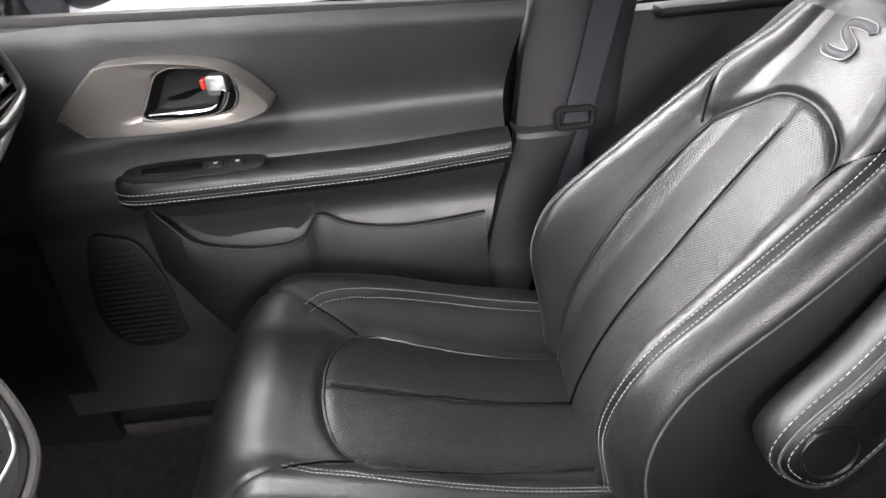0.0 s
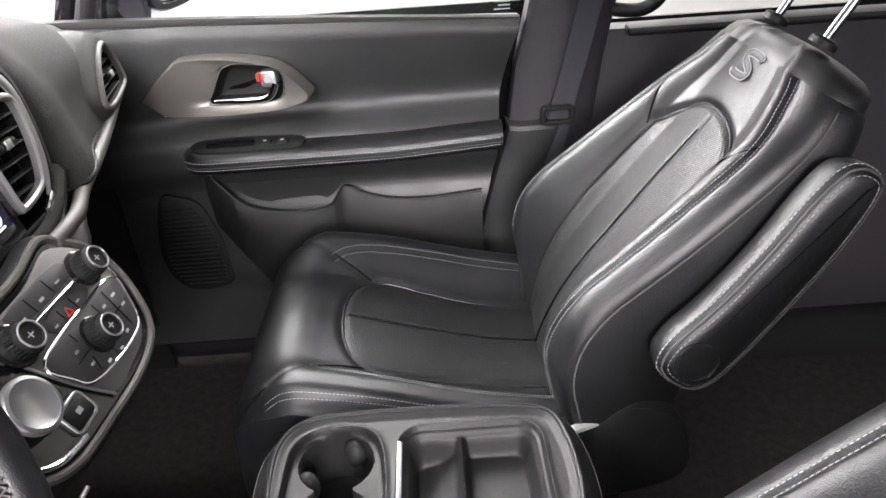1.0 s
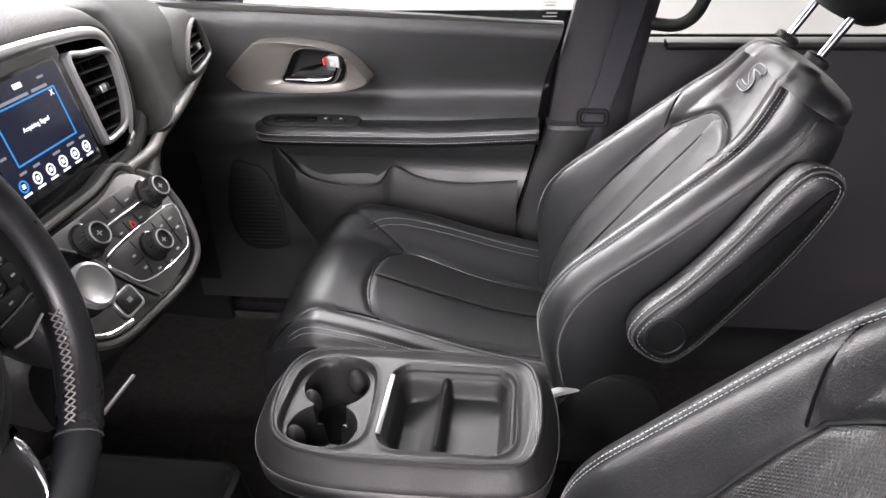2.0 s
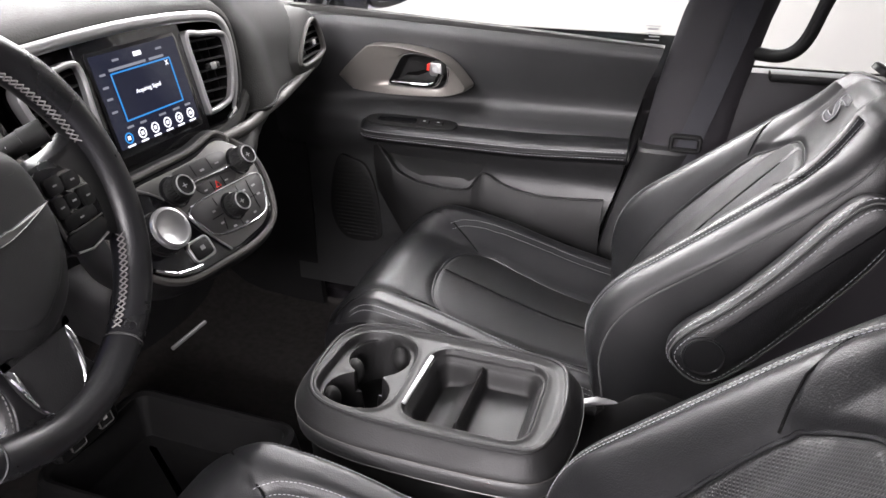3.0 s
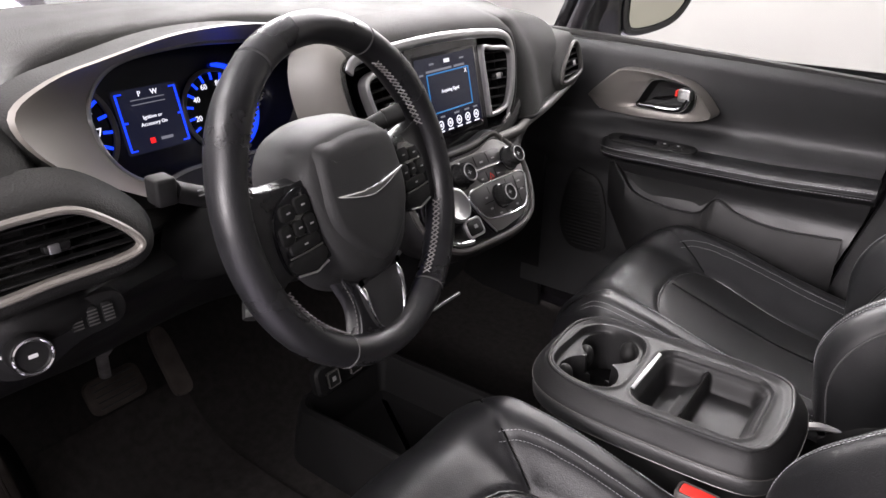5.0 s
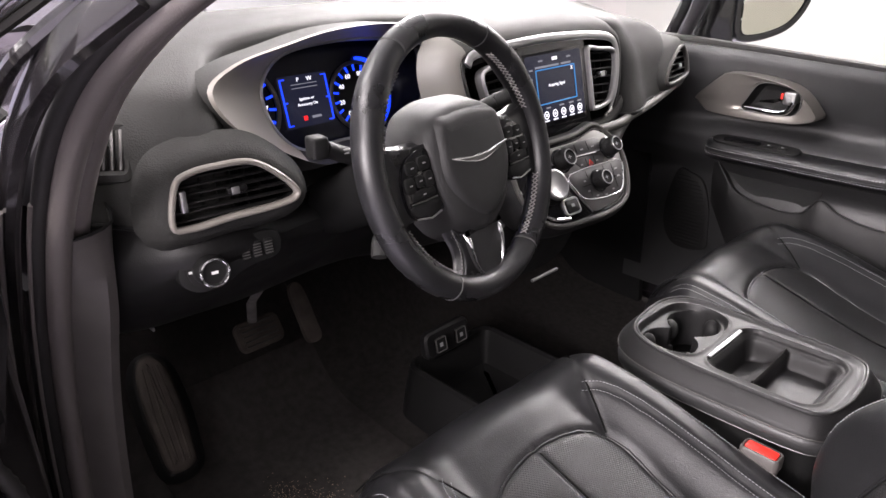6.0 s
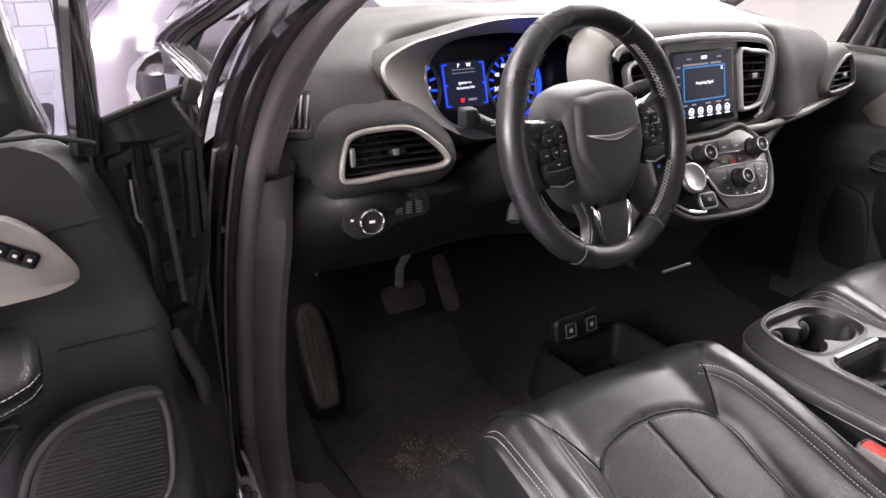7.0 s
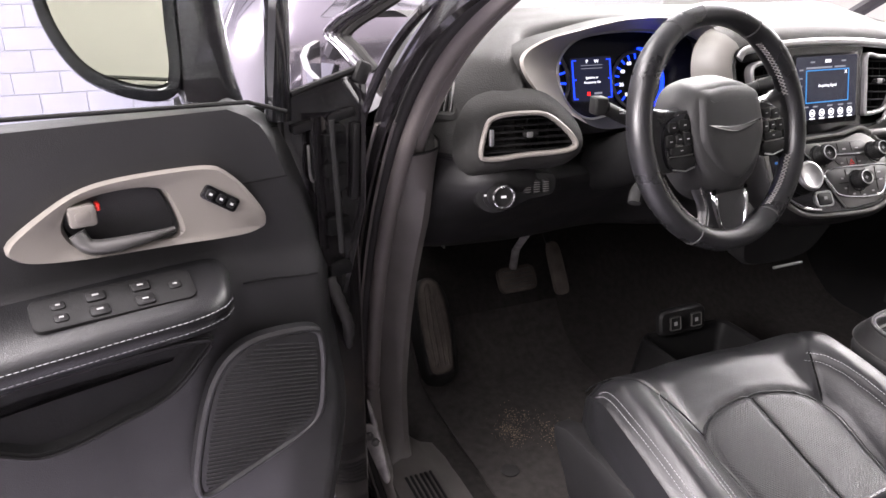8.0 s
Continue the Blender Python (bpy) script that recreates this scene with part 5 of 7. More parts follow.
# map pocket below the armrest
m = DM @ Matrix.Translation((0, 0, 0.030))
hole = flat2([(0.090, 0.606), (0.105, 0.575), (0.146, 0.540), (0.205, 0.522), (0.291, 0.507), (0.345, 0.530), (0.42, 0.57), (0.36, 0.606), (0.2, 0.612)], 5, True)
part("map_pocket", slab(hole, [(-0.006, -0.004), (-0.002, 0.004), (0.006, 0.002), (0.012, -0.008), (0.025, -0.010)], m, caps="end"), MATTE, dd, "dark open map pocket")
part("pocket_lip", tube([m @ Vector((a, b, 0.004)) for a, b in hole], 0.003, 6, closed=True), PLASTIC, dd)
spk = flat2([(0.076, 0.547), (0.044, 0.573), (0.004, 0.579), (-0.054, 0.572), (-0.066, 0.552), (-0.066, 0.500), (-0.056, 0.436), (-0.017, 0.408), (0.073, 0.378), (0.114, 0.366), (0.124, 0.380), (0.119, 0.420), (0.098, 0.500)], 5, True)
m = DM @ Matrix.Translation((0, 0, 0.028))
sp = part("speaker_grille", pillow(spk, 0.006, m, 0.003), SOFT, dd, "finely ribbed speaker grille")
part("grille_rim", frame_ring(inset(spk, -0.010), 0.011, 0.009, m, 0.004, -0.01), SOFT, sp)
bm = bmesh.new()
for k in range(36):
    v = 0.350 + 0.0064 * k
    us = [u for u in [-0.10 + 0.002 * i for i in range(120)] if inside((u, v + 0.25 * (u - 0.02)), [(q.x, q.y) for q in inset(spk, 0.006)])]
    if us:
        tube([m @ Vector((u, v + 0.25 * (u - 0.02), 0.0065)) for u in (us[0], us[-1])], 0.0016, 4, bm=bm)
tagged(part("grille_ribs", bm, SOFT, sp), kind="stuff")
# metal structure towards the hinges
edge = [[DM @ Vector((u, v, w)) for u, w in ((-0.10, -0.02), (-0.175, -0.05), (-0.20, -0.09), (-0.14, -0.14), (0.62, -0.14))] for v in (0.0, 0.3, 0.6, 0.80, 0.865)]
part("inner_panel", shell(edge, -0.006 * dn), PAINT, dd, "gloss black bare door edge")
apron = [(-0.196, 0.922), (-0.13, 0.909), (-0.062, 0.894), (-0.062, 0.72), (-0.100, 0.58), (-0.150, 0.58), (-0.188, 0.72)]
part("quarter_apron", slab(apron, [(0, -0.014), (0, -0.003), (0.003, 0.0), (0.010, 0.0), (0.012, -0.004), (0.03, -0.004)], DM @ Matrix.Translation((0, 0, -0.036))), PAINT, dd, "gloss black panel under the quarter window")
part("apron_rib", block((0.098, 0.013, 0.010), DM @ Matrix.Translation((-0.124, 0.856, -0.036)) @ pose(0, 0, 0, 0, 0, -10), 0.003), PLASTIC, dd)
part("apron_rib", block((0.012, 0.115, 0.012), DM @ Matrix.Translation((-0.170, 0.790, -0.036)) @ pose(0, 0, 0, 0, 0, 4), 0.003), PLASTIC, dd)
part("wire_clip", tube(spline([DM @ Vector(p) for p in ((-0.098, 0.825, -0.034), (-0.096, 0.80, -0.030), (-0.098, 0.775, -0.030), (-0.112, 0.768, -0.034))], 5), 0.0025, 6), GUN, dd)
# raised black plate; the shade inside an opening is put into its colour
part("hollow_shade_plate", pillow(rounded(0.055, 0.10, 0.012, 4, -0.128, 0.80), 0.004, DM @ Matrix.Translation((0, 0, -0.034)), 0.002), MATTE, dd)
for v, hh in ((0.785, 0.02), (0.70, 0.028), (0.63, 0.02), (0.83, 0.018)):
    part("door_clip", block((0.035, hh, 0.018), DM @ Matrix.Translation((-0.135, v, -0.030)), 0.004), FLOCK, dd)
part("cable_boot", tube(spline([DM @ Vector(p) for p in ((-0.115, 0.62, -0.03), (-0.130, 0.57, -0.022), (-0.145, 0.52, -0.03), (-0.15, 0.46, -0.06))], 6), [0.009 + 0.0018 * (k % 2) for k in range(19)], 10), RUBBER, dd)
part("hinge_rod", tube([DM @ Vector((-0.128, 0.86, -0.018)), DM @ Vector((-0.134, 0.66, -0.018))], 0.005, 8), MATTE, dd)
post = [DM @ Vector((-0.055, 0.865, -0.03)), DM @ Vector((-0.063, 0.95, -0.035)), DM @ Vector((-0.075, 1.06, -0.05)), DM @ Vector((-0.09, 1.25, -0.09))]
part("window_post", tube(post, 0.017, 10, flat=1.3), PIANO, dd, "gloss black window divider post")
sail = [(-0.19, 0.925, -0.04), (-0.13, 0.912, -0.035), (-0.075, 0.898, -0.03)]
part("quarter_sill", tube([DM @ Vector(p) for p in sail], 0.005, 8), MATTE, dd)
part("sail_corner", block((0.022, 0.032, 0.016), DM @ Matrix.Translation((-0.186, 0.918, -0.035)) @ pose(0, 0, 0, 0, 0, 25), 0.006), MATTE, dd)
g = part("door_glass", shell([[DM @ Vector((u, v, -0.02 - 0.10 * (v - 0.88))) for u in (-0.05, 0.62)] for v in (0.86, 1.25)], -0.004 * dn), GLASS, dd, smooth=False)
g.visible_shadow = False
part("outer_door_skin", shell([[DM @ Vector((u, v, -0.13 + 0.03 * math.sin((v + 0.2) * 2.4) - 0.03)) for u in (-0.20, 0.64)] for v in [-0.20 + 0.1 * i for i in range(11)]], -0.01 * dn), PAINT, dd)
wing_mirror(dd, DM @ Matrix.Translation((0.113, 0.985, -0.13)) @ pose(0, 0, 0, 0, 18, 0) @ Matrix.Diagonal((0.78, 1, 1, 1)), -1)
wing_mirror(pd, Matrix(((0.53, 0, 0.85, -0.40), (0.85, 0, -0.53, 1.07), (0, 1, 0, 0.905), (0, 0, 0, 1))) @ Matrix.Diagonal((1.15, 1.0, 1.0, 1)), -1)


# ---- dashboard ----
dash = thing("dashboard", "two-tone grey and black dashboard with screen, vents and dials", "dashboard")
# (y, brow x, brow z, mid x, mid z, waist x, waist z, low x, low z, foot x, foot z)
DASHLINE = [(-0.81, -0.590, 0.880, -0.530, 0.835, -0.505, 0.755, -0.510, 0.665, -0.650, 0.520),
            (-0.76, -0.530, 0.893, -0.470, 0.832, -0.440, 0.752, -0.430, 0.680, -0.635, 0.510),
            (-0.71, -0.475, 0.905, -0.400, 0.835, -0.375, 0.750, -0.385, 0.690, -0.620, 0.505),
            (-0.63, -0.470, 0.920, -0.398, 0.838, -0.370, 0.748, -0.378, 0.690, -0.620, 0.500),
            (-0.54, -0.580, 0.940, -0.570, 0.815, -0.425, 0.735, -0.400, 0.690, -0.610, 0.500),
            (-0.33, -0.600, 0.955, -0.605, 0.840, -0.500, 0.735, -0.430, 0.680, -0.600, 0.510),
            (-0.19, -0.595, 0.952, -0.595, 0.850, -0.480, 0.745, -0.400, 0.680, -0.520, 0.520),
            (-0.05, -0.430, 0.945, -0.430, 0.850, -0.385, 0.745, -0.320, 0.690, -0.420, 0.560),
            (0.20, -0.430, 0.940, -0.425, 0.850, -0.375, 0.745, -0.320, 0.690, -0.420, 0.560),
            (0.29, -0.425, 0.933, -0.368, 0.850, -0.335, 0.746, -0.365, 0.690, -0.520, 0.540),
            (0.40, -0.480, 0.922, -0.405, 0.850, -0.375, 0.750, -0.430, 0.690, -0.600, 0.520),
            (0.55, -0.500, 0.900, -0.428, 0.842, -0.400, 0.748, -0.500, 0.690, -0.640, 0.520),
            (0.68, -0.550, 0.870, -0.480, 0.825, -0.450, 0.745, -0.550, 0.690, -0.660, 0.530),
            (0.79, -0.600, 0.845, -0.545, 0.815, -0.505, 0.742, -0.590, 0.690, -0.680, 0.540)]


def dash_section(y):
    g = [interp(y, [(r[0], r[k]) for r in DASHLINE]) for k in range(1, 11)]
    bx, bz, mx, mz, wx, wz, lx, lz, fx, fz = g
    pts = [(-1.14, 0, 0.925), (-0.95, 0, 0.955), (-0.75, 0, (bz + 0.985) / 2 - 0.005), ((bx * 2 - 0.75) / 3 - 0.01, 0, bz + 0.012), (bx, 0, bz), (bx * 0.45 + mx * 0.55, 0, bz * 0.5 + mz * 0.5 + 0.008),
           (mx, 0, mz), ((mx + wx) / 2, 0, (mz + wz) / 2), (wx, 0, wz), (wx - 0.012, 0, wz - 0.014), (lx, 0, lz), ((lx + fx) / 2, 0, (lz + fz) / 2 - 0.01), (fx, 0, fz), (fx - 0.12, 0, fz + 0.02), (-1.1, 0, fz + 0.05)]
    return [Vector((p.x, y, p.z)) for p in spline(pts, 6)]


ys = [-0.81 + 1.60 * k / 100 for k in range(101)]
skin = [[Vector((p.x, p.y * (1 - 0.17 * sstep(-0.60, -0.85, p.x)), p.z)) for p in dash_section(y)] for y in ys]
cut = 8 * 6
part("dash_top", grid([r[:cut + 1] for r in skin]), DASH, dash, "grey grained dashboard skin")
part("dash_lower", grid([r[cut:] for r in skin]), PLASTIC, dash, "black lower dashboard")
part("dash_end", grid([[p for p in skin[0] if p.x > -0.66 or p.z < 0.7], [Vector((-0.62, -0.800, 0.68)) for p in skin[0] if p.x > -0.66 or p.z < 0.7]]), PLASTIC, dash)
part("dash_seam", tube([r[cut] for r in skin], 0.003, 6), MATTE, dash)


def scan(poly, v, step=0.001):
    us = [q[0] for q in poly]
    a, b = min(us), max(us)
    hits = [a + step * i for i in range(int((b - a) / step) + 1) if inside((a + step * i, v), poly)]
    return (hits[0], hits[-1]) if hits else None


def vent(parent, outline, m, slats, ring_w, ring_mat, tab, lean=0.0, deep=0.03, ring_h=0.008):
    """An air vent: dark well, slats, a thumb tab and a frame round it."""
    poly = [(q[0], q[1]) for q in outline]
    inner = [(q.x, q.y) for q in inset(poly, ring_w * 0.8)]
    ob = part("air_vent", slab(inner, [(0, 0.002), (0.003, -0.006), (0.004, -deep), (0.012, -deep)], m, caps="end"), FLOCK, parent, "slatted air vent")
    part("vent_frame", frame_ring(poly, ring_w, ring_h, m, 0.0025, -0.01), ring_mat, ob, "satin vent frame")
    vs = [q[1] for q in inner]
    lo, hi = min(vs), max(vs)
    for k in range(slats):
        v = lo + (hi - lo) * (k + 0.7) / (slats + 0.4)
        s = scan(inner, v)
        if s and s[1] - s[0] > 0.012:
            part("slat", block((s[1] - s[0] - 0.003, 0.0026, 0.011), m @ Matrix.Translation(((s[0] + s[1]) / 2, v, -0.007)) @ pose(0, 0, 0, 6, 0, lean), 0.0008, 1), PLASTIC, ob)
    for k in range(5):
        u = tab[0] + (k - 2) * 0.022
        part("vane", block((0.0018, (hi - lo) * 0.75, 0.012), m @ Matrix.Translation((u, (lo + hi) / 2, -deep + 0.009)), 0, 1), MATTE, ob) if inside((u, (lo + hi) / 2), inner) else None
    part("vent_tab", block((0.030, 0.010, 0.012), m @ Matrix.Translation((tab[0], tab[1], 0.0)), 0.004), PLASTIC, ob)
    part("tab_tip", block((0.012, 0.0105, 0.004), m @ Matrix.Translation((tab[0] - 0.004, tab[1], 0.006)), 0.0015), SATIN, ob)
    return ob


# instrument cluster in its taupe hood
CM = pod((-0.500, -0.36, 0.88), 15)
INNER = flat2([(-0.150, 0.0), (-0.128, 0.036), (-0.085, 0.056), (0.0, 0.062), (0.075, 0.058), (0.150, 0.052), (0.200, 0.022), (0.208, -0.020), (0.185, -0.062), (0.120, -0.092), (0.04, -0.094), (-0.04, -0.092), (-0.090, -0.098), (-0.125, -0.082), (-0.145, -0.048)], 5, True)
OUTER_AT = pod((-0.418, -0.36, 0.88), 15)
OUTER = flat2([(-0.272, 0.030), (-0.225, 0.060), (-0.150, 0.076), (-0.050, 0.092), (0.060, 0.092), (0.140, 0.076), (0.182, 0.040), (0.186, -0.010), (0.168, -0.060), (0.110, -0.098), (0.03, -0.104), (-0.06, -0.100), (-0.120, -0.098), (-0.170, -0.075), (-0.245, -0.025)], 5, True)
mixrow = lambda f, bulge=0.0: [(OUTER_AT @ Vector((a[0], a[1], 0.0))).lerp(CM @ Vector((b[0], b[1], 0.0)), f) + Vector((bulge, 0, 0)) for a, b in zip(OUTER, INNER)]  # noqa: E731
back_ring = [OUTER_AT @ Vector((a[0] * 1.04 - 0.004, a[1] * 1.10 + 0.004, -0.06)) for a in OUTER]
cl = part("cluster_hood", grid([back_ring, [p.lerp(q, 0.85) for p, q in zip(back_ring, mixrow(0))], mixrow(0, -0.004)], close_v=True), DASH, dash, "grey hood over the instruments")
rings = [mixrow(0, -0.004), mixrow(0.04, 0.004), mixrow(0.35, 0.004), mixrow(0.70, 0.004), mixrow(0.93, 0.004)]
part("cluster_bezel", grid([r[63:] + r[:42] for r in rings]), TAUPE, cl, "taupe satin instrument bezel")
part("cluster_shelf", grid([r[41:64] for r in rings]), MATTE, cl, "black shelf under the instruments")
part("cluster_rim", tube(mixrow(0.94, 0.004), 0.0035, 8, closed=True), SATIN, cl)
part("cluster_well", grid([mixrow(0.93, 0.003), mixrow(1.02), [CM @ Vector((a[0], a[1], -0.052)) for a in inset(INNER, -0.022)]], close_v=True), MATTE, cl)
FM = CM @ Matrix.Translation((0, 0, -0.050))
part("display_face", slab([(q.x, q.y) for q in inset(INNER, -0.018)], [(0, 0), (0, 0.002)], FM), NAVY, cl, "gloss black instrument panel")


def dial(u, v, r, needle):
    md = FM @ Matrix.Translation((u, v, 0.004))
    ob = part("gauge", lathe([(r * 0.86, 0), (r * 0.86, 0.001)], md, 40), MATTE, cl, "round blue-lit gauge")
    part("gauge_ring", frame_ring([(r * math.cos(math.tau * k / 48), r * math.sin(math.tau * k / 48)) for k in range(48)], r * 0.10, 0.004, md, 0.001), GUN, ob)
    bm = bmesh.new()
    for k in range(15):
        a = radians(225 - 270 * k / 14)
        mm = md @ pose(0, 0, 0, 0, 0, math.degrees(a))
        bars([(r * 0.80, 0, r * 0.17, r * 0.055)], mm, 0.0025, bm)
    part("gauge_ticks", bm, BLUE, ob)
    part("needle", bars([(r * 0.42, 0, r * 0.75, 0.0022)], md @ pose(0, 0, 0, 0, 0, needle), 0.003), SCREEN_WHITE, ob)
    return md, ob


md, ob = dial(-0.170, -0.020, 0.072, 281)
for text, a in (("0", 280), ("1", 240), ("2", 200), ("3", 160), ("4", 120), ("5", 75), ("6", 28), ("7", -6)):
    part("gauge_number", lettering(text, 0.015, md @ Matrix.Translation((0.047 * math.cos(radians(a)), 0.047 * math.sin(radians(a)), 0.002))), SCREEN_WHITE, ob)
md, ob = dial(0.060, -0.030, 0.060, 262)
for text, a in (("0", 225), ("20", 190), ("40", 150), ("60", 115), ("80", 75), ("100", 40), ("120", 0)):
    part("gauge_number", lettering(text, 0.011, md @ Matrix.Translation((0.038 * math.cos(radians(a)), 0.038 * math.sin(radians(a)), 0.002))), SCREEN_WHITE, ob)
part("gauge_glow", tube([FM @ Vector((0.060 + 0.0635 * math.cos(radians(a)), -0.030 + 0.0635 * math.sin(radians(a)), 0.006)) for a in range(-85, 86, 5)], [0.0062 * math.cos(radians(a)) ** 0.6 + 0.0008 for a in range(-85, 86, 5)], 8, flat=0.5, up=FM.col[2].xyz), BLUE, cl, "bright blue lit crescent")
sc = part("centre_display", slab(rounded(0.096, 0.084, 0.004, 3, -0.045, -0.0215), [(0, 0.002), (0, 0.004)], FM), SCREEN_BACK, cl, "lit centre display")
TM = FM @ Matrix.Translation((-0.045, -0.0215, 0.0045))
part("display_text", lettering("Ignition or", 0.0068, TM @ Matrix.Translation((0, 0.003, 0))), SCREEN_WHITE, sc)
part("display_text", lettering("Accessory On", 0.0068, TM @ Matrix.Translation((0, -0.006, 0))), SCREEN_WHITE, sc)
part("display_text", lettering("P", 0.010, TM @ Matrix.Translation((-0.010, 0.034, 0))), SCREEN_WHITE, sc)
part("display_text", lettering("W", 0.010, TM @ Matrix.Translation((0.012, 0.034, 0))), SCREEN_WHITE, sc)
part("display_lines", bars([(0, 0.027, 0.05, 0.0012), (0, 0.021, 0.05, 0.0012), (0.012, -0.028, 0.018, 0.004)], TM), SCREEN_GREY, sc)
part("display_warning", bars([(-0.010, -0.028, 0.007, 0.007)], TM), SCREEN_RED, sc)
part("display_edges", bars([(-0.044, 0, 0.0028, 0.074), (0.044, 0, 0.0028, 0.074), (-0.040, 0.037, 0.010, 0.002), (0.040, 0.037, 0.010, 0.002), (-0.040, -0.037, 0.010, 0.002), (0.040, -0.037, 0.010, 0.002), (-0.040, 0.0, 0.006, 0.0025), (0.041, 0.0, 0.006, 0.0025)], TM), BLUE, sc)

KM0 = pod((-0.288, 0.0, 0.70), 33, 3)
# centre pod: screen between two vents under a chrome arch
SM = pod((-0.360, 0.0, 0.83), 12)
POD = flat2([(-0.215, 0.072), (-0.190, 0.090), (-0.120, 0.098), (0.02, 0.100), (0.150, 0.094), (0.225, 0.082), (0.248, 0.058), (0.245, 0.010), (0.228, -0.040), (0.195, -0.082), (0.120, -0.088), (0.020, -0.090), (-0.080, -0.088), (-0.150, -0.080), (-0.190, -0.035), (-0.212, 0.020)], 5, True)
cp = part("centre_pod", slab(POD, [(0.0, -0.05), (0.0, -0.002), (0.003, 0.002), (0.010, 0.002), (0.011, -0.034), (0.02, -0.034)], SM), PIANO, dash, "gloss black centre panel")
arch = spline([SM @ Vector((u, v, 0.004)) for u, v in ((-0.200, 0.068), (-0.180, 0.084), (-0.10, 0.090), (0.02, 0.092), (0.14, 0.086), (0.213, 0.076), (0.236, 0.055), (0.236, 0.015), (0.222, -0.03), (0.196, -0.066))], 8)
k = len(arch)
part("chrome_arch", tube(arch, [0.008 if i < k * 0.55 else 0.008 - 0.004 * (i - k * 0.55) / (k * 0.45) for i in range(k)], 10, flat=0.5, up=SM.col[2].xyz), SATIN, cp, "bright satin arch over the screen")
pod_surround = [[SM @ Vector((q.x, q.y, w)) for q in inset(POD, by)] for by, w in ((-0.045, -0.055), (-0.030, -0.022), (-0.012, -0.001), (-0.001, 0.003), (0.004, 0.001))]
turned = [r[60:] + r[:60] for r in pod_surround]
part("pod_surround", grid([r[24:] + r[:1] for r in turned]), DASH, cp, "grey dashboard skin round the screen")
part("pod_flank", grid([r[:25] for r in turned]), FLANK, cp, "taupe flank beside the instruments")
ledge = []
for k in range(41):
    u = -0.165 + 0.405 * k / 40
    v0 = interp(u, [(-0.165, -0.074), (-0.12, -0.084), (0.02, -0.0885), (0.15, -0.086), (0.205, -0.070), (0.24, -0.045)])
    ku = -0.140 + 0.296 * k / 40
    ledge.append([SM @ Vector((u, v0 + 0.004, -0.004)), SM @ Vector((u, v0 - 0.001, 0.006)), SM @ Vector((u, v0 - 0.010, 0.009)), SM @ Vector((u, v0 - 0.026, 0.004)), (SM @ Vector((u, v0 - 0.034, -0.006))).lerp(KM0 @ Vector((ku, 0.058, -0.004)), 0.5), KM0 @ Vector((ku, 0.054, -0.008))])
part("pod_ledge", grid(ledge), DASH, cp, "grey ledge under the screen")
part("screen_plate", slab(rounded(0.204, 0.172, 0.010, 4, 0.028, 0.001), [(0, -0.034), (0, 0.001), (0.001, 0.002)], SM), PIANO, cp)
scr = part("touch_screen", pillow(rounded(0.176, 0.138, 0.006, 4, 0.027, 0.001), 0.0045, SM, 0.001, -0.01), PIANO, cp, "lit touch screen")
part("screen_image", slab(rounded(0.166, 0.122, 0.002, 2, 0.027, 0.004), [(0, 0.0045), (0, 0.0050)], SM), SCREEN_BACK, scr)
XM = SM @ Matrix.Translation((0.027, 0.004, 0.0052))
part("dialog_frame", frame_ring(rounded(0.118, 0.064, 0.001, 1, 0.002, 0.003), 0.002, 0.0008, XM, 0.0003), SCREEN_CYAN, scr)
part("dialog_text", lettering("Acquiring Signal", 0.0078, XM @ Matrix.Translation((0.002, 0.004, 0))), SCREEN_WHITE, scr)
part("screen_clock", bars([(0.002, 0.051, 0.015, 0.006)], XM), SCREEN_WHITE, scr)
for row in [(-0.040, 0.050, 0.012, 0.003), (0.045, 0.050, 0.012, 0.003), (-0.022, 0.039, 0.07, 0.0035), (0.035, 0.039, 0.03, 0.0035), (-0.070, 0.036, 0.010, 0.003), (-0.072, 0.020, 0.010, 0.003), (-0.072, 0.005, 0.010, 0.003), (-0.072, -0.012, 0.010, 0.003), (-0.055, -0.036, 0.012, 0.003), (-0.030, -0.036, 0.012, 0.003), (0.010, -0.036, 0.014, 0.003), (0.040, -0.036, 0.014, 0.003), (0.066, -0.036, 0.012, 0.003)]:
    part("screen_caption", bars([row], XM), SCREEN_GREY, scr)
part("dialog_close", lettering("X", 0.010, XM @ Matrix.Translation((0.052, 0.028, 0))), SCREEN_WHITE, scr)
for k in range(6):
    u = -0.064 + 0.026 * k
    icon = part("screen_icon", frame_ring([(u + 0.0075 * math.cos(math.tau * j / 20), -0.049 + 0.0075 * math.sin(math.tau * j / 20)) for j in range(20)], 0.002, 0.0008, XM, 0.0003), SCREEN_CYAN if k == 0 else SCREEN_WHITE, scr)
    part("icon_mark", bars([(u, -0.049, 0.005, 0.005), (u, -0.0595, 0.014, 0.0025)], XM), SCREEN_WHITE, icon)
RV = flat2([(0.132, 0.062), (0.170, 0.061), (0.215, 0.055), (0.230, 0.040), (0.224, 0.0), (0.205, -0.040), (0.185, -0.055), (0.140, -0.060), (0.131, -0.050), (0.130, 0.0)], 5, True)
vent(cp, RV, SM @ Matrix.Translation((0, 0, 0.003)), 7, 0.008, SATIN, (0.178, 0.008), -3)
LV = flat2([(-0.075, 0.062), (-0.120, 0.064), (-0.160, 0.060), (-0.176, 0.045), (-0.168, 0.005), (-0.150, -0.035), (-0.130, -0.052), (-0.085, -0.056), (-0.077, -0.045), (-0.075, 0.0)], 5, True)
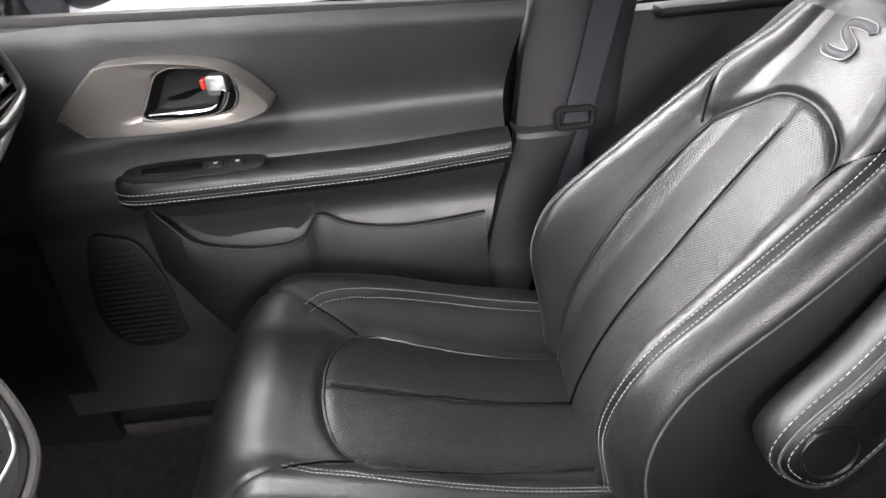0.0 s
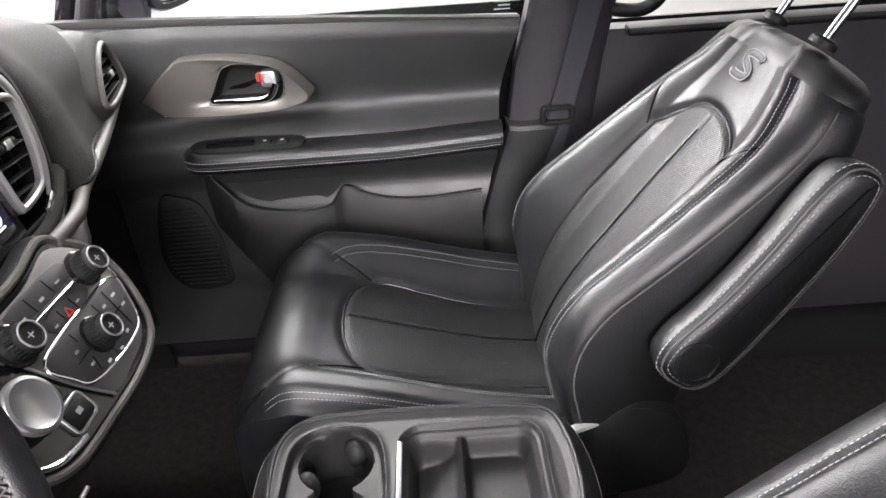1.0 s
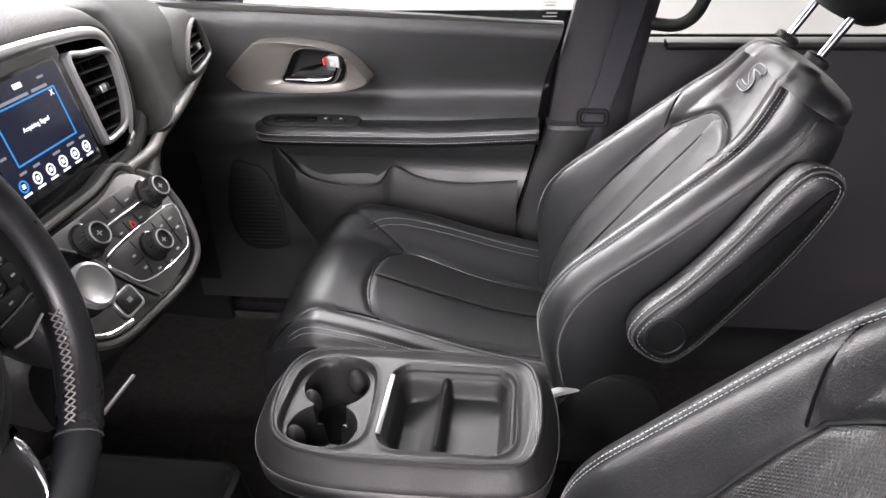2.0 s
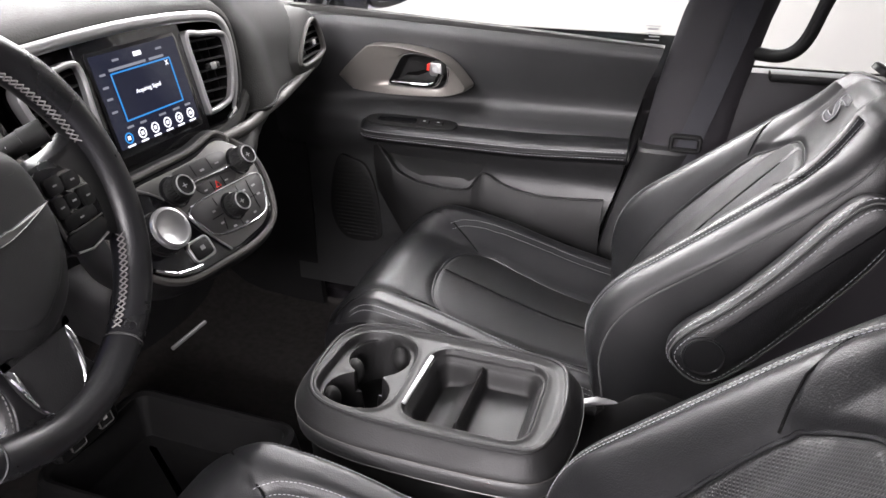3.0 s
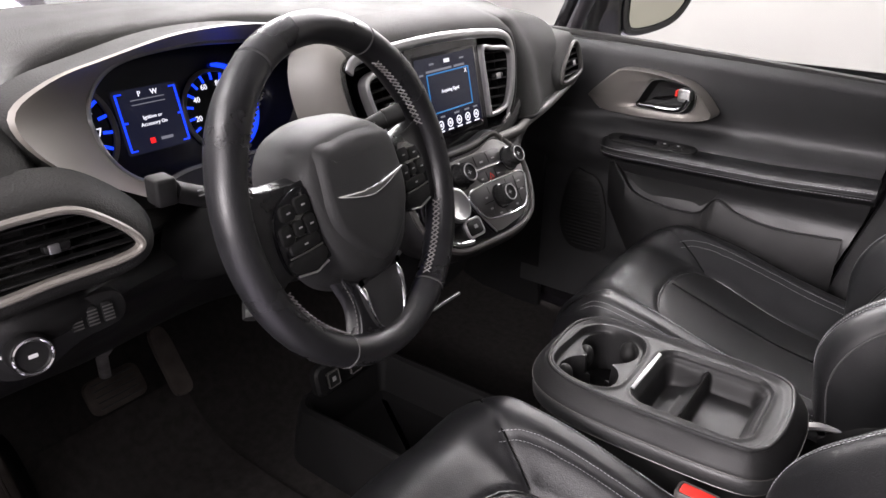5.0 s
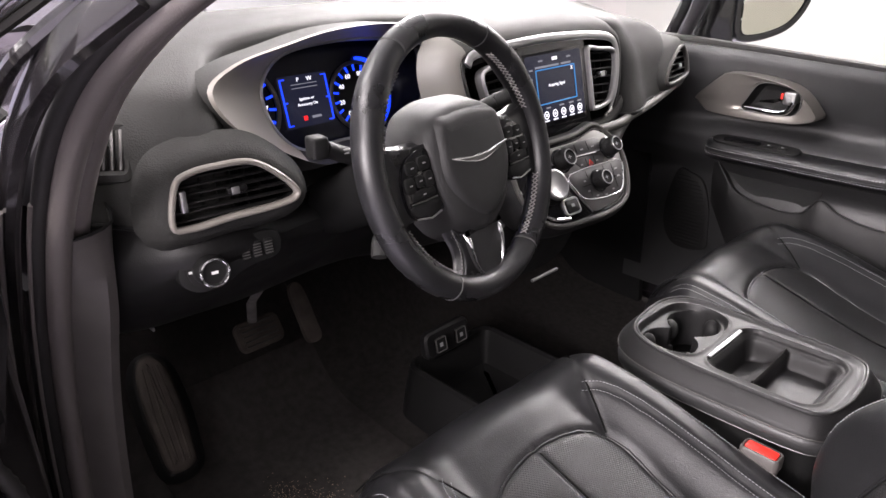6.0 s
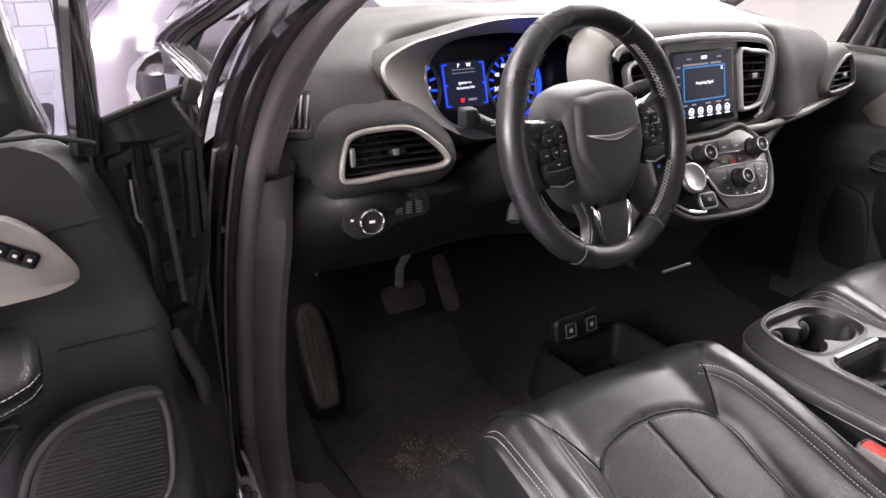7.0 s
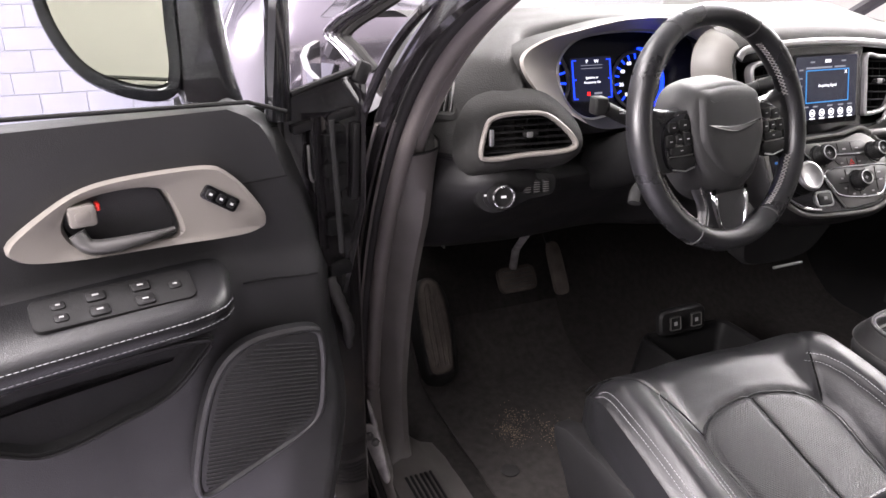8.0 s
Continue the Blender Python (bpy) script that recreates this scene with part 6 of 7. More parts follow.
vent(cp, LV, SM @ Matrix.Translation((0, 0, 0.003)), 7, 0.008, SATIN, (-0.122, 0.008), 3)
for u in (0.190, -0.150):
    part("vent_wheel", block((0.030, 0.010, 0.008), SM @ Matrix.Translation((u, -0.072, 0.003)) @ pose(0, 0, 0, 0, 0, 25 if u > 0 else -25), 0.003), CHROME, cp)

# control panel below the screen
KM = KM0
PANEL = flat2([(-0.138, 0.044), (-0.05, 0.050), (0.04, 0.053), (0.098, 0.063), (0.122, 0.047), (0.147, 0.016), (0.147, -0.028), (0.126, -0.074), (0.097, -0.094), (0.05, -0.102), (-0.014, -0.101), (-0.082, -0.096), (-0.121, -0.078), (-0.147, -0.045), (-0.152, 0.0)], 5, True)
st = part("control_panel", slab(PANEL, [(0.004, -0.045), (0.0, -0.012), (0.0, -0.004), (0.004, 0.0), (0.012, 0.0)], KM), PIANO, dash, "gloss black control panel")
part("panel_shroud", grid([[KM @ Vector((q.x, q.y, w)) for q in inset(PANEL, by)] for by, w in ((0.014, -0.10), (-0.012, -0.05), (-0.014, -0.012), (-0.008, -0.003), (-0.0005, -0.004))], close_v=True), PLASTIC, st, "black panel surround")
part("panel_frame", frame_ring(inset(PANEL, -0.0075), 0.0095, 0.0035, KM, 0.0030, -0.014), DUSK, st, "dark satin frame round the controls")
upper = flat2([(-0.084, 0.040), (0.03, 0.043), (0.094, 0.054), (0.136, 0.022), (0.138, -0.016), (0.121, -0.060), (0.092, -0.084), (0.05, -0.091), (0.004, -0.091), (-0.020, -0.052), (-0.040, -0.004), (-0.058, 0.020)], 5, True)
part("panel_face", pillow(upper, 0.0030, KM, 0.001), GUN, st, "grey metallic control face")
part("face_edge", tube([KM @ Vector((u, v, 0.003)) for u, v in flat2([(-0.086, 0.041), (-0.060, 0.020), (-0.042, -0.004), (-0.022, -0.052), (0.002, -0.093)], 5)], 0.0016, 6), SATIN, st)
part("radio_strip", pillow(flat2([(-0.014, 0.039), (0.06, 0.040), (0.092, 0.036), (0.088, 0.017), (0.004, 0.019)], 3, True), 0.0042, KM, 0.001), KEYFACE, st, "dark button strip")
for u in (0.020, 0.055):
    part("key_gap", block((0.0010, 0.018, 0.0012), KM @ Matrix.Translation((u, 0.028, 0.0042)), 0, 1), SEAM, st)
part("strip_line", tube([KM @ Vector((u, v, 0.0048)) for u, v in ((-0.008, 0.0150), (0.04, 0.0135), (0.103, 0.0110))], 0.0030, 8, flat=0.6), CHROME, st, "bright bar between the keys")
part("hazard_keys", pillow(flat2([(0.010, 0.008), (0.090, 0.006), (0.086, -0.009), (0.062, -0.013), (0.022, -0.012)], 3, True), 0.0042, KM, 0.001), KEYFACE, st)
for u in (0.036, 0.060):
    part("key_gap", block((0.0010, 0.017, 0.0012), KM @ Matrix.Translation((u, -0.003, 0.0042)), 0, 1), SEAM, st)
part("hazard_mark", frame_ring([(0.041, -0.008), (0.053, -0.008), (0.047, 0.002)], 0.0016, 0.0052, KM, 0.0003, 0.004), RED, st)
clim = flat2([(-0.027, -0.020), (0.014, -0.014), (0.069, -0.014), (0.130, -0.018), (0.123, -0.045), (0.108, -0.067), (0.090, -0.074), (0.047, -0.074), (-0.004, -0.065), (-0.018, -0.046)], 4, True)
part("climate_face", pillow(clim, 0.0048, KM, 0.001), KEYFACE, st, "dark climate control keys")
part("climate_edge", frame_ring(inset(clim, -0.0035), 0.0040, 0.0055, KM, 0.0014), CHROME, st, "bright edge round the climate keys")
for a, b in (((0.022, -0.018), (0.022, -0.030)), ((0.074, -0.018), (0.074, -0.030)), ((0.100, -0.018), (0.094, -0.066)), ((0.000, -0.044), (0.024, -0.044)), ((0.070, -0.044), (0.118, -0.044)), ((0.046, -0.064), (0.046, -0.072)), ((0.020, -0.050), (0.014, -0.066))):
    part("key_gap", tube([KM @ Vector((*a, 0.0050)), KM @ Vector((*b, 0.0050))], 0.0006, 5), SEAM, st)
part("key_marks", bars([(0.0, 0.024, 0.008, 0.002), (0.035, 0.024, 0.008, 0.003), (0.068, 0.024, 0.008, 0.002), (0.02, -0.004, 0.006, 0.002), (0.066, -0.004, 0.006, 0.002), (0.010, -0.035, 0.006, 0.003), (0.085, -0.030, 0.006, 0.003), (0.108, -0.030, 0.008, 0.003), (0.108, -0.045, 0.008, 0.003), (0.012, -0.055, 0.006, 0.003), (0.030, -0.068, 0.006, 0.003), (0.055, -0.072, 0.006, 0.003), (0.080, -0.066, 0.006, 0.003)], KM @ Matrix.Translation((0, 0, 0.0051))), GREY_MARK, st)


def knob(u, v, r, h, name="knob"):
    m = KM @ Matrix.Translation((u, v, 0.002))
    part("knob_collar", lathe([(r * 1.30, 0), (r * 1.30, 0.0035), (r * 1.16, 0.0045)], m, 36), PIANO, st)
    ob = part(name, lathe([(r * 1.08, 0.003), (r * 1.06, 0.010), (r, 0.012), (r * 0.95, h - 0.006), (r * 0.86, h - 0.001), (r * 0.80, h), (r * 0.70, h), (r * 0.66, h - 0.0022), (0.0, h - 0.0022)], m, 36), MATTE, st, "round black ribbed knob with a bright rim")
    part("knob_ring", tube([m @ Vector((r * 0.78 * math.cos(math.tau * k / 36), r * 0.78 * math.sin(math.tau * k / 36), h)) for k in range(36)], 0.0011, 6, closed=True), SATIN, ob)
    bm = bmesh.new()
    for k in range(28):
        a = math.tau * k / 28
        tube([m @ Vector((r * f * math.cos(a), r * f * math.sin(a), hh)) for f, hh in ((1.0, 0.011), (0.965, h - 0.006))], 0.0011, 4, bm=bm)
    part("knob_grip", bm, MATTE, ob)
    part("knob_mark", bars([(0, 0, r * 0.5, 0.0012), (0, 0, 0.0012, r * 0.4)], m @ Matrix.Translation((0, 0, h - 0.0020))), GREY_MARK, ob)


knob(0.110, 0.013, 0.0168, 0.028)
knob(-0.030, 0.014, 0.0178, 0.028)
knob(0.048, -0.042, 0.0168, 0.026)
m = KM @ Matrix.Translation((-0.088, -0.026, 0.0))
gs = part("gear_dial", lathe([(0.031, 0), (0.031, 0.004), (0.0285, 0.005), (0.0285, 0.0225), (0.0, 0.0225)], m, 48), PLASTIC, st, "rotary gear dial with a brushed silver top")
part("dial_cap", lathe([(0.0286, 0.022), (0.0288, 0.0265), (0.0275, 0.029), (0.024, 0.030), (0.0225, 0.0288), (0.0, 0.0288)], m, 48), SATIN, gs, "brushed silver cap")
bm = bmesh.new()
for k in range(60):
    a = math.tau * k / 60
    tube([m @ Vector((0.0287 * math.cos(a), 0.0287 * math.sin(a), hh)) for hh in (0.007, 0.022)], 0.0010, 4, bm=bm)
part("dial_grip", bm, PLASTIC, gs, "ribbed black grip")
part("park_brake_button", pillow(rounded(0.034, 0.024, 0.006, 4, -0.045, -0.070), 0.006, KM, 0.002), PLASTIC, st)
part("button_frame", frame_ring(rounded(0.042, 0.032, 0.008, 4, -0.045, -0.070), 0.004, 0.0045, KM, 0.001), SATIN, st)
part("button_mark", bars([(-0.045, -0.069, 0.008, 0.006)], KM @ Matrix.Translation((0, 0, 0.0061))), GREY_MARK, st)
part("lower_lip", tube(spline([KM @ Vector((u, v, 0.002)) for u, v in ((-0.128, -0.062), (-0.100, -0.082), (-0.060, -0.090))], 6), 0.003, 8), CHROME, st)
part("start_button_light", bars([(-0.128, 0.012, 0.010, 0.005)], KM @ Matrix.Translation((0, 0, 0.0045))), PALE_BLUE, st, "blue lit button")
# pull-out tray and sockets under the panel
part("stack_base", slab(flat2([(-0.13, -0.02), (0.13, -0.02), (0.12, -0.14), (0.07, -0.19), (-0.07, -0.19), (-0.12, -0.14)], 5, True), [(0, -0.10), (0, 0.0), (0.008, 0.010), (0.02, 0.010)], pod((-0.335, 0.0, 0.64), -14)), PLASTIC, dash, "black lower centre stack")
part("tray_strip", tube([(-0.322, -0.060, 0.470), (-0.319, 0.016, 0.472)], 0.0032, 8), SATIN, dash, "bright tray pull")
part("socket_marks", bars([(0.00, -0.045, 0.010, 0.008), (0.018, -0.045, 0.010, 0.008), (0.036, -0.045, 0.010, 0.008)], pod((-0.322, 0.01, 0.645), -14) @ Matrix.Translation((0, 0, 0.010))), GREY_MARK, dash)

# driver side: large vent, light switch, demister
VM = pod((-0.358, -0.658, 0.800), 6, 7) @ Matrix.Diagonal((0.90, 0.93, 1, 1))
V = flat2([(-0.090, -0.036), (-0.078, 0.020), (-0.055, 0.036), (-0.01, 0.040), (0.040, 0.036), (0.080, 0.010), (0.105, -0.018), (0.100, -0.034), (0.070, -0.040), (0.0, -0.042), (-0.06, -0.046)], 5, True)
dv = vent(dash, V, VM @ Matrix.Translation((0, 0, 0.004)), 6, 0.008, TAUPE, (0.012, -0.002), 0, 0.03, 0.010)
part("vent_wheel", block((0.010, 0.030, 0.010), VM @ Matrix.Translation((-0.066, -0.004, 0.006)), 0.003), SATIN, dv)
part("vent_surround", grid([[VM @ Vector((q.x, q.y, w)) for q in inset(V, by)] for by, w in ((-0.035, -0.040), (-0.022, -0.012), (-0.008, 0.004), (0.001, 0.006))], close_v=True), DASH, dv, "dashboard skin round the vent")
LM = pod((-0.384, -0.652, 0.692), 8, 8)
ls = part("light_switch", pillow(flat2([(-0.075, -0.012), (-0.060, 0.022), (0.0, 0.027), (0.065, 0.026), (0.068, -0.008), (0.02, -0.018), (-0.02, -0.034), (-0.055, -0.034)], 5, True), 0.006, LM, 0.003, -0.02), MATTE, dash, "black light switch panel")
m = LM @ Matrix.Translation((-0.036, -0.003, 0.005))
lk = part("light_knob", lathe([(0.028, 0), (0.028, 0.004), (0.022, 0.005), (0.0215, 0.029), (0.019, 0.032), (0.0165, 0.0325), (0.015, 0.0305), (0, 0.0305)], m, 36), PLASTIC, ls, "round knob with bright rim")
part("knob_rim", tube([m @ Vector((0.0185 * math.cos(math.tau * k / 36), 0.0185 * math.sin(math.tau * k / 36), 0.032)) for k in range(36)], 0.0018, 6, closed=True), CHROME, lk)
part("knob_mark", bars([(0, 0, 0.009, 0.004)], m @ Matrix.Translation((0, 0, 0.0306))), WHITE_MARK, lk)
part("ring_marks", bars([(0.024 * math.cos(radians(a)), 0.024 * math.sin(radians(a)), 0.005, 0.0035) for a in (60, 85, 110, 135, 180)], m @ Matrix.Translation((0, 0, 0.0045))), WHITE_MARK, lk)
for k in range(3):
    dim = part("dimmer_wheel", block((0.012, 0.024, 0.008), LM @ Matrix.Translation((0.018 + 0.017 * k, 0.006, 0.006)), 0.003), PLASTIC, ls)
    part("wheel_ribs", bars([(0.018 + 0.017 * k, -0.003 + 0.004 * j, 0.011, 0.0015) for j in range(5)], LM @ Matrix.Translation((0, 0, 0.0100))), GUN, dim)
SV = pod((-0.468, -0.756, 0.848), 25, 40)
side = rounded(0.060, 0.072, 0.012, 4)
dm = part("demister_vent", slab(side, [(-0.008, -0.02), (-0.004, 0.0), (0.004, 0.004), (0.010, 0.001), (0.012, -0.012), (0.02, -0.012)], SV), DASH, dash, "small side demister vent")
for k in range(4):
    part("slat", block((0.0045, 0.052, 0.010), SV @ Matrix.Translation((-0.016 + 0.0108 * k, 0, -0.001)), 0.001, 1), GUN, dm)
part("vent_well", slab(inset(side, 0.009), [(0, -0.014), (0, -0.008)], SV), FLOCK, dm)
part("hood_release", block((0.018, 0.004, 0.006), Matrix.Translation((-0.588, -0.703, 0.518)), 0.001), SATIN, dash)
# passenger side vent at the end of the dash
PM = pod((-0.418, 0.598, 0.798), 12, -8)
PV = flat2([(-0.114, -0.022), (-0.096, -0.038), (-0.02, -0.036), (0.026, -0.028), (0.034, -0.004), (0.030, 0.022), (0.012, 0.046), (-0.028, 0.040), (-0.082, 0.010)], 5, True)
pv = vent(dash, PV, PM @ Matrix.Translation((0, 0, 0.012)), 5, 0.008, DUSK, (-0.02, 0.0), 0)
part("vent_surround", grid([[PM @ Vector((q.x, q.y, w)) for q in inset(PV, by)] for by, w in ((-0.034, -0.040), (-0.020, 0.0), (-0.006, 0.012), (0.001, 0.013))], close_v=True), DASH, pv)

roll = spline([KM0 @ Vector((0.118, 0.052, -0.004)), (-0.316, 0.190, 0.741), (-0.346, 0.280, 0.735), (-0.366, 0.380, 0.737), (-0.384, 0.470, 0.744), (-0.404, 0.560, 0.752), (-0.428, 0.650, 0.768), (-0.470, 0.720, 0.790)], 8)
part("pad_roll", tube(roll, [0.0095 if k < len(roll) * 0.8 else 0.0095 - 0.004 * (k / len(roll) - 0.8) / 0.2 for k in range(len(roll))], 12), DUSK, dash, "dark satin rolled edge under the dashboard pad")

# ---- steering wheel ----
WT, WY = radians(17.6), radians(-7.0)
lat = Vector((math.sin(WY), math.cos(WY), 0))
wup = Vector((-math.sin(WT) * math.cos(WY), math.sin(WT) * math.sin(WY), math.cos(WT)))
wn = lat.cross(wup)
WC = Vector((-0.186, -0.3986, 0.8235))
WM = Matrix(((lat.x, wup.x, wn.x, WC.x), (lat.y, wup.y, wn.y, WC.y), (lat.z, wup.z, wn.z, WC.z), (0, 0, 0, 1)))
sw = thing("steering_wheel", "black leather steering wheel with silver wing badge", "steering wheel")
RR = 0.1765


def rim_arc(a0, a1, r=0.0178, n=60):
    rows = []
    for i in range(n + 1):
        a = radians(a0 + (a1 - a0) * i / n)
        c, o = Vector((math.cos(a), math.sin(a), 0)), Vector((0, 0, 1))
        grip = 1 + 0.10 * math.exp(-((math.degrees(a) % 360 - 35) / 14) ** 2) + 0.10 * math.exp(-((math.degrees(a) % 360 - 145) / 14) ** 2)
        rows.append([WM @ (c * RR + r * grip * (math.cos(b) * c + 1.12 * math.sin(b) * o)) for b in (math.tau * k / 20 for k in range(20))])
    return grid(rows, close_v=True, caps=True)


for a0, a1 in ((60.5, 119.5), (120.5, 239.5), (240.5, 299.5), (300.5, 419.5)):
    part("rim", rim_arc(a0, a1), RIM_HIDE, sw, "smooth black leather rim")
bm = bmesh.new()
for a in (60, 120, 240, 300):
    c = Vector((math.cos(radians(a)), math.sin(radians(a)), 0))
    tube([WM @ (c * RR + 0.0176 * (math.cos(b) * c + 1.12 * math.sin(b) * Vector((0, 0, 1)))) for b in (math.tau * k / 20 for k in range(20))], 0.001, 5, closed=True, bm=bm)
part("rim_seams", bm, DARK_THREAD, sw)
bm = bmesh.new()
for a0, a1 in ((-58, -22), (14, 52), (128, 166), (202, 238)):
    k = int((a1 - a0) / 2.2)
    for i in range(k):
        a = radians(a0 + (a1 - a0) * i / k)
        b = radians(a0 + (a1 - a0) * (i + 1) / k)
        for s in (1, -1):
            p, q = (Vector((math.cos(t) * (RR - 0.0190), math.sin(t) * (RR - 0.0186), 0.006 + s * g * 0.0050)) for t, g in ((a, 1), (b, -1)))
            tube([WM @ p, WM @ ((p + q) / 2), WM @ q], 0.0009, 4, bm=bm)
part("rim_stitching", bm, RIM_THREAD, sw, "pale grey cross stitching")
# airbag cover
HUB = flat2([(-0.082, 0.034), (-0.066, 0.062), (-0.034, 0.074), (0.0, 0.077), (0.034, 0.074), (0.066, 0.062), (0.082, 0.034), (0.083, -0.008), (0.075, -0.046), (0.054, -0.080), (0.024, -0.099), (0.0, -0.103), (-0.024, -0.099), (-0.054, -0.080), (-0.075, -0.046), (-0.083, -0.008)], 6, True)
part("airbag_cover", slab(HUB, [(-0.010, -0.050), (-0.009, -0.026), (-0.002, -0.008), (0.002, 0.002), (0.006, 0.010), (0.012, 0.016), (0.022, 0.020), (0.034, 0.022)], WM), HUB_SKIN, sw, "black grained airbag cover")
crease = flat2([(-0.058, 0.050), (-0.066, 0.012), (-0.064, -0.020), (-0.050, -0.046), (-0.030, -0.066), (0.0, -0.080), (0.030, -0.066), (0.050, -0.046), (0.064, -0.020), (0.066, 0.012), (0.058, 0.050), (0.030, 0.058), (0.0, 0.060), (-0.030, 0.058)], 6, True)
part("cover_crest", slab(crease, [(-0.006, 0.012), (-0.001, 0.0205), (0.002, 0.0245), (0.006, 0.0262), (0.016, 0.0272)], WM), HUB_SKIN, sw)
# wing badge
wing = [(0.0, 0.0042), (0.009, 0.0050), (0.016, 0.0046), (0.034, 0.0072), (0.062, 0.0110), (0.052, 0.0058), (0.030, -0.0004), (0.012, -0.0044), (0.0, -0.0056)]
wing = wing + [(-u, v) for u, v in wing[-2:0:-1]]
BADGE = WM @ Matrix.Translation((0, -0.003, 0.0045))
part("wing_badge", slab(wing, [(0, 0.019), (0, 0.0238), (0.0008, 0.0250)], BADGE), CHROME, sw, "silver wing-shaped badge", smooth=False)
part("badge_centre", slab([(0.0, 0.0026), (0.009, 0.0032), (0.016, 0.0028), (0.034, 0.0050), (0.050, 0.0072), (0.030, 0.0012), (0.012, -0.0026), (0.0, -0.0036), (-0.012, -0.0026), (-0.030, 0.0012), (-0.050, 0.0072), (-0.034, 0.0050), (-0.016, 0.0028), (-0.009, 0.0032)], [(0, 0.0240), (0, 0.0252)], BADGE), GUN, sw)
# spokes
for s in (1, -1):
    rows = []
    for i in range(16):
        f = i / 15
        u = 0.070 + 0.098 * f
        top, low = 0.034 + 0.016 * f ** 3, -0.050 - 0.014 * sstep(0.6, 1.0, f)
        z = 0.006 - 0.004 * f
        ring = flat2([(top, -0.018), (top - 0.001, z - 0.006), (top - 0.007, z), (low + 0.006, z), (low, z - 0.005), (low, -0.018)], 4, True)
        rows.append([WM @ Vector((s * u, v, w)) for v, w in ring])
    part("spoke", grid(rows, close_v=True, caps=True), RIM_HIDE, sw, "black leather spoke")
    # switch pad: a dark well, petal keys round a middle key, and a rocker below
    keypad = [(s * a, b) for a, b in flat2([(0.079, 0.026), (0.098, 0.030), (0.124, 0.020), (0.137, 0.000), (0.138, -0.030), (0.128, -0.050), (0.100, -0.056), (0.080, -0.050), (0.076, -0.010)], 5, True)]
    part("switch_well", pillow(keypad, 0.0085, WM, 0.002), PIANO, sw, "gloss black switch surround")
    for a, b, w_, h_, r_ in ((0.094, 0.013, 0.022, 0.017, 0.005), (0.117, 0.011, 0.020, 0.016, 0.005), (0.090, -0.008, 0.016, 0.020, 0.005), (0.107, -0.007, 0.015, 0.015, 0.005), (0.126, -0.009, 0.017, 0.020, 0.005), (0.106, -0.024, 0.044, 0.013, 0.005)):
        key = part("wheel_button", pillow(rounded(w_, h_, r_, 3, s * a, b), 0.0118, WM, 0.0016), MATTE, sw)
        part("button_mark", bars([(s * a, b, 0.005, 0.0016)], WM @ Matrix.Translation((0, 0, 0.0119))), GREY_MARK, key)
    rocker = [(s * a, b) for a, b in flat2([(0.082, -0.034), (0.131, -0.034), (0.127, -0.048), (0.102, -0.053), (0.083, -0.049)], 3, True)]
    part("switch_pad_lower", pillow(rocker, 0.0115, WM, 0.002), MATTE, sw)
    part("pad_trim", tube([WM @ Vector((s * a, b, 0.0108)) for a, b in ((0.082, -0.0515), (0.102, -0.0555), (0.128, -0.0505))], 0.0013, 6), SATIN, sw)
    part("pad_trim", tube([WM @ Vector((s * a, b, 0.0112)) for a, b in ((0.083, -0.0318), (0.106, -0.0322), (0.132, -0.0312))], 0.0009, 6), GUN, sw)
# lower spoke: leather flanks round a dark insert edged with bright blades
rows = []
for i in range(16):
    f = i / 15
    v = -0.070 - 0.098 * f
    w2 = 0.052 - 0.014 * sstep(0.0, 0.6, f) + 0.022 * f ** 4
    ring = flat2([(-w2, -0.026), (-w2, -0.010), (-w2 + 0.006, -0.003), (w2 - 0.006, -0.003), (w2, -0.010), (w2, -0.026)], 4, True)
    rows.append([WM @ Vector((u, v, w - 0.004 * (1 - f))) for u, w in ring])
part("lower_spoke", grid(rows, close_v=True, caps=True), RIM_HIDE, sw, "worn leather lower spoke")
insert_line = [(-0.035, -0.098), (-0.033, -0.125), (-0.026, -0.152), (-0.014, -0.162), (0.0, -0.164), (0.014, -0.162), (0.026, -0.152), (0.033, -0.125), (0.035, -0.098)]
part("spoke_insert", pillow(flat2(insert_line[:1] + insert_line + insert_line[-1:], 4, True), 0.004, WM, 0.003, -0.012), SOFT, sw, "dark grained spoke insert")
for s in (1, -1):
    blade = [WM @ Vector((s * u, v, w)) for u, v, w in ((0.0345, -0.098, -0.003), (0.0350, -0.112, 0.004), (0.0325, -0.132, 0.0045), (0.027, -0.150, 0.003), (0.020, -0.158, 0.002))]
    pts = spline(blade, 6)
    part("spoke_blade", tube(pts, [0.0042 - 0.0028 * i / len(pts) for i in range(len(pts))], 8, flat=0.7), CHROME, sw, "bright spoke trim")
part("insert_edge", tube(spline([WM @ Vector((u, v, 0.003)) for u, v in insert_line[3:6]], 6), 0.0013, 6), CHROME, sw)
bm = bmesh.new()
for s in (1, -1):
    lines = [[WM @ Vector((s * (0.0525 - 0.014 * sstep(0.0, 0.6, f) + 0.022 * f ** 4), -0.070 - 0.098 * f, -0.012 + o)) for f in [0.12 + 0.04 * i for i in range(22)]] for o in (0.0, -0.004)]
    stitches(lines, 0.0035, 0.0016, 0.0007, bm=bm)
part("spoke_stitching", bm, RIM_THREAD, sw)
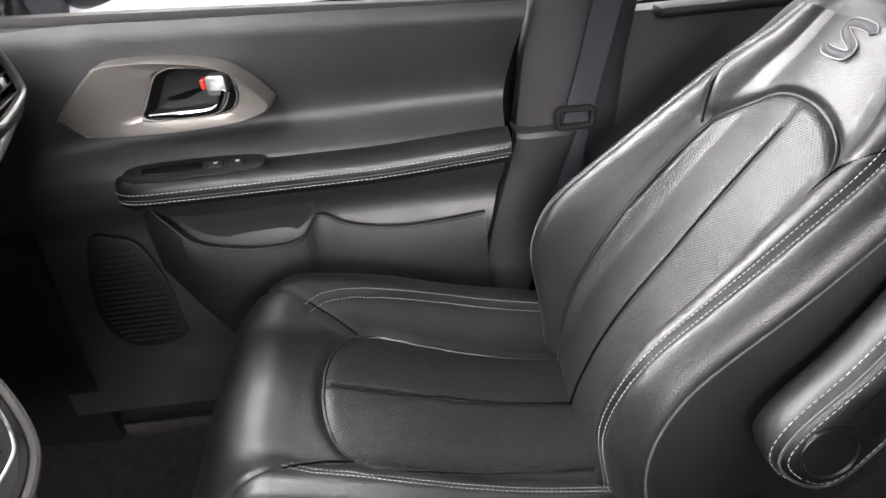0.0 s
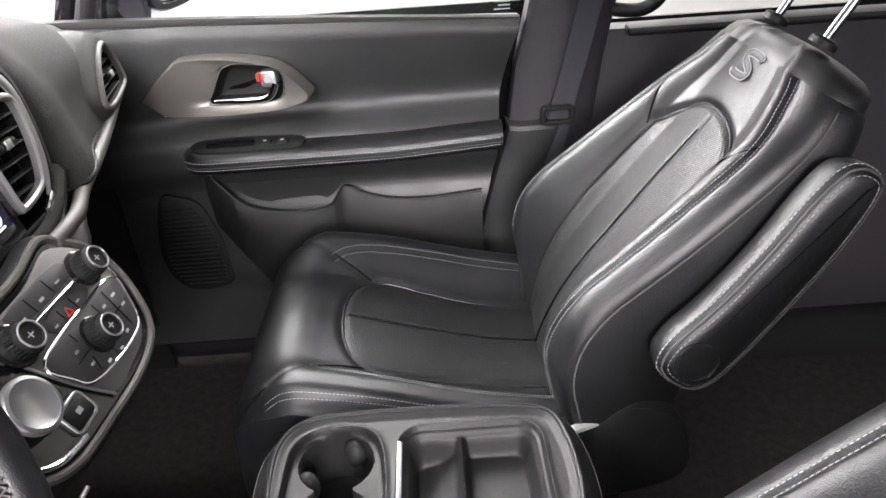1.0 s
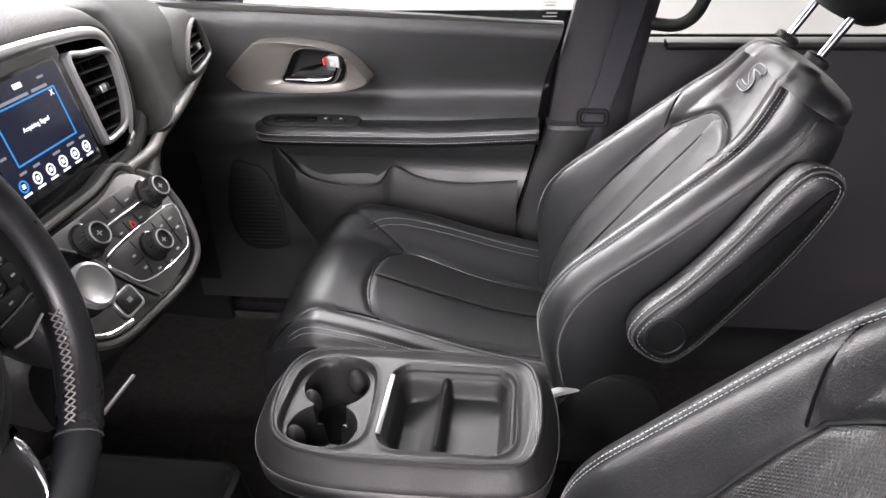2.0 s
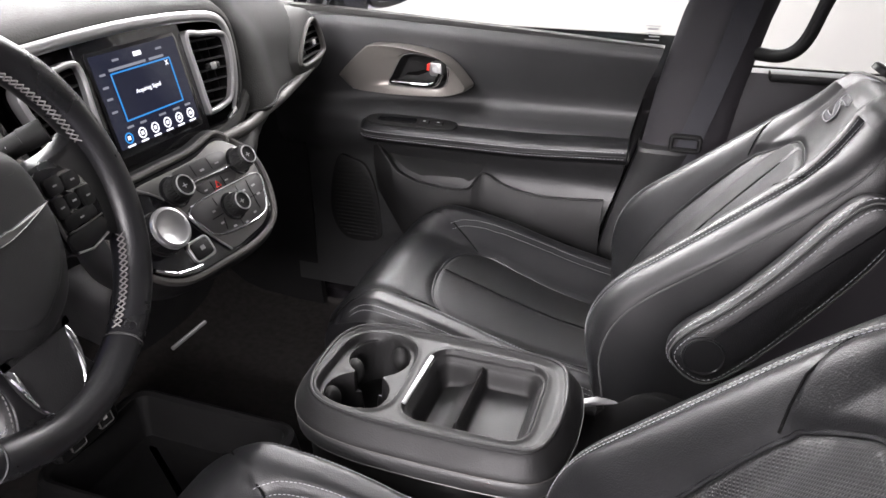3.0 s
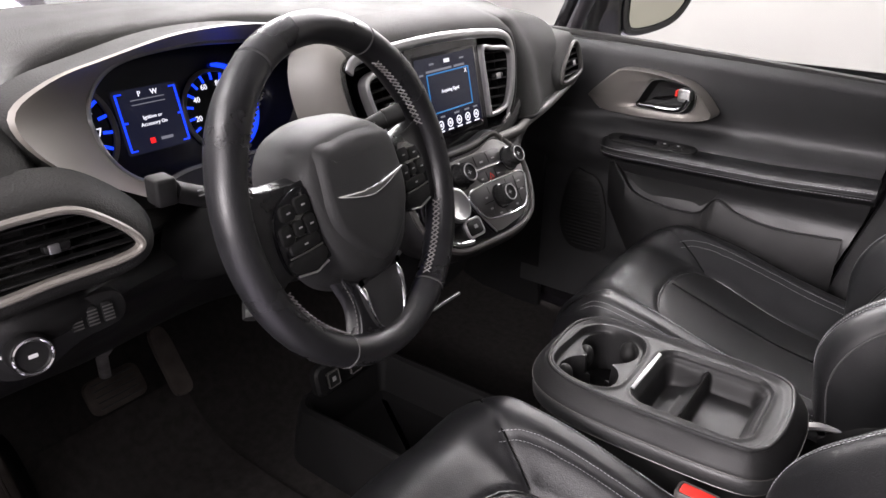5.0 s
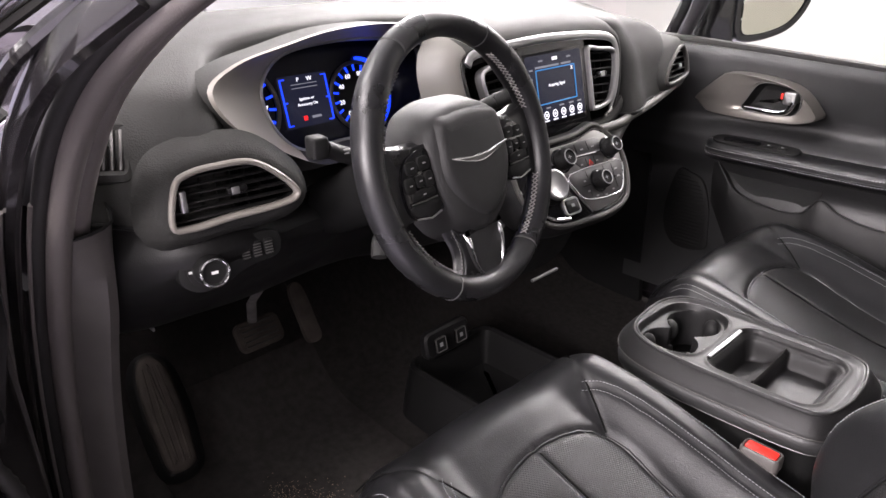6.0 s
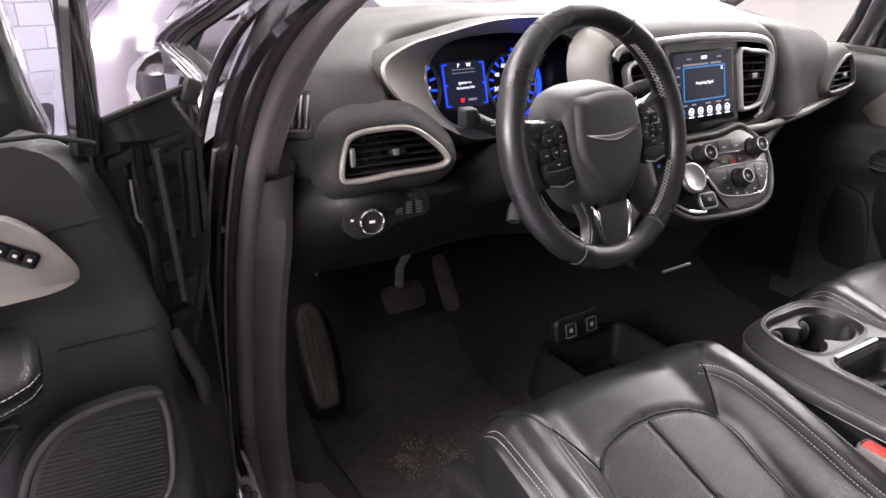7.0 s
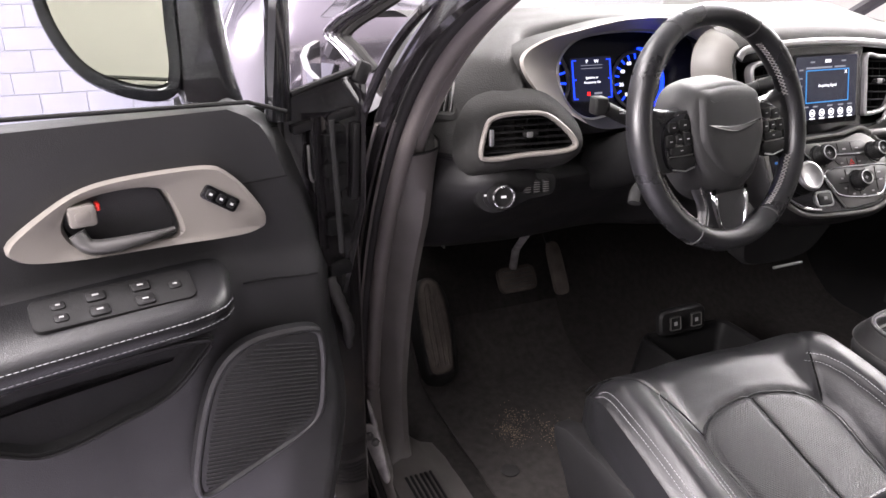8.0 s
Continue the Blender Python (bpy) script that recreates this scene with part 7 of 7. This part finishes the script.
# column and stalks
col = thing("steering_column", "black steering column shroud with two stalks", "steering column")
rows = []
for f in range(10):
    t = f / 9
    c = WC - wn * (0.03 + 0.24 * t) + Vector((0, 0, -0.012 - 0.03 * t))
    r = 0.034 + 0.016 * sstep(0, 0.3, t)
    rows.append([c + r * (1.15 * math.cos(b) * lat + math.sin(b) * wup) for b in (math.tau * k / 28 for k in range(28))])
part("column_shroud", grid(rows, close_v=True, caps=True), FLOCK, col, "black plastic shroud")
for s, tip in ((-1, (-0.268, -0.566, 0.852)), (1, (-0.225, -0.296, 0.876))):
    a = WC - wn * 0.085 + s * lat * 0.04 + wup * (0.01 if s < 0 else 0.045)
    tip = Vector(tip)
    stalk = part("stalk", tube(spline([a, a.lerp(tip, 0.5) + Vector((0, 0, -0.004)), tip], 6), [0.009, 0.009, 0.009, 0.010, 0.011, 0.012, 0.0125, 0.013, 0.0135, 0.0135, 0.0135, 0.0135, 0.0135], 12, flat=0.8), MATTE, col, "black control stalk")
    part("stalk_end", tube([tip, tip + (tip - a).normalized() * 0.022], 0.0145, 12, flat=0.8) if s > 0 else block((0.026, 0.022, 0.028), Matrix.Translation(tip + (tip - a).normalized() * 0.012) @ pose(0, 0, 0, 0, 0, -8), 0.004, 3), MATTE, stalk, "blunt square end" if s < 0 else "")
    part("stalk_mark", bars([(0, 0.003, 0.008, 0.0015), (0, -0.002, 0.008, 0.0015)], pod(a.lerp(tip, 0.8) + Vector((0.012, 0, 0.003)), 10)), GREY_MARK, stalk)
part("tilt_lever", tube(spline([WC - wn * 0.10 - lat * 0.04 - wup * 0.06, WC - wn * 0.10 - lat * 0.09 - wup * 0.075, WC - wn * 0.09 - lat * 0.115 - wup * 0.10], 5), 0.011, 8, flat=0.6), MATTE, col)


# ---- centre console between the seats ----
co = thing("centre_console", "black console with cup holders and an open storage tray", "console")
TOP, MID = 0.460, 0.009
OUT = flat2([(-0.112, 0.02), (-0.107, 0.070), (-0.080, 0.104), (-0.02, 0.114), (0.08, 0.115), (0.19, 0.110), (0.238, 0.094), (0.254, 0.05), (0.258, 0.0), (0.255, -0.05), (0.240, -0.094), (0.20, -0.108), (0.08, -0.112), (-0.02, -0.108), (-0.078, -0.088), (-0.104, -0.046)], 5, True)
CUPS = [(-0.034, 0.043, 0.0455), (-0.034, -0.043, 0.0455)]
CUP_AREA = flat2([(-0.094, 0.01), (-0.090, 0.060), (-0.064, 0.088), (-0.018, 0.092), (0.016, 0.072), (0.028, 0.02), (0.029, -0.045), (0.018, -0.076), (-0.012, -0.090), (-0.050, -0.088), (-0.080, -0.072), (-0.092, -0.045)], 5, True)
TRAY = rounded(0.182, 0.172, 0.034, 6, 0.132, 0.0)


def console_height(x, y):
    z = TOP
    d = dist_line((x, y), OUT + OUT[:1])
    z -= 0.005 * sstep(0.006, 0.018, d)
    ca = dist_line((x, y), CUP_AREA + CUP_AREA[:1]) * (1 if inside((x, y), CUP_AREA) else -1)
    z += 0.003 * math.exp(-(ca / 0.0045) ** 2) - 0.010 * sstep(0.0, 0.005, ca)
    for cx, cy, r in CUPS:
        z -= 0.075 * sstep(r + 0.001, r - 0.004, math.hypot(x - cx, y - cy))
    if abs(y) < 0.010 and abs(x + 0.034) < 0.022:
        z = min(z, TOP - 0.050)
    ta = dist_line((x, y), TRAY + TRAY[:1]) * (1 if inside((x, y), TRAY) else -1)
    z += 0.002 * math.exp(-(ta / 0.004) ** 2) - 0.006 * sstep(0.0, 0.005, ta) - 0.006 * sstep(0.006, 0.012, ta) - 0.028 * sstep(0.011, 0.025, ta)
    if ta > 0.013:
        z += (0.021 * math.exp(-((x - 0.122) / 0.0055) ** 2) + 0.010 * sstep(0.060, 0.118, x) * sstep(0.130, 0.120, x) - 0.012 * sstep(0.122, 0.090, x)) * sstep(0.012, 0.022, ta)
    return z


rows = []
for i in range(231):
    x = -0.112 + 0.370 * i / 230
    ends = [y for y in [-0.13 + 0.0005 * k for k in range(520)] if inside((x, y), OUT)] or [0.0]
    lo, hi = min(ends), max(ends)
    rows.append([Vector((x, MID + y, console_height(x, y))) for y in [lo + (hi - lo) * j / 150 for j in range(151)]])
part("console_top", grid(rows), PLASTIC, co, "satin black console top with cup holders")


def console_rings(rings):
    return grid([[Vector((q.x, MID + q.y, z)) for q in inset(OUT, grow)] for grow, z in rings], close_v=True)


part("console_skirt", console_rings([(0.003, TOP - 0.005), (0.0005, TOP - 0.0015), (-0.003, TOP - 0.004), (-0.008, TOP - 0.011), (-0.017, TOP - 0.022), (-0.0215, TOP - 0.029), (-0.0215, TOP - 0.031), (-0.013, TOP - 0.033)]), PLASTIC, co, "smooth sloping console side")
part("console_band", console_rings([(-0.009, TOP - 0.032), (-0.0155, TOP - 0.035), (-0.0190, TOP - 0.041), (-0.0205, TOP - 0.050), (-0.0190, TOP - 0.058), (-0.014, TOP - 0.062), (-0.006, TOP - 0.063)]), SOFT, co, "padded grained band")
part("console_body", console_rings([(-0.004, TOP - 0.058), (-0.004, TOP - 0.10), (-0.001, 0.28), (0.002, 0.12), (0.006, 0.02)]), MATTE, co, "black console base")
part("console_lip", tube([Vector((q.x, MID + q.y, TOP - 0.0005)) for q in inset(OUT, 0.003)], 0.0032, 8, closed=True), PLASTIC, co)
part("skirt_edge", tube([Vector((q.x, MID + q.y, TOP - 0.030)) for q in inset(OUT, -0.0216)], 0.0009, 6, closed=True), DUSK, co)
part("band_edge", tube([Vector((q.x, MID + q.y, TOP - 0.0590)) for q in inset(OUT, -0.0186)], 0.0008, 6, closed=True), GUN, co, "pale seam under the band")
part("chrome_divider", block((0.0065, 0.118, 0.003), Matrix.Translation((0.045, MID, TOP - 0.0035)) @ pose(0, 0, 0, 0, 14, 0), 0.0012, 2), SATIN, co, "bright divider strip")
for cx, cy, r in CUPS:
    cupm = part("cup_holder", lathe([(0.0, -0.056), (r - 0.010, -0.056), (r - 0.006, -0.053), (r - 0.006, -0.060), (0.0, -0.061)], Matrix.Translation((cx, MID + cy, TOP - 0.030)), 36), FLOCK, co, "round dark cup holder")
    for a in ((205, 60) if cy > 0 else (185, 300)):
        bump = Matrix.Translation((cx + (r - 0.006) * math.cos(radians(a)), MID + cy + (r - 0.006) * math.sin(radians(a)), TOP - 0.036)) @ pose(0, 0, 0, 0, 0, a)
        rows = [[bump @ Vector((0.0145 * math.sin(t) * math.cos(b), 0.0165 * math.sin(t) * math.sin(b), 0.021 * math.cos(t))) for b in (math.tau * j / 18 for j in range(18))] for t in (math.pi * (0.02 + 0.96 * i / 12) for i in range(13))]
        part("cup_finger", grid(rows, close_v=True, caps=True), MATTE, cupm, "soft black rubber finger")
# low storage bin with power sockets ahead of the console
bn = thing("floor_storage_bin", "black open storage bin with two power sockets on the floor", "storage bin")
bm = bmesh.new()
rim = rounded(0.40, 0.30, 0.05, 5, -0.46, 0.03)
slab(rim, [(-0.02, 0.01), (0.0, 0.13), (0.004, 0.145), (0.014, 0.15), (0.024, 0.145), (0.030, 0.12), (0.036, 0.05), (0.06, 0.045)], Matrix(), bm)
part("bin_body", bm, PLASTIC, bn, "grained plastic bin")
part("bin_back", slab(rounded(0.15, 0.070, 0.02, 5, -0.03, 0.035), [(0, 0), (0, 0.014), (0.006, 0.02), (0.02, 0.02)], pod((-0.626, 0.03, 0.150), 12)), PLASTIC, bn)
for y in (-0.040, 0.028):
    m = pod((-0.604, y, 0.194), 12)
    so = part("power_socket", pillow(rounded(0.034, 0.036, 0.005), 0.006, m, 0.002), MATTE, bn, "square power socket cover")
    part("socket_rim", frame_ring(rounded(0.034, 0.036, 0.005), 0.0025, 0.008, m, 0.001), GUN, so)
    part("socket_mark", bars([(0.0, 0.0, 0.010, 0.010)], m @ Matrix.Translation((0, 0, 0.0062))), GREY_MARK, so)

# ---- pedals ----
br = thing("brake_pedal", "worn grey brake pedal with a rubber pad", "pedal")
m = pod((-0.765, -0.425, 0.318), 35)
part("pedal_pad", pillow(rounded(0.105, 0.065, 0.018), 0.014, m, 0.005), TREAD, br, "ribbed rubber pad")
for k in range(5):
    part("pad_rib", tube([m @ Vector((-0.040, -0.022 + 0.011 * k, 0.014)), m @ Vector((0.040, -0.022 + 0.011 * k, 0.014))], 0.002, 5), RUBBER, br)
part("pedal_arm", tube([(-0.775, -0.43, 0.34), (-0.72, -0.455, 0.42), (-0.61, -0.497, 0.50), (-0.62, -0.50, 0.60)], 0.010, 8, flat=0.5), METAL, br, "bare steel arm")
ac = thing("accelerator_pedal", "tall black accelerator pedal", "pedal")
m = pod((-0.70, -0.345, 0.345), 32, 0)
part("pedal_pad", pillow([(a, b) for a, b in flat2([(-0.016, -0.046), (0.016, -0.046), (0.019, 0.0), (0.015, 0.075), (-0.015, 0.075), (-0.019, 0.0)], 4, True)], 0.012, m, 0.004), TREAD, ac)
part("pedal_arm", tube([m @ Vector((0, 0.08, -0.004)), m @ Vector((0, 0.16, -0.03))], 0.009, 8), MATTE, ac)
fr = thing("foot_rest", "ribbed black dead pedal against the footwell side", "foot rest")
a, b = Vector((-0.660, -0.668, 0.165)), Vector((-0.805, -0.650, 0.345))
e = (b - a).normalized()
n = e.cross(Vector((0.30, 0.95, 0))).normalized()
n = n if n.x > 0 else -n
l2 = n.cross(e)
m = Matrix(((l2.x, e.x, n.x, a.x), (l2.y, e.y, n.y, a.y), (l2.z, e.z, n.z, a.z), (0, 0, 0, 1)))
rest = flat2([(-0.024, 0.004), (0.022, 0.0), (0.031, 0.05), (0.034, 0.12), (0.030, 0.19), (0.014, 0.226), (-0.012, 0.226), (-0.030, 0.195), (-0.036, 0.12), (-0.032, 0.05)], 5, True)
part("rest_base", slab(rest, [(-0.020, -0.09), (-0.008, -0.03), (-0.002, -0.006), (0.006, 0.0)], m), MATTE, fr, "moulded carpet step")
part("rest_pad", slab(rest, [(0.0, -0.006), (0.002, 0.004), (0.007, 0.010), (0.014, 0.0125), (0.022, 0.013)], m), TREAD, fr, "brown worn pad")
for k in range(4):
    part("rest_rib", tube([m @ Vector((-0.0165 + 0.011 * k, 0.014, 0.012)), m @ Vector((-0.0195 + 0.013 * k, 0.11, 0.0145)), m @ Vector((-0.0135 + 0.009 * k, 0.205, 0.012))], 0.0022, 5), TREAD, fr)
mt = thing("floor_mat", "dirty black floor mat with pale crumbs in the driver footwell", "floor mat")
rows = [[Vector((x, y, interp(x, [(-0.95, 0.20), (-0.86, 0.075), (-0.75, 0.026), (-0.2, 0.014)]) + 0.002 * noise.noise(Vector((x * 30, y * 30, 2))))) for y in [-0.66 + 0.46 * j / 30 for j in range(31)]] for x in [-0.92 + 0.70 * i / 40 for i in range(41)]]
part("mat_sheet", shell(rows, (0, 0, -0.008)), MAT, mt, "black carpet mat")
part("mat_fixing", lathe([(0.020, 0.0), (0.020, 0.004), (0.012, 0.006), (0.0, 0.006)], Matrix.Translation((-0.446, -0.598, 0.017)), 20), RUBBER, mt)
rng = random.Random(4)
bm = bmesh.new()
for k in range(1100):
    cx, cy, spread = ((-0.46, -0.40, 0.020), (-0.41, -0.385, 0.014), (-0.53, -0.43, 0.022), (-0.60, -0.49, 0.020), (-0.57, -0.53, 0.016), (-0.66, -0.46, 0.07))[(k * 7 + k // 5) % 6]
    x, y = rng.gauss(cx, spread * 1.5), rng.gauss(cy, spread)
    if -0.85 < x < -0.24 and -0.64 < y < -0.22:
        s = rng.uniform(0.0003, 0.0008)
        z = interp(x, [(-0.95, 0.20), (-0.86, 0.075), (-0.75, 0.026), (-0.2, 0.014)]) + s * 0.6
        block((s * 2, s * 1.4, s), Matrix.Translation((x, y, z)) @ pose(0, 0, 0, 0, 0, rng.uniform(0, 180)), 0, bm=bm)
tagged(part("crumbs", bm, material("crumbs", (0.38, 0.27, 0.19), 0.9), mt, "pale crumbs and grit"), kind="stuff")

# ---- showroom floor tiles ----
tile_mesh = bpy.data.meshes.new("tile")
bm = block((0.296, 0.296, 0.012), Matrix(), 0.002, 1)
bm.to_mesh(tile_mesh)
bm.free()
tile_mesh.materials.append(TILE)
for i in range(15):
    for j in range(18):
        t = new("tile", tile_mesh)
        t.parent = room_floor
        t.location = (-4.6 + 0.3 * i, -4.7 + 0.3 * j * 1.0, GROUND)

wall_mesh = bpy.data.meshes.new("wall_tile")
bm = block((0.012, 0.296, 0.146), Matrix(), 0.002, 1)
bm.to_mesh(wall_mesh)
bm.free()
wall_mesh.materials.append(TILE)
for i in range(16):
    for j in range(14):
        t = new("wall_tile", wall_mesh)
        t.parent = bpy.data.objects["wall_north"]
        t.location = (-5.118, -4.85 + 0.3 * i + 0.15 * (j % 2), GROUND + 0.08 + 0.15 * j)
strap = thing("seat_belt_stalk", "pale grey belt stalk beside the passenger seat", "belt buckle", "front belt buckles")
part("stalk_strap", tube(spline([(0.245, 0.150, 0.352), (0.285, 0.158, 0.366), (0.330, 0.170, 0.372)], 5), 0.009, 8, flat=0.6), GREY_MARK, strap)
part("stalk_anchor", block((0.05, 0.02, 0.20), Matrix.Translation((0.335, 0.172, 0.275)), 0.006), MATTE, strap)
